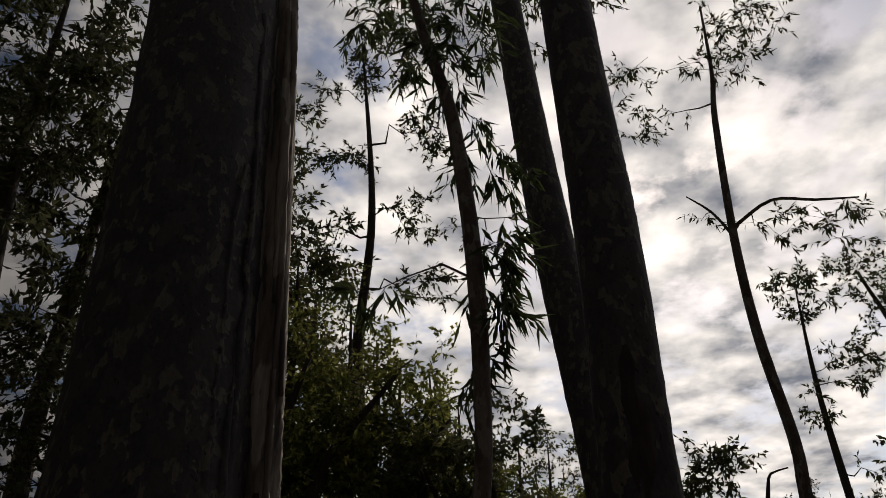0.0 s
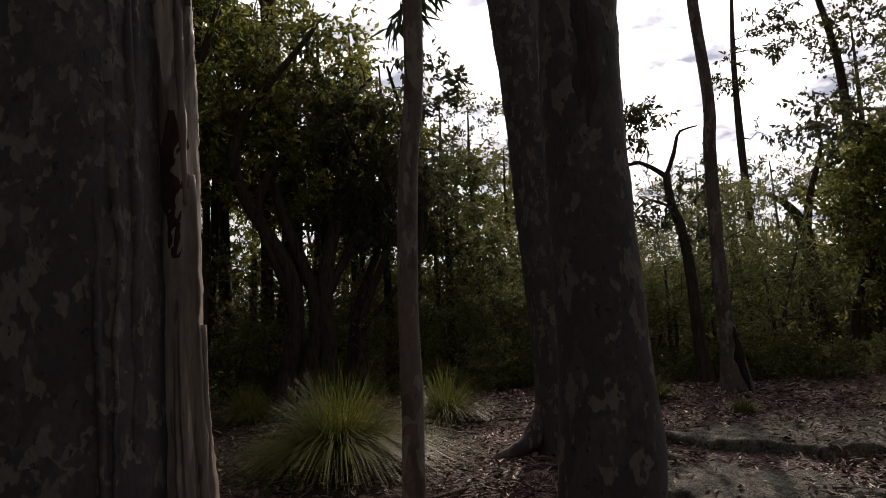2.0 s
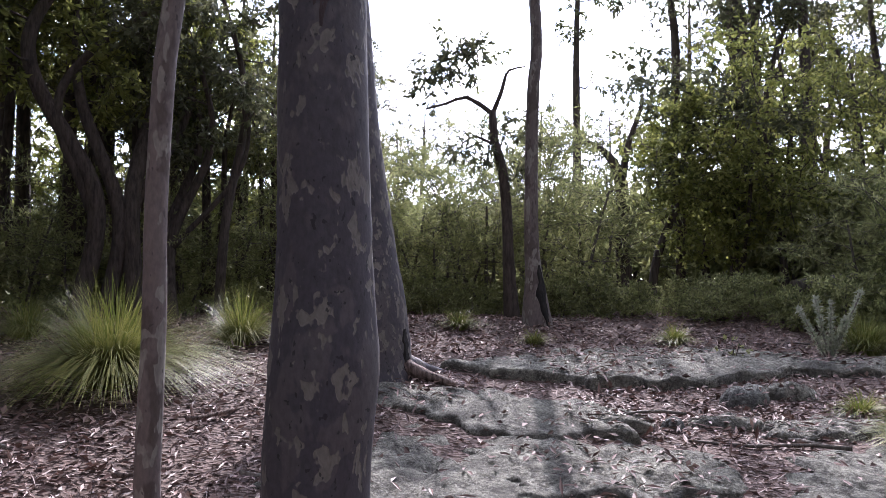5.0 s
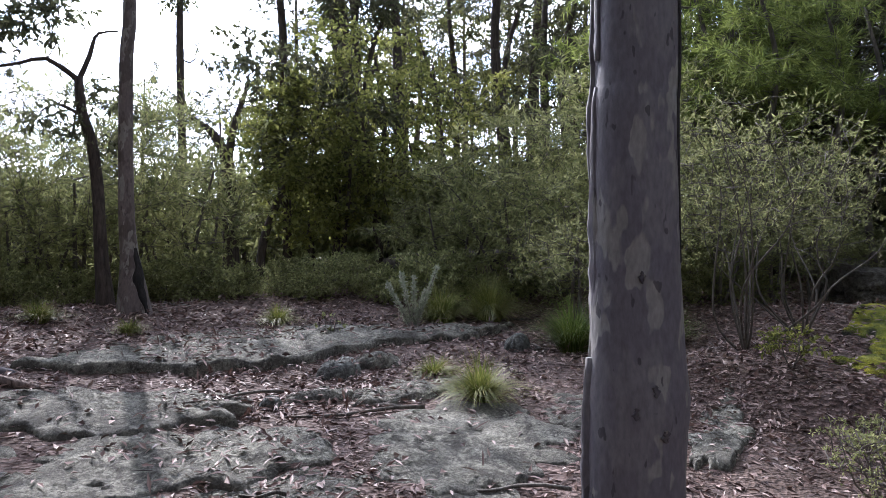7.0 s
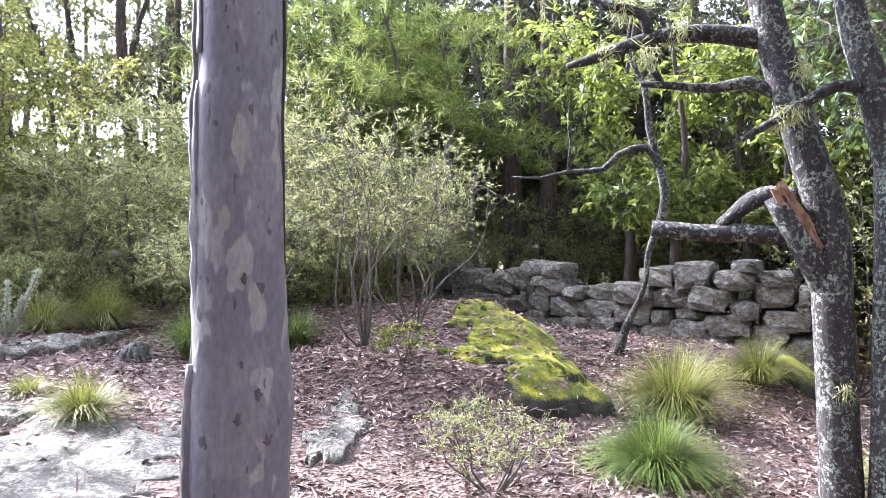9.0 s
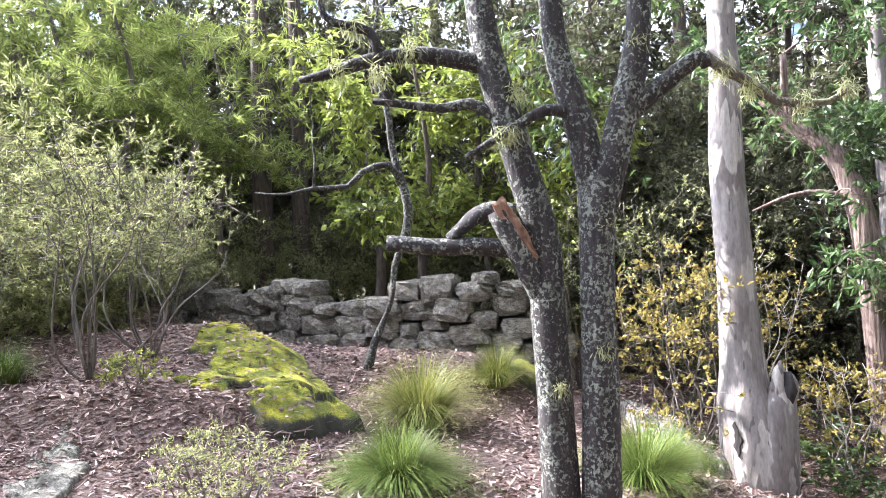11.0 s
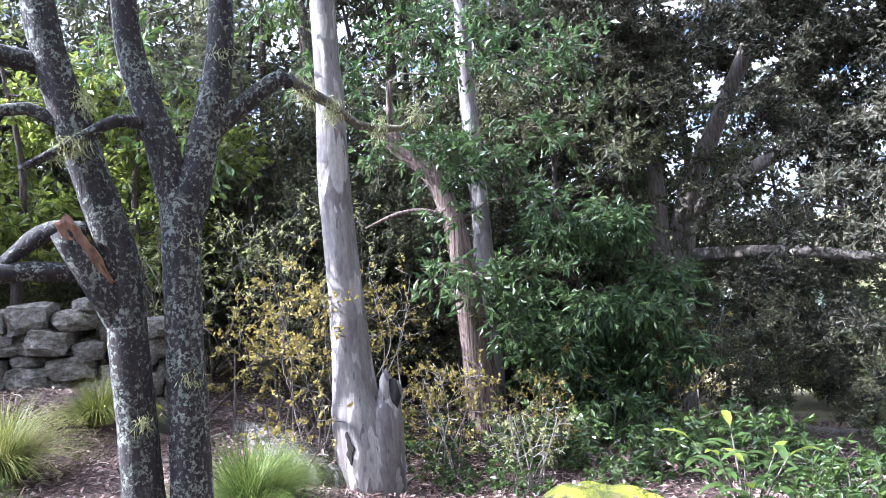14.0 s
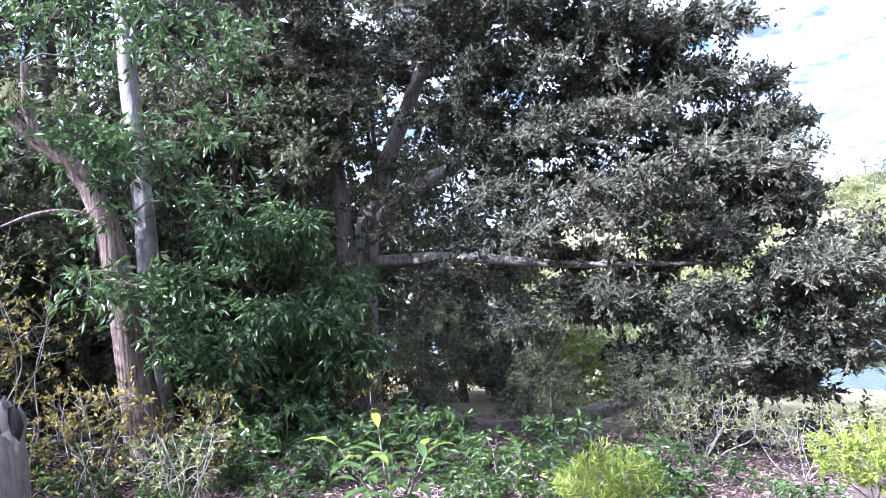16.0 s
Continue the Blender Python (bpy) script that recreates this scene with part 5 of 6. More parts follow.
g.put(v.reshape(-1, 3), np.stack([i * 6 + j, i * 6 + (j + 1) % 6, (i + 1) * 6 + (j + 1) % 6, (i + 1) * 6 + j], -1).reshape(-1, 4))
m = (len(t) - 1) * 6
g.q.append(np.array([(m, m + 1, m + 2, m + 3), (m, m + 3, m + 4, m + 5)]))
part("split_wood", g, CUT, fork, "raw orange-brown split wood", smooth=False)
# tufts of pale beard lichen
rng = np.random.default_rng(12)
TUFT = leaf_material("beard_lichen", (0.22, 0.25, 0.10), (0.36, 0.38, 0.18), (0.5, 0.5, 0.3), 0.9, 0.3)
for x, y, z, s in ((5.63, -0.62, 1.62, 0.05), (5.66, -0.16, 2.36, 0.05), (5.6, -0.12, 2.13, 0.05), (5.66, 0.62, 2.5, 0.07), (5.6, -1.45, 2.33, 0.06), (5.53, -1.95, 2.3, 0.05), (5.6, -0.84, 2.62, 0.05), (5.62, -0.58, 0.9, 0.05), (5.7, 0.85, 2.55, 0.06), (5.72, 0.45, 2.64, 0.06), (5.73, 0.75, 2.8, 0.07), (5.6, -1.3, 2.44, 0.06), (5.57, -1.72, 2.23, 0.05), (5.62, -0.05, 2.1, 0.05), (5.66, -0.75, 2.3, 0.05), (5.64, -0.34, 0.7, 0.04)):
    g = Geo()
    g.put(*leaves(np.subtract((x, y, z), B) + rng.normal(0, s * 0.6, (170, 3)) * [0.8, 0.8, 1], s * 1.0, 0.006, rng, 0.5))
    tagged(part("lichen_tuft", g, TUFT, fork, smooth=False), kind="stuff")

# crooked mossy tree in front of the wall
B = on(8.98, 1.1, -0.1)
tree("crooked_tree", B, rel(B, [(8.96, 1.14, 0.3), (8.98, 1.05, 0.62), (8.99, 0.92, 0.9), (8.99, 0.85, 1.12), (9.0, 0.83, 1.36), (9.0, 0.69, 1.74), (9.0, 0.67, 2.0), (9.0, 0.74, 2.3), (9.0, 0.81, 2.6), (8.98, 0.85, 3.0), (8.97, 1.0, 3.4), (8.97, 0.9, 4.0)]),
             [0.055, 0.042, 0.028, 0.026, 0.034, 0.05, 0.048, 0.042, 0.036, 0.03, 0.022, 0.01], [((-0.2, 0.2, 3.6), (1.2, 1.2, 0.6)), ((-0.3, 1.0, 2.6), (0.5, 0.7, 0.3))], 70, 1600, (0.10, 0.012), LICH, L_FEATH,
             "crooked mossy small tree growing before the wall", seed=41, sides=12, limb_from=0.7, sigma=0.12, lobes=0.1, spray=18,
             limbs=((rel(B, [(9.0, 0.72, 2.2), (8.9, 0.84, 2.40), (8.87, 1.1, 2.33), (8.85, 1.25, 2.19), (8.8, 1.58, 2.18), (8.72, 1.85, 2.12), (8.65, 2.12, 2.14)]), [0.034, 0.033, 0.03, 0.028, 0.02, 0.014, 0.007]),))

# ================= pale gum with hollow and stub =================
B = on(7.72, -2.2, -0.15)
WAY_E, RAD_E = rel(B, [(7.70, -2.25, -0.95), (7.70, -2.24, -0.6), (7.70, -2.23, -0.24), (7.72, -2.19, 0.1), (7.73, -2.17, 0.41), (7.74, -2.15, 1.15), (7.75, -2.11, 2.15), (7.74, -2.12, 2.9), (7.75, -2.11, 3.7), (7.75, -2.1, 8)]), [0.33, 0.285, 0.268, 0.235, 0.185, 0.15, 0.142, 0.125, 0.11, 0.07]
gum_e = gum(B, WAY_E, RAD_E, "pale smooth gum with hollow and broken stub at base", 33, [((0, 0.2, 5.4), (1.6, 1.6, 1.2)), ((0.5, 1.4, 3.5), (0.5, 0.6, 0.4)), ((0.6, 1.9, 4.4), (0.6, 0.7, 0.5)), ((0.4, 0.9, 3.0), (0.3, 0.4, 0.3))], 70, 2600, (0.10, 0.045), mat=SMOOTH, limb_from=0.4, thick=0.6, leaf_mat=L_BROAD, droop=0.4)
g = Geo()
p, r = smooth_path(np.subtract([(7.67, -2.30, -0.8), (7.64, -2.33, -0.35), (7.61, -2.37, 0.0), (7.58, -2.41, 0.2), (7.57, -2.43, 0.31)], B), [0.25, 0.225, 0.18, 0.12, 0.085], 0.04)
g.put(*tube(p, r, 22, np.random.default_rng(3), 0.02, 0.06))
stub = part("broken_stub", g, SMOOTH, gum_e, "broken hollow branch stub")
for way, rad in (([(7.53, -2.37, 0.18), (7.51, -2.365, 0.32), (7.51, -2.375, 0.42), (7.52, -2.40, 0.49)], [0.05, 0.045, 0.034, 0.008]), ([(7.55, -2.50, 0.18), (7.54, -2.51, 0.3), (7.54, -2.50, 0.37)], [0.04, 0.03, 0.007]), ([(7.62, -2.45, 0.2), (7.63, -2.46, 0.36), (7.62, -2.45, 0.43)], [0.05, 0.035, 0.008])):
    g = Geo()
    p, r = smooth_path(np.subtract(way, B), rad, 0.03)
    g.put(*tube(p, r, 10, np.random.default_rng(4), 0.05, 0.12))
    part("splinter", g, SMOOTH, stub)
# black patch on the bark paints the shade inside a hollow
skin(gum_e, "burnt_hollow", WAY_E, RAD_E, 132, 0.44, 0.72, 0.06, CHAR_SHADE, 9, 0.006, "dark hollow in the trunk", 0.4)
# black plug in the stub paints the shade inside its hollow
g = Geo()
g.put(*tube(np.subtract([(7.50, -2.44, 0.14), (7.485, -2.45, 0.25), (7.50, -2.44, 0.40)], B), [0.03, 0.05, 0.03], 8, np.random.default_rng(6), 0.05, 0.2))
part("burnt_hollow", g, CHAR_SHADE, stub)
gum_e.location += Vector((0.27, -0.09, -0.06))
gum_e.scale = (1.04, 1.04, 1.04)

# ================= stringybark, dome shrub and the broad dark tree =================
B = on(9.0, -4.1, -0.25)
red = tree("stringybark_tree", B, rel(B, [(8.95, -4.14, -0.95), (8.97, -4.1, -0.2), (9.00, -4.05, 0.42), (9.03, -3.99, 1.16), (9.08, -3.91, 1.85), (9.18, -3.72, 2.39), (9.35, -3.37, 2.74), (9.4, -3.1, 3.0)]), [0.24, 0.19, 0.16, 0.142, 0.124, 0.107, 0.076, 0.03],
           pads([((-0.2, 0.2, 4.2), (1.3, 1.5, 0.9)), ((-0.2, -0.5, 3.8), (1.2, 1.2, 1.1)), ((-0.6, -0.5, 2.3), (0.5, 0.8, 0.7)), ((-0.5, 0.7, 3.3), (0.6, 0.7, 0.6)), ((-0.5, -0.3, 1.2), (0.4, 0.5, 0.5)), ((-0.5, 0.1, 2.3), (0.35, 0.55, 0.45))], 5, 0.36, 0.2, 6), 200, 6000, (0.11, 0.045), REDB, L_DEEP, "stringy red-brown barked tree with a leaning limb", seed=35, sides=16, sigma=0.17, lobes=0.09,
           limbs=((rel(B, [(9.3, -3.45, 2.66), (9.36, -3.35, 2.96), (9.36, -3.34, 3.47)]), [0.055, 0.045, 0.03]), (rel(B, [(9.07, -3.93, 1.85), (9.15, -3.6, 1.98), (9.25, -3.3, 1.96), (9.35, -2.95, 1.82)]), [0.036, 0.03, 0.025, 0.012])))
B = on(9.96, -4.75, -0.2)
tree("pale_gum", B, rel(B, [(9.95, -4.78, -1.1), (9.95, -4.75, 1.79), (9.97, -4.73, 2.53), (9.99, -4.69, 3.64), (9.99, -4.69, 4.75), (10.0, -4.7, 7.5)]), [0.16, 0.12, 0.115, 0.11, 0.105, 0.06], [((0, 0, 6.2), (1.3, 1.3, 0.9))], 40, 2400, (0.10, 0.04), SMOOTH, L_DEEP,
     "straight pale grey trunk behind the stringybark", seed=71, sides=16, sigma=0.14, limb_from=0.5)
B = on(9.4, -5.9, -0.1)
dome = tree("leafy_shrub", B, [(0, 0, 0), (0, 0, 1), (0.1, 0, 2)], [0.06, 0.05, 0.02], pads([((0, 0, 1.7), (1.35, 1.35, 1.4)), ((-0.5, 0.6, 1.2), (0.9, 0.9, 1)), ((-0.7, -0.5, 0.8), (0.9, 0.9, 0.8))], 6, 0.4, 0.2, 5), 260, 13000,
            (0.13, 0.045), DARKB, L_DEEP, "dense dome-shaped shrub with deep green drooping leaves", "shrub", seed=36, limb_from=0.1, sigma=0.15, droop=0.55)
B = on(10.8, -9.3, -0.2)
FC = [((10.6, -9.4, 5.8), (3.4, 3.2, 2.4)), ((8.4, -9.7, 4.6), (2.2, 1.8, 2.2)), ((6.6, -10.2, 3.6), (1.5, 1.3, 1.3)), ((5.6, -10.6, 2.6), (1.3, 1.2, 1.0)), ((5.0, -10.9, 1.5), (1.5, 1.2, 1.0)), ((7.2, -10.0, 2.2), (1.6, 1.4, 1.3)), ((6.6, -10.3, 0.8), (1.8, 1.3, 0.9)),
      ((4.5, -11.0, 0.5), (1.2, 1.1, 0.8)), ((5.2, -10.9, -0.4), (1.4, 1.0, 0.6)), ((8.6, -9.4, 1.8), (1.8, 1.4, 1.2)), ((12, -7.4, 4.6), (2.4, 2, 2)), ((8.0, -9.5, 0.2), (1.6, 1.3, 0.8)), ((7.6, -9.9, 5.8), (1.6, 1.5, 1.3))]
FC += [((7.5, -10.7, 5.6), (1.1, 1.1, 0.9)), ((6.8, -11.1, 4.5), (1.0, 1.0, 0.8)), ((7.3, -10.8, 4.0), (1.0, 1.0, 0.8)), ((6.3, -11.3, 3.2), (0.9, 0.9, 0.7)), ((6.8, -11.1, 2.4), (1.1, 1.1, 0.9)), ((5.5, -11.6, 2.5), (0.8, 0.8, 0.6)), ((5.1, -11.8, 2.2), (0.6, 0.6, 0.5)), ((5.5, -11.7, 1.6), (0.9, 0.9, 0.7)), ((4.7, -11.9, 1.1), (0.8, 0.8, 0.6)), ((6.1, -11.4, 0.8), (1.1, 1.1, 0.9)), ((5.0, -11.8, 0.2), (0.9, 0.9, 0.7)), ((4.4, -12.0, 0.0), (0.6, 0.6, 0.5)), ((4.5, -11.9, 0.8), (0.7, 0.7, 0.6)), ((6.3, -11.3, 4.4), (0.6, 0.6, 0.4)), ((5.8, -11.6, 3.7), (0.5, 0.5, 0.4)), ((5.0, -11.8, 2.9), (0.4, 0.4, 0.3)), ((5.4, -11.7, -0.6), (0.8, 0.8, 0.6)), ((6.5, -11.2, -0.4), (0.9, 0.9, 0.7)), ((8.1, -10.4, 4.7), (1.1, 1.1, 0.9)), ((8.4, -10.1, 3.4), (1.2, 1.2, 1.0))]
FC += [((8.5, -9.8, -0.5), (0.8, 0.8, 0.6)), ((7.8, -10.3, 0.2), (0.9, 0.9, 0.7)), ((7.2, -10.7, -0.7), (0.8, 0.8, 0.6)), ((6.5, -11.0, -1.3), (0.7, 0.7, 0.6)), ((5.6, -11.4, -1.3), (0.8, 0.8, 0.6)), ((4.9, -11.7, -0.8), (0.6, 0.6, 0.5)), ((4.6, -11.7, -1.4), (0.5, 0.5, 0.4)), ((7.0, -10.8, 0.8), (1.0, 1.0, 0.8)), ((8.0, -10.2, 1.4), (1.0, 1.0, 0.8)), ((5.7, -11.4, 0.1), (0.9, 0.9, 0.7)), ((5.0, -11.6, 1.4), (0.8, 0.8, 0.6)), ((6.0, -11.2, 1.9), (1.0, 1.0, 0.8)), ((7.5, -10.5, 2.6), (1.1, 1.1, 0.9)), ((6.4, -11.1, 3.6), (0.8, 0.8, 0.6)), ((5.3, -11.5, 0.7), (0.8, 0.8, 0.6)), ((4.3, -11.8, -0.4), (0.5, 0.5, 0.4)), ((4.1, -11.8, 0.5), (0.5, 0.5, 0.4)), ((8.8, -9.5, 0.9), (0.9, 0.9, 0.7)), ((9.4, -9.0, -0.2), (0.9, 0.9, 0.7)), ((7.1, -10.7, 6.0), (1.0, 1.0, 0.8)), ((6.0, -11.2, -1.9), (0.7, 0.7, 0.6)), ((5.0, -11.6, -2.1), (0.6, 0.6, 0.5))]
FC += [((x, y, z), (r, r, 0.7 * r)) for x, y, z, r in ((8.12, -10.9, 3.95, 0.8), (7.5, -11.2, 2.75, 0.8), (6.75, -11.25, 3.7, 0.5), (6.1, -11.5, 2.7, 0.55), (8.5, -10.95, 1.34, 0.9), (7.45, -11.25, 4.1, 0.6), (6.7, -11.5, 2.8, 0.7), (8.1, -11.15, 2.2, 0.7))]
FC += [((9.3, -10.2, 4.2), (1.5, 1.3, 1.2)), ((8.8, -10.6, 5.8), (1.4, 1.2, 1.0)), ((9.9, -10.6, 6.6), (1.6, 1.4, 1.0))]
PADS = pads([(tuple(np.subtract(c, B)), q) for c, q in FC], 3.0, 0.7, 0.17, 88)
tree("spreading_tree", B, rel(B, [(11.2, -8.95, -1.9), (11.1, -9.05, 0.5), (11.0, -9.15, 1.62), (10.87, -9.29, 2.34), (10.59, -9.58, 3.25), (10.01, -10.13, 5.07), (9.7, -10.3, 6.4)]), [0.34, 0.26, 0.215, 0.196, 0.147, 0.098, 0.04],
           PADS, 2600, 320000, (0.09, 0.046), FIGB, L_DARK, "broad spreading tree with dense dark leaves, pale twigs", seed=37, sides=16, limb_from=0.3, sigma=0.13, span=0.5, droop=0.12, thick=1.7, twig_mat=FIGB,
           extra_trunks=((rel(B, [(11.2, -8.9, -1.5), (11.25, -8.87, 1.0), (11.25, -8.86, 2.5), (11.39, -8.69, 4.3), (11.6, -8.4, 6)]), [0.2, 0.16, 0.13, 0.08, 0.03]),),
           limbs=((rel(B, [(10.8, -9.3, -1.4), (9.9, -9.9, -1.6), (9.34, -10.30, -1.75), (8.33, -11.03, -1.6), (7.19, -11.5, -1.2), (6.2, -11.2, -0.6)]), [0.2, 0.19, 0.18, 0.143, 0.1, 0.04]),
                  (rel(B, [(10.9, -9.25, 1.9), (9.6, -9.6, 2.6), (8.0, -9.9, 2.9), (6.4, -10.3, 2.6)]), [0.13, 0.1, 0.07, 0.03]),
                  (rel(B, [(11.0, -9.2, 1.2), (9.4, -9.6, 1.2), (7.6, -10.0, 1.0), (5.6, -10.7, 0.9)]), [0.12, 0.09, 0.06, 0.02])))


# ================= rock outcrop =================
SLABS = []


def h_face(back, flush):
    """1 at the near side of a slab, less towards its far side, where soil covers it."""
    return 1 - flush * step((back + 0.6) / 1.5)


def slab(name, x, y, rx, ry, h, turn, seed, mat, label, category="rock", group="flat rock slabs", jag=1.0, round_top=0.25, edge=0.9, res=(170, 36), flush=0.75):
    """A low worn slab: uneven outline, gently bulging pitted top, broken sides that run into the soil."""
    rng = np.random.default_rng(seed)
    na, nr = res
    a = np.linspace(0, 2 * np.pi, na, endpoint=False)
    out = 1 + jag * (0.30 * fbm(np.cos(a) * 1.6, np.sin(a) * 1.6, 1, 2, seed) + 0.30 * fbm(np.cos(a) * 4, np.sin(a) * 4, 1, 4, seed + 50))
    ne = 9
    s = np.concatenate([np.linspace(0.03, edge, nr - ne), edge + (1 - edge) * np.array([0.3, 0.55, 0.75, 0.88, 0.96, 1.0, 1.0, 0.98, 0.96])])
    drop = np.concatenate([np.zeros(nr - ne), [0.02, 0.06, 0.14, 0.26, 0.42, 0.62, 0.85, 1.2, 2.0]])
    S, A = np.meshgrid(s, a, indexing="ij")
    lx, ly = rx * S * out * np.cos(A), ry * S * out * np.sin(A)
    c, sn = math.cos(turn), math.sin(turn)
    wx, wy = x + lx * c - ly * sn, y + lx * sn + ly * c
    face = h_face(S * np.sin(A + turn), flush)
    top = h * (1 - round_top * S ** 2) * face
    pits = 0.035 * fbm(wx, wy, 1.7, 3, seed + 3) + 0.045 * fbm(wx, wy, 7.0, 4, seed + 7)
    z = gz(wx, wy) + top + pits * min(1, h / 0.06) - drop[:, None] * (h * face + 0.05)
    base = float(gz(x, y))
    wx = wx + drop[:, None] * 0.02 * fbm(wx * 1.0, wy, 9.0, 2, seed + 11)
    v = np.vstack([np.stack([wx - x, wy - y, z - base], -1).reshape(-1, 3), [[0, 0, h + 0.01]]])
    i, j = np.meshgrid(np.arange(nr - 1), np.arange(na), indexing="ij")
    k = (j + 1) % na
    q = np.stack([i * na + j, (i + 1) * na + j, (i + 1) * na + k, i * na + k], -1).reshape(-1, 4)
    cap = [[nr * na, j, (j + 1) % na, (j + 2) % na] for j in range(0, na, 2)]
    g = Geo()
    g.put(v, np.vstack([q, cap]))
    ob = part(name, g, mat)
    ob.location = (x, y, base)
    SLABS.append((x, y, rx, ry, h, turn, out, round_top, seed, flush))
    return tagged(ob, label, category, group)


def moss_height(x, y):
    """Height of the mossy edge of the mound and how fully moss covers it, ragged where the litter takes over."""
    d = mound_side(x, y)
    rag = fbm(x, y, 2.2, 4, 21)
    wide = np.interp(x, [6.5, 6.9, 7.4, 8.3, 9.2, 10], [0.0, 0.4, 1.1, 1.05, 0.75, 0.2]) * (1 + 0.6 * rag)
    rim = -0.05 + 0.12 * fbm(x, y, 4.0, 3, 22)
    carpet = step((wide - d) / 0.25) * step((d - rim) / 0.09) * step((x - 6.7) / 0.3) * (1 - step((x - 9.4) / 0.4))
    holes = step((0.50 + 0.9 * fbm(x, y, 3.6, 4, 33) + 0.5 * fbm(x, y, 11.0, 3, 34)) / 0.25)
    carpet = carpet * np.maximum(holes, step((0.3 - d) / 0.2))
    lip = 0.07 * (1 - step(d / 0.4))
    cushion = 0.035 * fbm(x, y, 3.5, 4, 12) + 0.028 * fbm(x, y, 13.0, 3, 13)
    return gz(x, y) - 0.10 + carpet * (0.15 + lip + cushion), carpet


def moss_bank():
    xs, ys = np.arange(6.5, 10.0, 0.022), np.arange(0.75, 3.3, 0.022)
    x, y = np.meshgrid(xs, ys)
    z, carpet = moss_height(x, y)
    ny, nx = x.shape
    i, j = np.meshgrid(np.arange(ny - 1), np.arange(nx - 1), indexing="ij")
    q = np.stack([i * nx + j, i * nx + j + 1, (i + 1) * nx + j + 1, (i + 1) * nx + j], -1).reshape(-1, 4)
    q = q[(carpet.reshape(-1)[q] > 0.001).any(1)]
    used, inv = np.unique(q, return_inverse=True)
    g = Geo()
    g.put(np.stack([x - 8.2, y - 1.5, z - 0.4], -1).reshape(-1, 3)[used], inv.reshape(-1, 4))
    ob = part("mossy_rock", g, MOSS)
    ob.location = (8.2, 1.5, 0.4)
    tagged(ob, "rocky bank thickly covered with yellow-green moss", "rock", "mossy rocks")


def surface(x, y):
    """Height of ground or slab, and whether the place lies on a slab."""
    z, hit = gz(x, y), np.zeros(np.shape(x), bool)
    for sx, sy, rx, ry, h, turn, out, rt, seed, flush in SLABS:
        c, sn = math.cos(turn), math.sin(turn)
        lx, ly = ((x - sx) * c + (y - sy) * sn) / rx, (-(x - sx) * sn + (y - sy) * c) / ry
        r, a = np.hypot(lx, ly), np.arctan2(ly, lx) % (2 * np.pi)
        s = r / np.interp(a, np.linspace(0, 2 * np.pi, len(out) + 1), np.append(out, out[0]))
        zz = gz(x, y) + h * (1 - rt * s ** 2) * h_face(s * np.sin(a + turn), flush) + (0.035 * fbm(x, y, 1.7, 3, seed + 3) + 0.045 * fbm(x, y, 7.0, 4, seed + 7)) * min(1, h / 0.06)
        ins = (s < 0.95) & (zz > z)
        z, hit = np.where(ins, zz, z), hit | ins
    mz, cover = moss_height(x, y)
    return np.maximum(z, mz), hit | (cover > 0.7)


FLAT = "flat weathered sandstone slab with pale lichen"
slab("rock_slab", 4.5, 6.05, 1.65, 0.66, 0.11, 0.02, 1, ROCK, "long low sandstone slab with a shaded undercut edge", jag=0.8, edge=0.95)
slab("rock_slab", 6.15, 5.85, 1.05, 0.36, 0.09, -0.12, 2, ROCK, FLAT, edge=0.93)
slab("rock_slab", 2.85, 5.02, 0.95, 0.45, 0.06, -0.42, 3, ROCK, FLAT, edge=0.93)
slab("rock_slab", 2.95, 4.08, 0.68, 0.48, 0.055, -0.3, 4, ROCK, FLAT, edge=0.85)
slab("rock_slab", 2.1, 4.1, 0.75, 0.55, 0.03, 0.2, 5, ROCK, FLAT, jag=1.5)
slab("rock_slab", 4.78, 4.36, 0.52, 0.22, 0.075, 0.05, 6, ROCK, FLAT, edge=0.85)
slab("rock_slab", 4.35, 3.45, 0.68, 0.58, 0.032, 0.4, 7, ROCK, FLAT, jag=1.3)
slab("rock_slab", 2.55, 3.2, 0.9, 0.55, 0.03, 0.2, 8, ROCK, FLAT, jag=1.4)
slab("rock_slab", 5.55, 3.35, 0.6, 0.32, 0.045, 0.25, 9, ROCK, FLAT, jag=1.3)
slab("rock_slab", 5.75, 2.62, 0.7, 0.17, 0.06, 0.35, 10, ROCK, FLAT, jag=1.2)
slab("rock_slab", 3.3, 2.5, 0.7, 0.5, 0.03, 0.1, 15, ROCK, FLAT, jag=1.4)
slab("boulder", 4.58, 5.02, 0.2, 0.14, 0.12, 0.2, 11, DARKROCK, "small dark rounded boulder on the rock", "rock", "boulders", 0.5, 0.6, 0.6, (60, 22), flush=0.0)
slab("boulder", 4.98, 5.06, 0.24, 0.13, 0.11, 0.0, 12, ROCK, "small pale boulder beside the dark one", "rock", "boulders", 0.6, 0.5, 0.6, (60, 22), flush=0.0)
slab("boulder", 3.75, 4.62, 0.09, 0.07, 0.09, 0.4, 13, DARKROCK, "low dark stone among leaf litter", "rock", "boulders", 0.8, 0.5, 0.6, (50, 22), flush=0.0)
slab("boulder", 4.15, 4.6, 0.3, 0.12, 0.06, -0.2, 17, ROCK, "low pale stone among leaf litter", "rock", "boulders", 1.0, 0.5, 0.6, (60, 22), flush=0.0)
slab("boulder", 6.6, 5.0, 0.17, 0.12, 0.12, 0.3, 18, DARKROCK, "dark stone near the tussocks", "rock", "boulders", 0.8, 0.5, 0.6, (60, 22), flush=0.0)
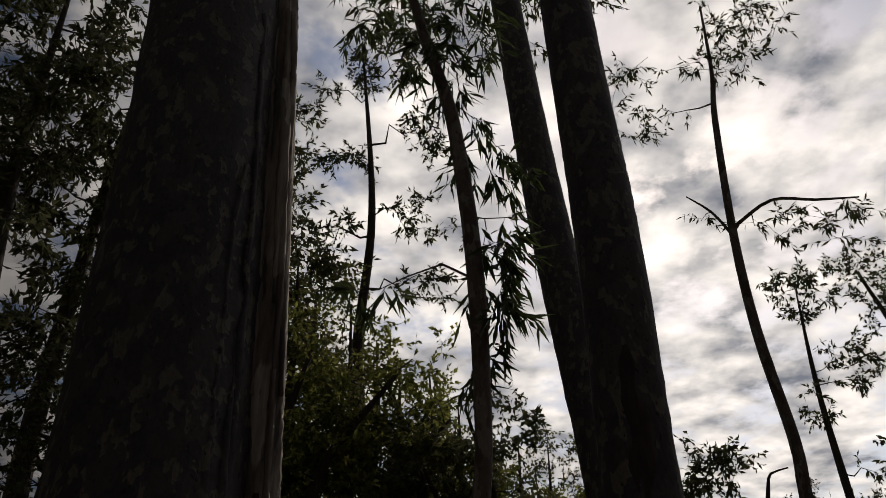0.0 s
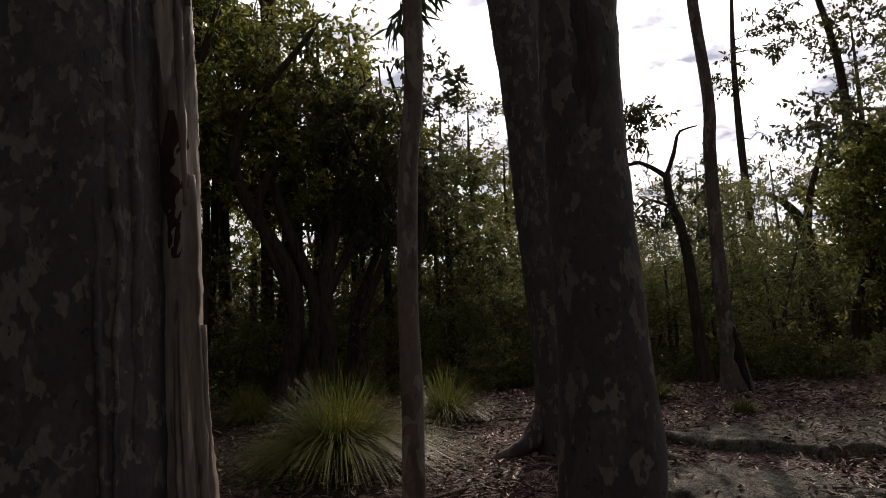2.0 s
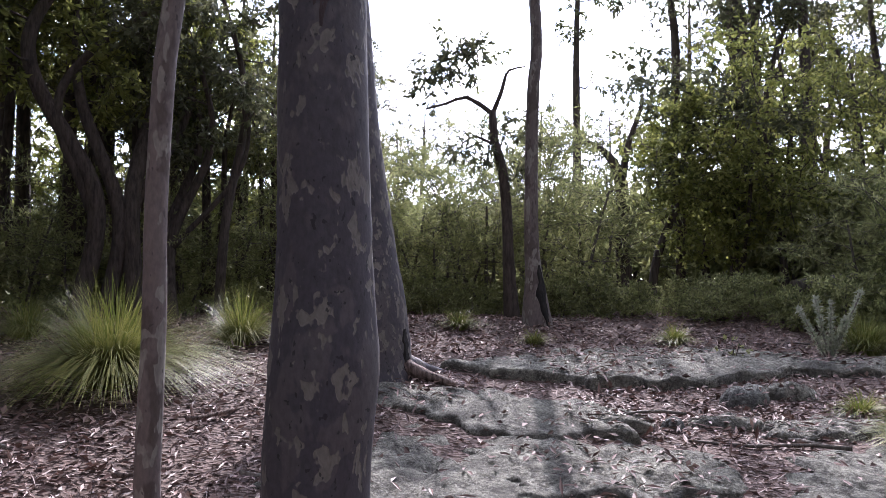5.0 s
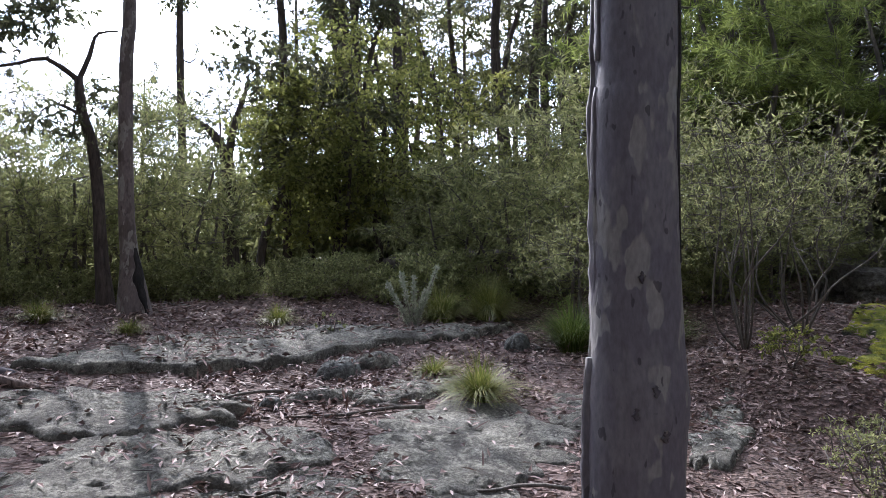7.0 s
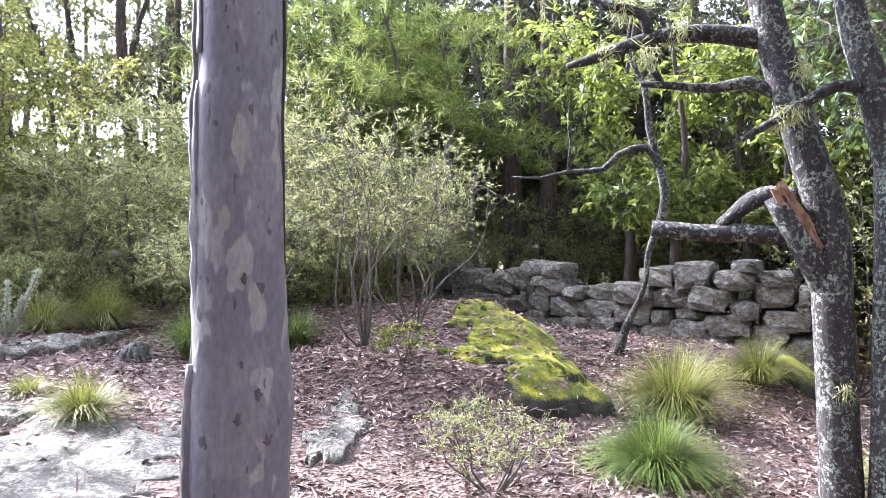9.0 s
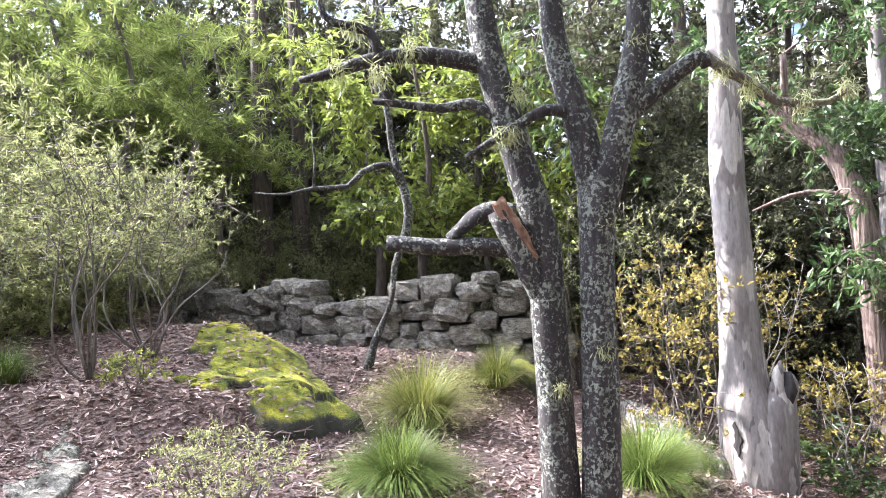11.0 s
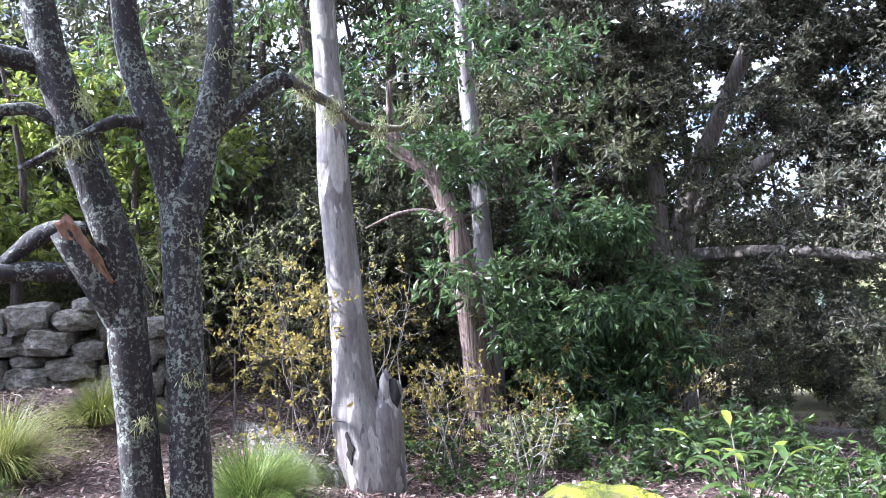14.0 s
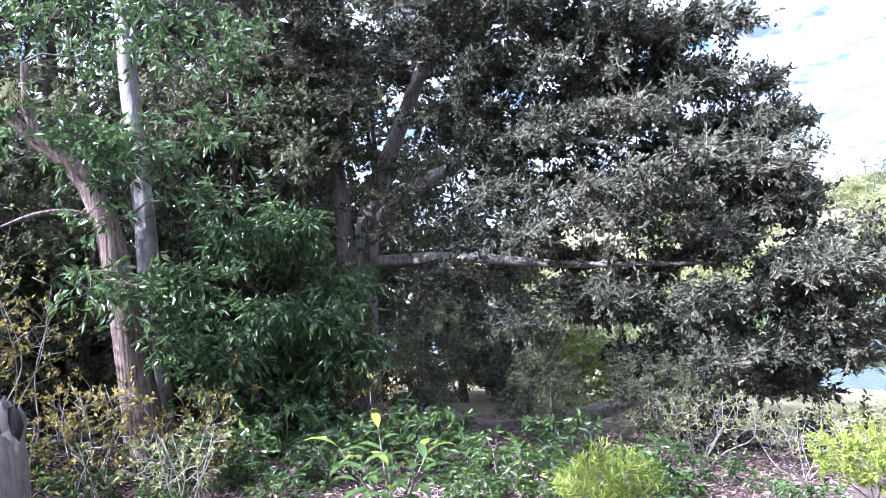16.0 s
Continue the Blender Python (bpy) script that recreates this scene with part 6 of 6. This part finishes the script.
slab("boulder", 5.95, -3.45, 0.55, 0.3, 0.25, 0.5, 19, MOSS, "rounded boulder topped with bright moss", "rock", "mossy rocks", 0.6, 0.5, 0.7, flush=0.0)
slab("boulder", 9.0, -0.55, 0.3, 0.2, 0.15, 0.5, 20, MOSS, "small boulder topped with bright moss", "rock", "mossy rocks", 0.6, 0.5, 0.7, (60, 22), flush=0.0)
slab("boulder", 8.55, -1.75, 0.75, 0.25, 0.22, 0.3, 21, WALLROCK, "grey rock ledge behind the pale gum", "rock", "boulders", 1.0, 0.3, 0.85, flush=0.0)


moss_bank()


# ================= tussocks =================
def tussock(x, y, h, spread, n, seed, mat, label):
    rng = np.random.default_rng(seed)
    n = int(n * 1.6)
    az = rng.uniform(0, 2 * np.pi, n)
    lean = rng.uniform(0.02, 1.0, n) ** 0.6 * spread * 1.1
    ln = h * rng.uniform(0.55, 1.2, n)
    r0 = rng.uniform(0, 0.24 * h, n)
    s = np.linspace(0, 1, 6)
    rad = r0[:, None] + (lean * ln)[:, None] * (s * 0.45 + 0.55 * s ** 2.0)
    z = ln[:, None] * (s * (1 - 0.12 * lean[:, None]) - 0.74 * lean[:, None] * s ** 2.2)
    side = 0.0031 * (1.1 - s) + 0.0005
    ct, st = np.cos(az)[:, None], np.sin(az)[:, None]
    tw = rng.uniform(-1, 1, n)[:, None]
    px, py = rad * ct - st * 0.12 * tw * s ** 2, rad * st + ct * 0.12 * tw * s ** 2
    a = np.stack([px - st * side, py + ct * side, z], -1)
    b = np.stack([px + st * side, py - ct * side, z], -1)
    v = np.stack([a, b], 2).reshape(-1, 3)
    i, k = np.meshgrid(np.arange(n) * 12, np.arange(5) * 2, indexing="ij")
    o = (i + k).reshape(-1)
    g = Geo()
    g.put(v, np.stack([o, o + 1, o + 3, o + 2], -1))
    root = thing("grass_tussock", on(x, y, -0.02), label, "grass", "grass tussocks")
    tagged(part("foliage", g, mat, root, smooth=False), kind="stuff")
    d = Geo()
    m = max(40, n // 12)
    d.put(*leaves(np.stack([rng.normal(0, 0.14 * h, m), rng.normal(0, 0.14 * h, m), rng.uniform(0, 0.12 * h, m)], -1), 0.4 * h, 0.008, rng, -0.15))
    tagged(part("dead_thatch", d, DRY, root, "brown dead blades at the foot", smooth=False), kind="stuff")
    return root


tussock(0.3, 6.05, 0.8, 1.05, 2600, 1, GRASS, "large arching mat-rush tussock in leaf litter")
tussock(1.15, 7.2, 0.55, 0.95, 800, 2, GRASS, "mat-rush tussock at the edge of the thicket")
tussock(-0.7, 7.9, 0.5, 1.0, 700, 21, GRASS, "mat-rush tussock at the edge of the thicket")
tussock(4.97, 3.93, 0.36, 0.95, 600, 3, GRASS, "small sunlit grass tuft growing on the rock edge")
tussock(5.12, 4.55, 0.22, 1.1, 300, 4, GRASS, "thin low grass tuft on the rock")
tussock(6.93, 6.35, 0.5, 0.95, 800, 5, GRASS, "rounded tussock with yellowing tips")
tussock(7.5, 6.15, 0.6, 0.95, 1000, 6, GRASS, "rounded tussock with yellowing tips")
tussock(6.96, 4.6, 0.6, 0.75, 700, 7, GRASSG, "upright green tussock at the foot of a wattle")
tussock(7.6, 4.0, 0.5, 0.75, 500, 17, GRASSG, "upright green tussock at the foot of a wattle")
tussock(5.25, 6.95, 0.26, 1.0, 400, 8, GRASS, "low tuft at the back of the rock")
tussock(3.75, 6.9, 0.2, 0.8, 300, 9, GRASS, "tiny brownish tuft in leaf litter")
tussock(3.3, 7.8, 0.3, 0.9, 350, 19, GRASS, "low brownish tuft near the slim gum")
tussock(7.9, 0.55, 0.72, 0.9, 1300, 10, GRASS, "straw-tipped tussock in front of the stone wall")
tussock(8.75, -0.15, 0.5, 0.9, 800, 11, GRASS, "small straw-tipped tussock below the wall")
tussock(6.15, 0.62, 0.5, 1.0, 1500, 12, GRASSG, "full green tussock beside the path")
tussock(6.75, -1.05, 0.6, 0.9, 1000, 13, GRASSG, "green tussock beside the pale gum")
tussock(7.25, -1.35, 0.5, 0.85, 700, 14, GRASSG, "green tussock beside the pale gum")


# ================= open twiggy shrub and small plants =================
def twig_shrub(x, y, h, r, n_stems, n_twigs, n_leaves, leaf, mat, label, seed, sigma=0.09, droop=0.0, bark=GREYB, name="twiggy_shrub"):
    rng = np.random.default_rng(seed)
    stems = []
    for k in range(n_stems):
        a = rng.uniform(0, 6.28)
        d = rng.uniform(0.25, 0.85) * r
        stems.append(([(0, 0, 0), (math.cos(a) * d * 0.4 + rng.normal(0, 0.05 * h), math.sin(a) * d * 0.4 + rng.normal(0, 0.05 * h), h * rng.uniform(0.16, 0.34)), (math.cos(a + 0.3) * d * 0.8 + rng.normal(0, 0.06 * h), math.sin(a + 0.3) * d * 0.8 + rng.normal(0, 0.06 * h), h * rng.uniform(0.45, 0.68)), (math.cos(a + 0.2) * d, math.sin(a + 0.2) * d, h * 0.92)], [0.008 + 0.002 * h, 0.006 + 0.0016 * h, 0.005, 0.0025]))
    return tree(name, on(x, y, -0.05), *stems[0], [((0, 0, h * 0.72), (r, r, h * 0.32))], n_twigs, n_leaves, leaf, bark, mat, label, "shrub", seed=seed, sides=8, limb_from=0.3, sigma=sigma, droop=droop, thick=0.45, extra_trunks=stems[1:])


twig_shrub(7.4, 3.17, 2.1, 1.15, 10, 320, 5200, (0.045, 0.010), L_OLIVE, "open many-stemmed shrub with fine olive leaves", 51)
twig_shrub(8.35, 3.05, 1.9, 0.95, 8, 220, 2400, (0.045, 0.010), L_OLIVE, "open many-stemmed shrub with fine olive leaves", 52)
twig_shrub(6.7, 4.0, 1.5, 0.75, 7, 140, 2600, (0.045, 0.010), L_OLIVE, "open many-stemmed shrub with fine olive leaves", 53)
twig_shrub(5.35, 1.45, 0.5, 0.45, 9, 90, 1900, (0.024, 0.009), L_OLIVE, "small dry shrub in the leaf litter", 54, 0.05)
twig_shrub(5.9, 1.75, 0.38, 0.34, 7, 60, 900, (0.024, 0.01), L_OLIVE, "small dry shrub in the leaf litter", 55, 0.05)
twig_shrub(6.9, 2.6, 0.3, 0.22, 4, 30, 350, (0.04, 0.02), L_LITYEL, "low yellow-green seedling beside the shrub", 56, 0.05)
twig_shrub(7.15, -3.55, 0.85, 0.5, 8, 90, 160, (0.04, 0.02), L_OLIVE, "tangle of bare dry twigs on the slope", 57, 0.05, bark=BLEACH)
twig_shrub(7.5, -1.6, 0.9, 0.45, 4, 40, 120, (0.04, 0.03), L_ORANGE, "bare crooked sapling stems beside the gum", 58, 0.06)
twig_shrub(4.28, -5.3, 0.6, 0.36, 9, 80, 3000, (0.07, 0.014), L_BRIGHT, "low feathery shrub with lime-green tips", 59, 0.07, -0.2)
twig_shrub(8.5, -2.0, 2.0, 0.8, 6, 110, 1500, (0.05, 0.03), L_ORANGE, "twiggy bush with small rusty yellow leaves", 60)
twig_shrub(9.7, -3.1, 2.0, 0.8, 6, 90, 60, (0.05, 0.03), L_ORANGE, "tangle of bleached dead twigs", 63, bark=BLEACH)
twig_shrub(9.3, -7.3, 1.9, 1.0, 6, 90, 200, (0.05, 0.03), L_ORANGE, "tangle of bleached dead twigs", 64, bark=BLEACH)
twig_shrub(8.2, -3.3, 1.2, 0.6, 6, 70, 40, (0.05, 0.03), L_ORANGE, "tangle of bleached dead twigs", 65, bark=BLEACH)
for x, y, h, r, k in ((10.6, -14.2, 1.5, 1.0, 91), (9.3, -15.0, 1.0, 0.9, 92), (11.6, -16.6, 1.7, 1.2, 93), (8.3, -16.2, 0.9, 0.8, 94)):
    twig_shrub(x, y, h, r, 9, 70, 2600, (0.11, 0.045), L_LIME, "sunlit yellow-green bush on the bank below the spreading tree", k, 0.11, -0.1)
twig_shrub(3.0, -7.6, 0.8, 0.6, 8, 80, 3000, (0.06, 0.02), L_BRIGHT, "low lime-green bush above the lake", 61, 0.08, -0.1)
twig_shrub(5.28, 6.1, 0.28, 0.15, 2, 14, 70, (0.04, 0.02), L_OLIVE, "thin seedling growing from a rock crack", 62, 0.03)

twig_shrub(9.9, -2.4, 2.7, 1.2, 9, 170, 120, (0.05, 0.02), L_OLIVE, "tall tangle of dead brown twigs under the trees", 66)
twig_shrub(10.1, -1.2, 2.3, 1.1, 8, 150, 160, (0.05, 0.02), L_OLIVE, "tall tangle of dead brown twigs under the trees", 67)
twig_shrub(10.4, -6.8, 2.2, 1.2, 8, 150, 80, (0.05, 0.02), L_OLIVE, "tall tangle of dead brown twigs under the trees", 68)

twig_shrub(5.2, -8.9, 1.0, 0.9, 9, 130, 40, (0.05, 0.02), L_OLIVE, "tangle of bleached dead twigs", 69, bark=BLEACH)
twig_shrub(4.2, -9.3, 0.8, 0.8, 8, 110, 40, (0.05, 0.02), L_OLIVE, "tangle of bleached dead twigs", 70, bark=BLEACH)

# big-leaved sapling on the slope
rng = np.random.default_rng(71)
B = on(4.95, -3.78, -0.03)
root = thing("broadleaf_sapling", B, "young sapling with large shiny light green leaves", "sapling")
for k in range(7):
    a, ln = k * 2.4, rng.uniform(0.5, 0.78)
    tip = (math.cos(a) * 0.3 * (k > 0), math.sin(a) * 0.3 * (k > 0), ln)
    p, r = smooth_path([(0, 0, 0), (tip[0] * 0.35, tip[1] * 0.35, ln * 0.5), tip], [0.012, 0.009, 0.004])
    g = Geo()
    g.put(*tube(p, r, 6))
    part("stem", g, GREYB, root)
    for j in range(8):
        b, c = j * 2.4 + a, np.array(tip) * (1 - 0.06 * j)
        d = np.array([math.cos(b), math.sin(b), 0.45 - 0.1 * j])
        d /= np.linalg.norm(d)
        s = np.cross(d, [0, 0, 1.0])
        s /= np.linalg.norm(s)
        n = np.cross(s, d)
        L, W = 0.2 * rng.uniform(0.75, 1.15), 0.032
        ts, ws, ds = [0, 0.25, 0.55, 0.8, 1.0], [0.1, 0.85, 1.0, 0.6, 0.05], [0, 0.03, 0.03, 0.0, -0.06]
        v = []
        for t, w, e in zip(ts, ws, ds):
            m = c + d * L * t + n * L * e * 2
            v += [m + s * W * w + n * W * 0.35 * w, m, m - s * W * w + n * W * 0.35 * w]
        g = Geo()
        g.put(v, [q for i in range(4) for q in ((i * 3, i * 3 + 1, i * 3 + 4, i * 3 + 3), (i * 3 + 1, i * 3 + 2, i * 3 + 5, i * 3 + 4))])
        part("leaf", g, L_BRIGHT if j < 1 else L_BROAD, root)

# pale candelabra-like plant at the rock's edge
B = on(6.4, 6.22, -0.05)
PALE = leaf_material("pale_woolly_leaf", (0.3, 0.34, 0.22), (0.42, 0.45, 0.33), (0.56, 0.57, 0.46), 0.8, 0.3)
root = thing("woolly_plant", B, "pale woolly plant with upright finger-like stems", "plant")
for dx, h in ((-0.2, 0.5), (-0.09, 0.6), (0.01, 0.56), (0.2, 0.66), (0.1, 0.42)):
    p, r = smooth_path([(0, 0, 0), (dx * 0.4, -dx * 0.3, h * 0.4), (dx, -dx * 0.8, h)], [0.012, 0.01, 0.006], 0.04)
    g = Geo()
    g.put(*tube(p, r, 6))
    st = part("stem", g, BLEACH, root)
    i = rng.integers(len(p) // 4, len(p), 420)
    g = Geo()
    g.put(*leaves(p[i] + rng.normal(0, 0.008, (420, 3)), 0.045, 0.012, rng, -0.3))
    tagged(part("woolly_foliage", g, PALE, st, smooth=False), kind="stuff")

# grey log lying at the back
B = on(9.0, 8.6, 0.1)
g = Geo()
p, r = smooth_path([(-0.9, 0.1, 0.02), (0, 0, 0.08), (1.0, -0.15, 0.08), (1.8, -0.2, 0.1)], [0.1, 0.13, 0.14, 0.12])
g.put(*tube(p, r, 14, rng, 0.03, 0.05))
ob = part("fallen_log", g, GREYB)
ob.location = B
tagged(ob, "grey weathered log lying behind the tussocks", "log")


# ================= fallen sticks =================
def sticks():
    rng = np.random.default_rng(90)
    meshes = []
    for k in range(6):
        g = Geo()
        n = 6
        s = np.linspace(-0.5, 0.5, n)
        pts = np.stack([s, rng.normal(0, 0.03, n), rng.normal(0, 0.008, n)], -1)
        g.put(*tube(pts, np.linspace(0.011, 0.006, n) * rng.uniform(0.7, 1.3), 6, rng, 0.08, 0.1))
        meshes.append(g.mesh("fallen_stick", (GREYB, REDB, BLEACH)[k % 3]))
    for k in range(110):
        a, r = radians(rng.uniform(-28, 120)), rng.uniform(2.2, 9.5)
        x, y = 1.3 + r * math.sin(a), 0.4 + r * math.cos(a)
        z, onrock = surface(np.array([x]), np.array([y]))
        if onrock[0] and k % 3:
            continue
        ob = new("fallen_stick", meshes[k % 6])
        ob.location = (x, y, float(z[0]) + 0.012)
        ob.rotation_euler = (0, -0.116 * math.sin(0) + rng.normal(0, 0.02), rng.uniform(0, 3.14))
        L = rng.uniform(0.2, 0.9)
        ob.scale = (L, 0.8 + L * 0.4, 0.8 + L * 0.4)
        tagged(ob, "dry fallen stick lying in the leaf litter", "stick", "fallen sticks")


sticks()


# ================= dry-stone wall =================
def stone_mesh(k):
    rng = np.random.default_rng(500 + k)
    seed_k = k
    bm = bmesh.new()
    bmesh.ops.create_cube(bm, size=2.0)
    bmesh.ops.subdivide_edges(bm, edges=bm.edges[:], cuts=2, use_grid_fill=True)
    tilt = rng.normal(0, 0.05, 4)
    power = rng.uniform(3.4, 7.0)
    for v in bm.verts:
        x, y, z = v.co
        k = (abs(x) ** power + abs(y) ** power + abs(z) ** power) ** (-1 / power)
        v.co = v.co * k * 0.55
        v.co.z += tilt[0] * x * 0.5 * (z > 0) + tilt[1] * x * 0.5 * (z < 0)
        v.co.x += tilt[2] * z * 0.5
        v.co += Vector(rng.normal(0, 0.034, 3))
        v.co += Vector(noise.noise_vector(v.co * 2.3 + Vector((seed_k * 3.7, 0, 0)))) * 0.085
    me = bpy.data.meshes.new("stone")
    bm.to_mesh(me)
    bm.free()
    me.materials.append(WALLROCK)
    return me


def stone_wall():
    rng = np.random.default_rng(40)
    way, _ = smooth_path([(12.3, 4.1, 0), (11.4, 3.2, 0), (10.7, 2.2, 0), (10.3, 1.2, 0), (9.95, 0.2, 0), (9.8, -1.0, 0)], [1] * 6, 0.05)
    s = np.concatenate([[0], np.cumsum(np.linalg.norm(np.diff(way, axis=0), axis=1))])
    root = thing("stone_wall", on(10.3, 1.5, 0), "old dry-stone wall of rough grey blocks, partly collapsed", "wall")
    meshes = [stone_mesh(k) for k in range(24)]

    def lay_stone(m, low, w, h, deep, out=0.0, tip=0.025):
        x, y = np.interp(m, s, way[:, 0]), np.interp(m, s, way[:, 1])
        a, b = max(m - 0.15, 0), min(m + 0.15, s[-1])
        dx, dy = np.interp(b, s, way[:, 0]) - np.interp(a, s, way[:, 0]), np.interp(b, s, way[:, 1]) - np.interp(a, s, way[:, 1])
        ln = math.hypot(dx, dy)
        x, y = x - dy / ln * -out, y + dx / ln * -out
        ob = new("stone", meshes[rng.integers(0, 24)])
        ob.parent = root
        ob.location = Vector((x, y, float(gz(x, y)) + low + h / 2)) - root.location
        ob.rotation_euler = (rng.normal(0, tip), rng.normal(0, tip), math.atan2(dy, dx) + rng.normal(0, 0.07) + math.pi * (rng.random() < 0.5))
        ob.scale = (w, deep, h)

    def height(y):
        return float(np.interp(y, [-1.0, 0.55, 0.75, 0.95, 1.15, 1.6, 1.85, 2.0, 2.4, 2.7, 3.0, 4.1], [0.86, 0.84, 0.80, 0.62, 0.52, 0.44, 0.5, 0.72, 0.66, 0.5, 0.62, 0.5]))

    low = np.full(len(s), -0.07)
    for row in range(8):
        m0 = rng.uniform(-0.2, 0.0)
        while m0 < s[-1] - 0.1:
            w = rng.uniform(0.22, 0.46) if row else rng.uniform(0.24, 0.42)
            h = rng.uniform(0.15, 0.225) * (1.18 if w > 0.36 else 0.95)
            m = m0 + w / 2
            span = (s > m0 + 0.03) & (s < m0 + w - 0.03)
            base = float(low[span].max()) if span.any() else 9.0
            if base + h * 0.62 < height(float(np.interp(m, s, way[:, 1]))) + rng.normal(0, 0.03):
                lay_stone(m, base, w * 0.97, h * 1.03, rng.uniform(0.34, 0.46), rng.normal(0, 0.03))
                low[span] = base + h * 0.96
            m0 += w
    # small packing stones in the gaps
    for k in range(34):
        m = rng.uniform(0.2, s[-1] - 0.2)
        top = float(np.interp(m, s, low))
        lay_stone(m, rng.uniform(-0.05, max(0.0, top - 0.15)), rng.uniform(0.08, 0.2), rng.uniform(0.06, 0.12), 0.2, 0.1, 0.2)
    return root


stone_wall()


# ================= fallen leaves =================
def fallen_leaves():
    rng = np.random.default_rng(60)
    n = 235000
    r = 15 * rng.uniform(0.05, 1, n) ** 0.6
    a = np.radians(rng.uniform(-45, 165, n))
    m = 45000
    r[:m] = 8.5 * rng.uniform(0, 1, m) ** 0.5
    a[:m] = rng.uniform(0, 2 * np.pi, m)
    order = rng.permutation(n)
    x, y = (1.2 + r * np.sin(a))[order], (0.2 + r * np.cos(a))[order]
    z, onrock = surface(x, y)
    clump = fbm(x, y, 1.3, 3, 8)
    keep = np.where(onrock, rng.uniform(0, 1, n) < np.clip(0.22 + 0.9 * clump, 0.05, 1), rng.uniform(0, 1, n) < np.clip(0.7 + 0.9 * clump, 0.12, 1))
    x, y, z = x[keep], y[keep], z[keep]
    c = np.stack([x, y, z + rng.uniform(0.003, 0.022, len(x))], -1)
    g = Geo()
    k = int(len(c) * 0.62)
    g.put(*leaves(c[:k], 0.092, 0.02, rng, 0.0, face=0.75))
    g.put(*leaves(c[k:], 0.055, 0.032, rng, 0.0, face=0.65))
    tagged(part("fallen_leaves", g, DRY, smooth=False), "dry grey-brown gum leaves and bark scraps on soil", "leaf litter", kind="stuff")


fallen_leaves()
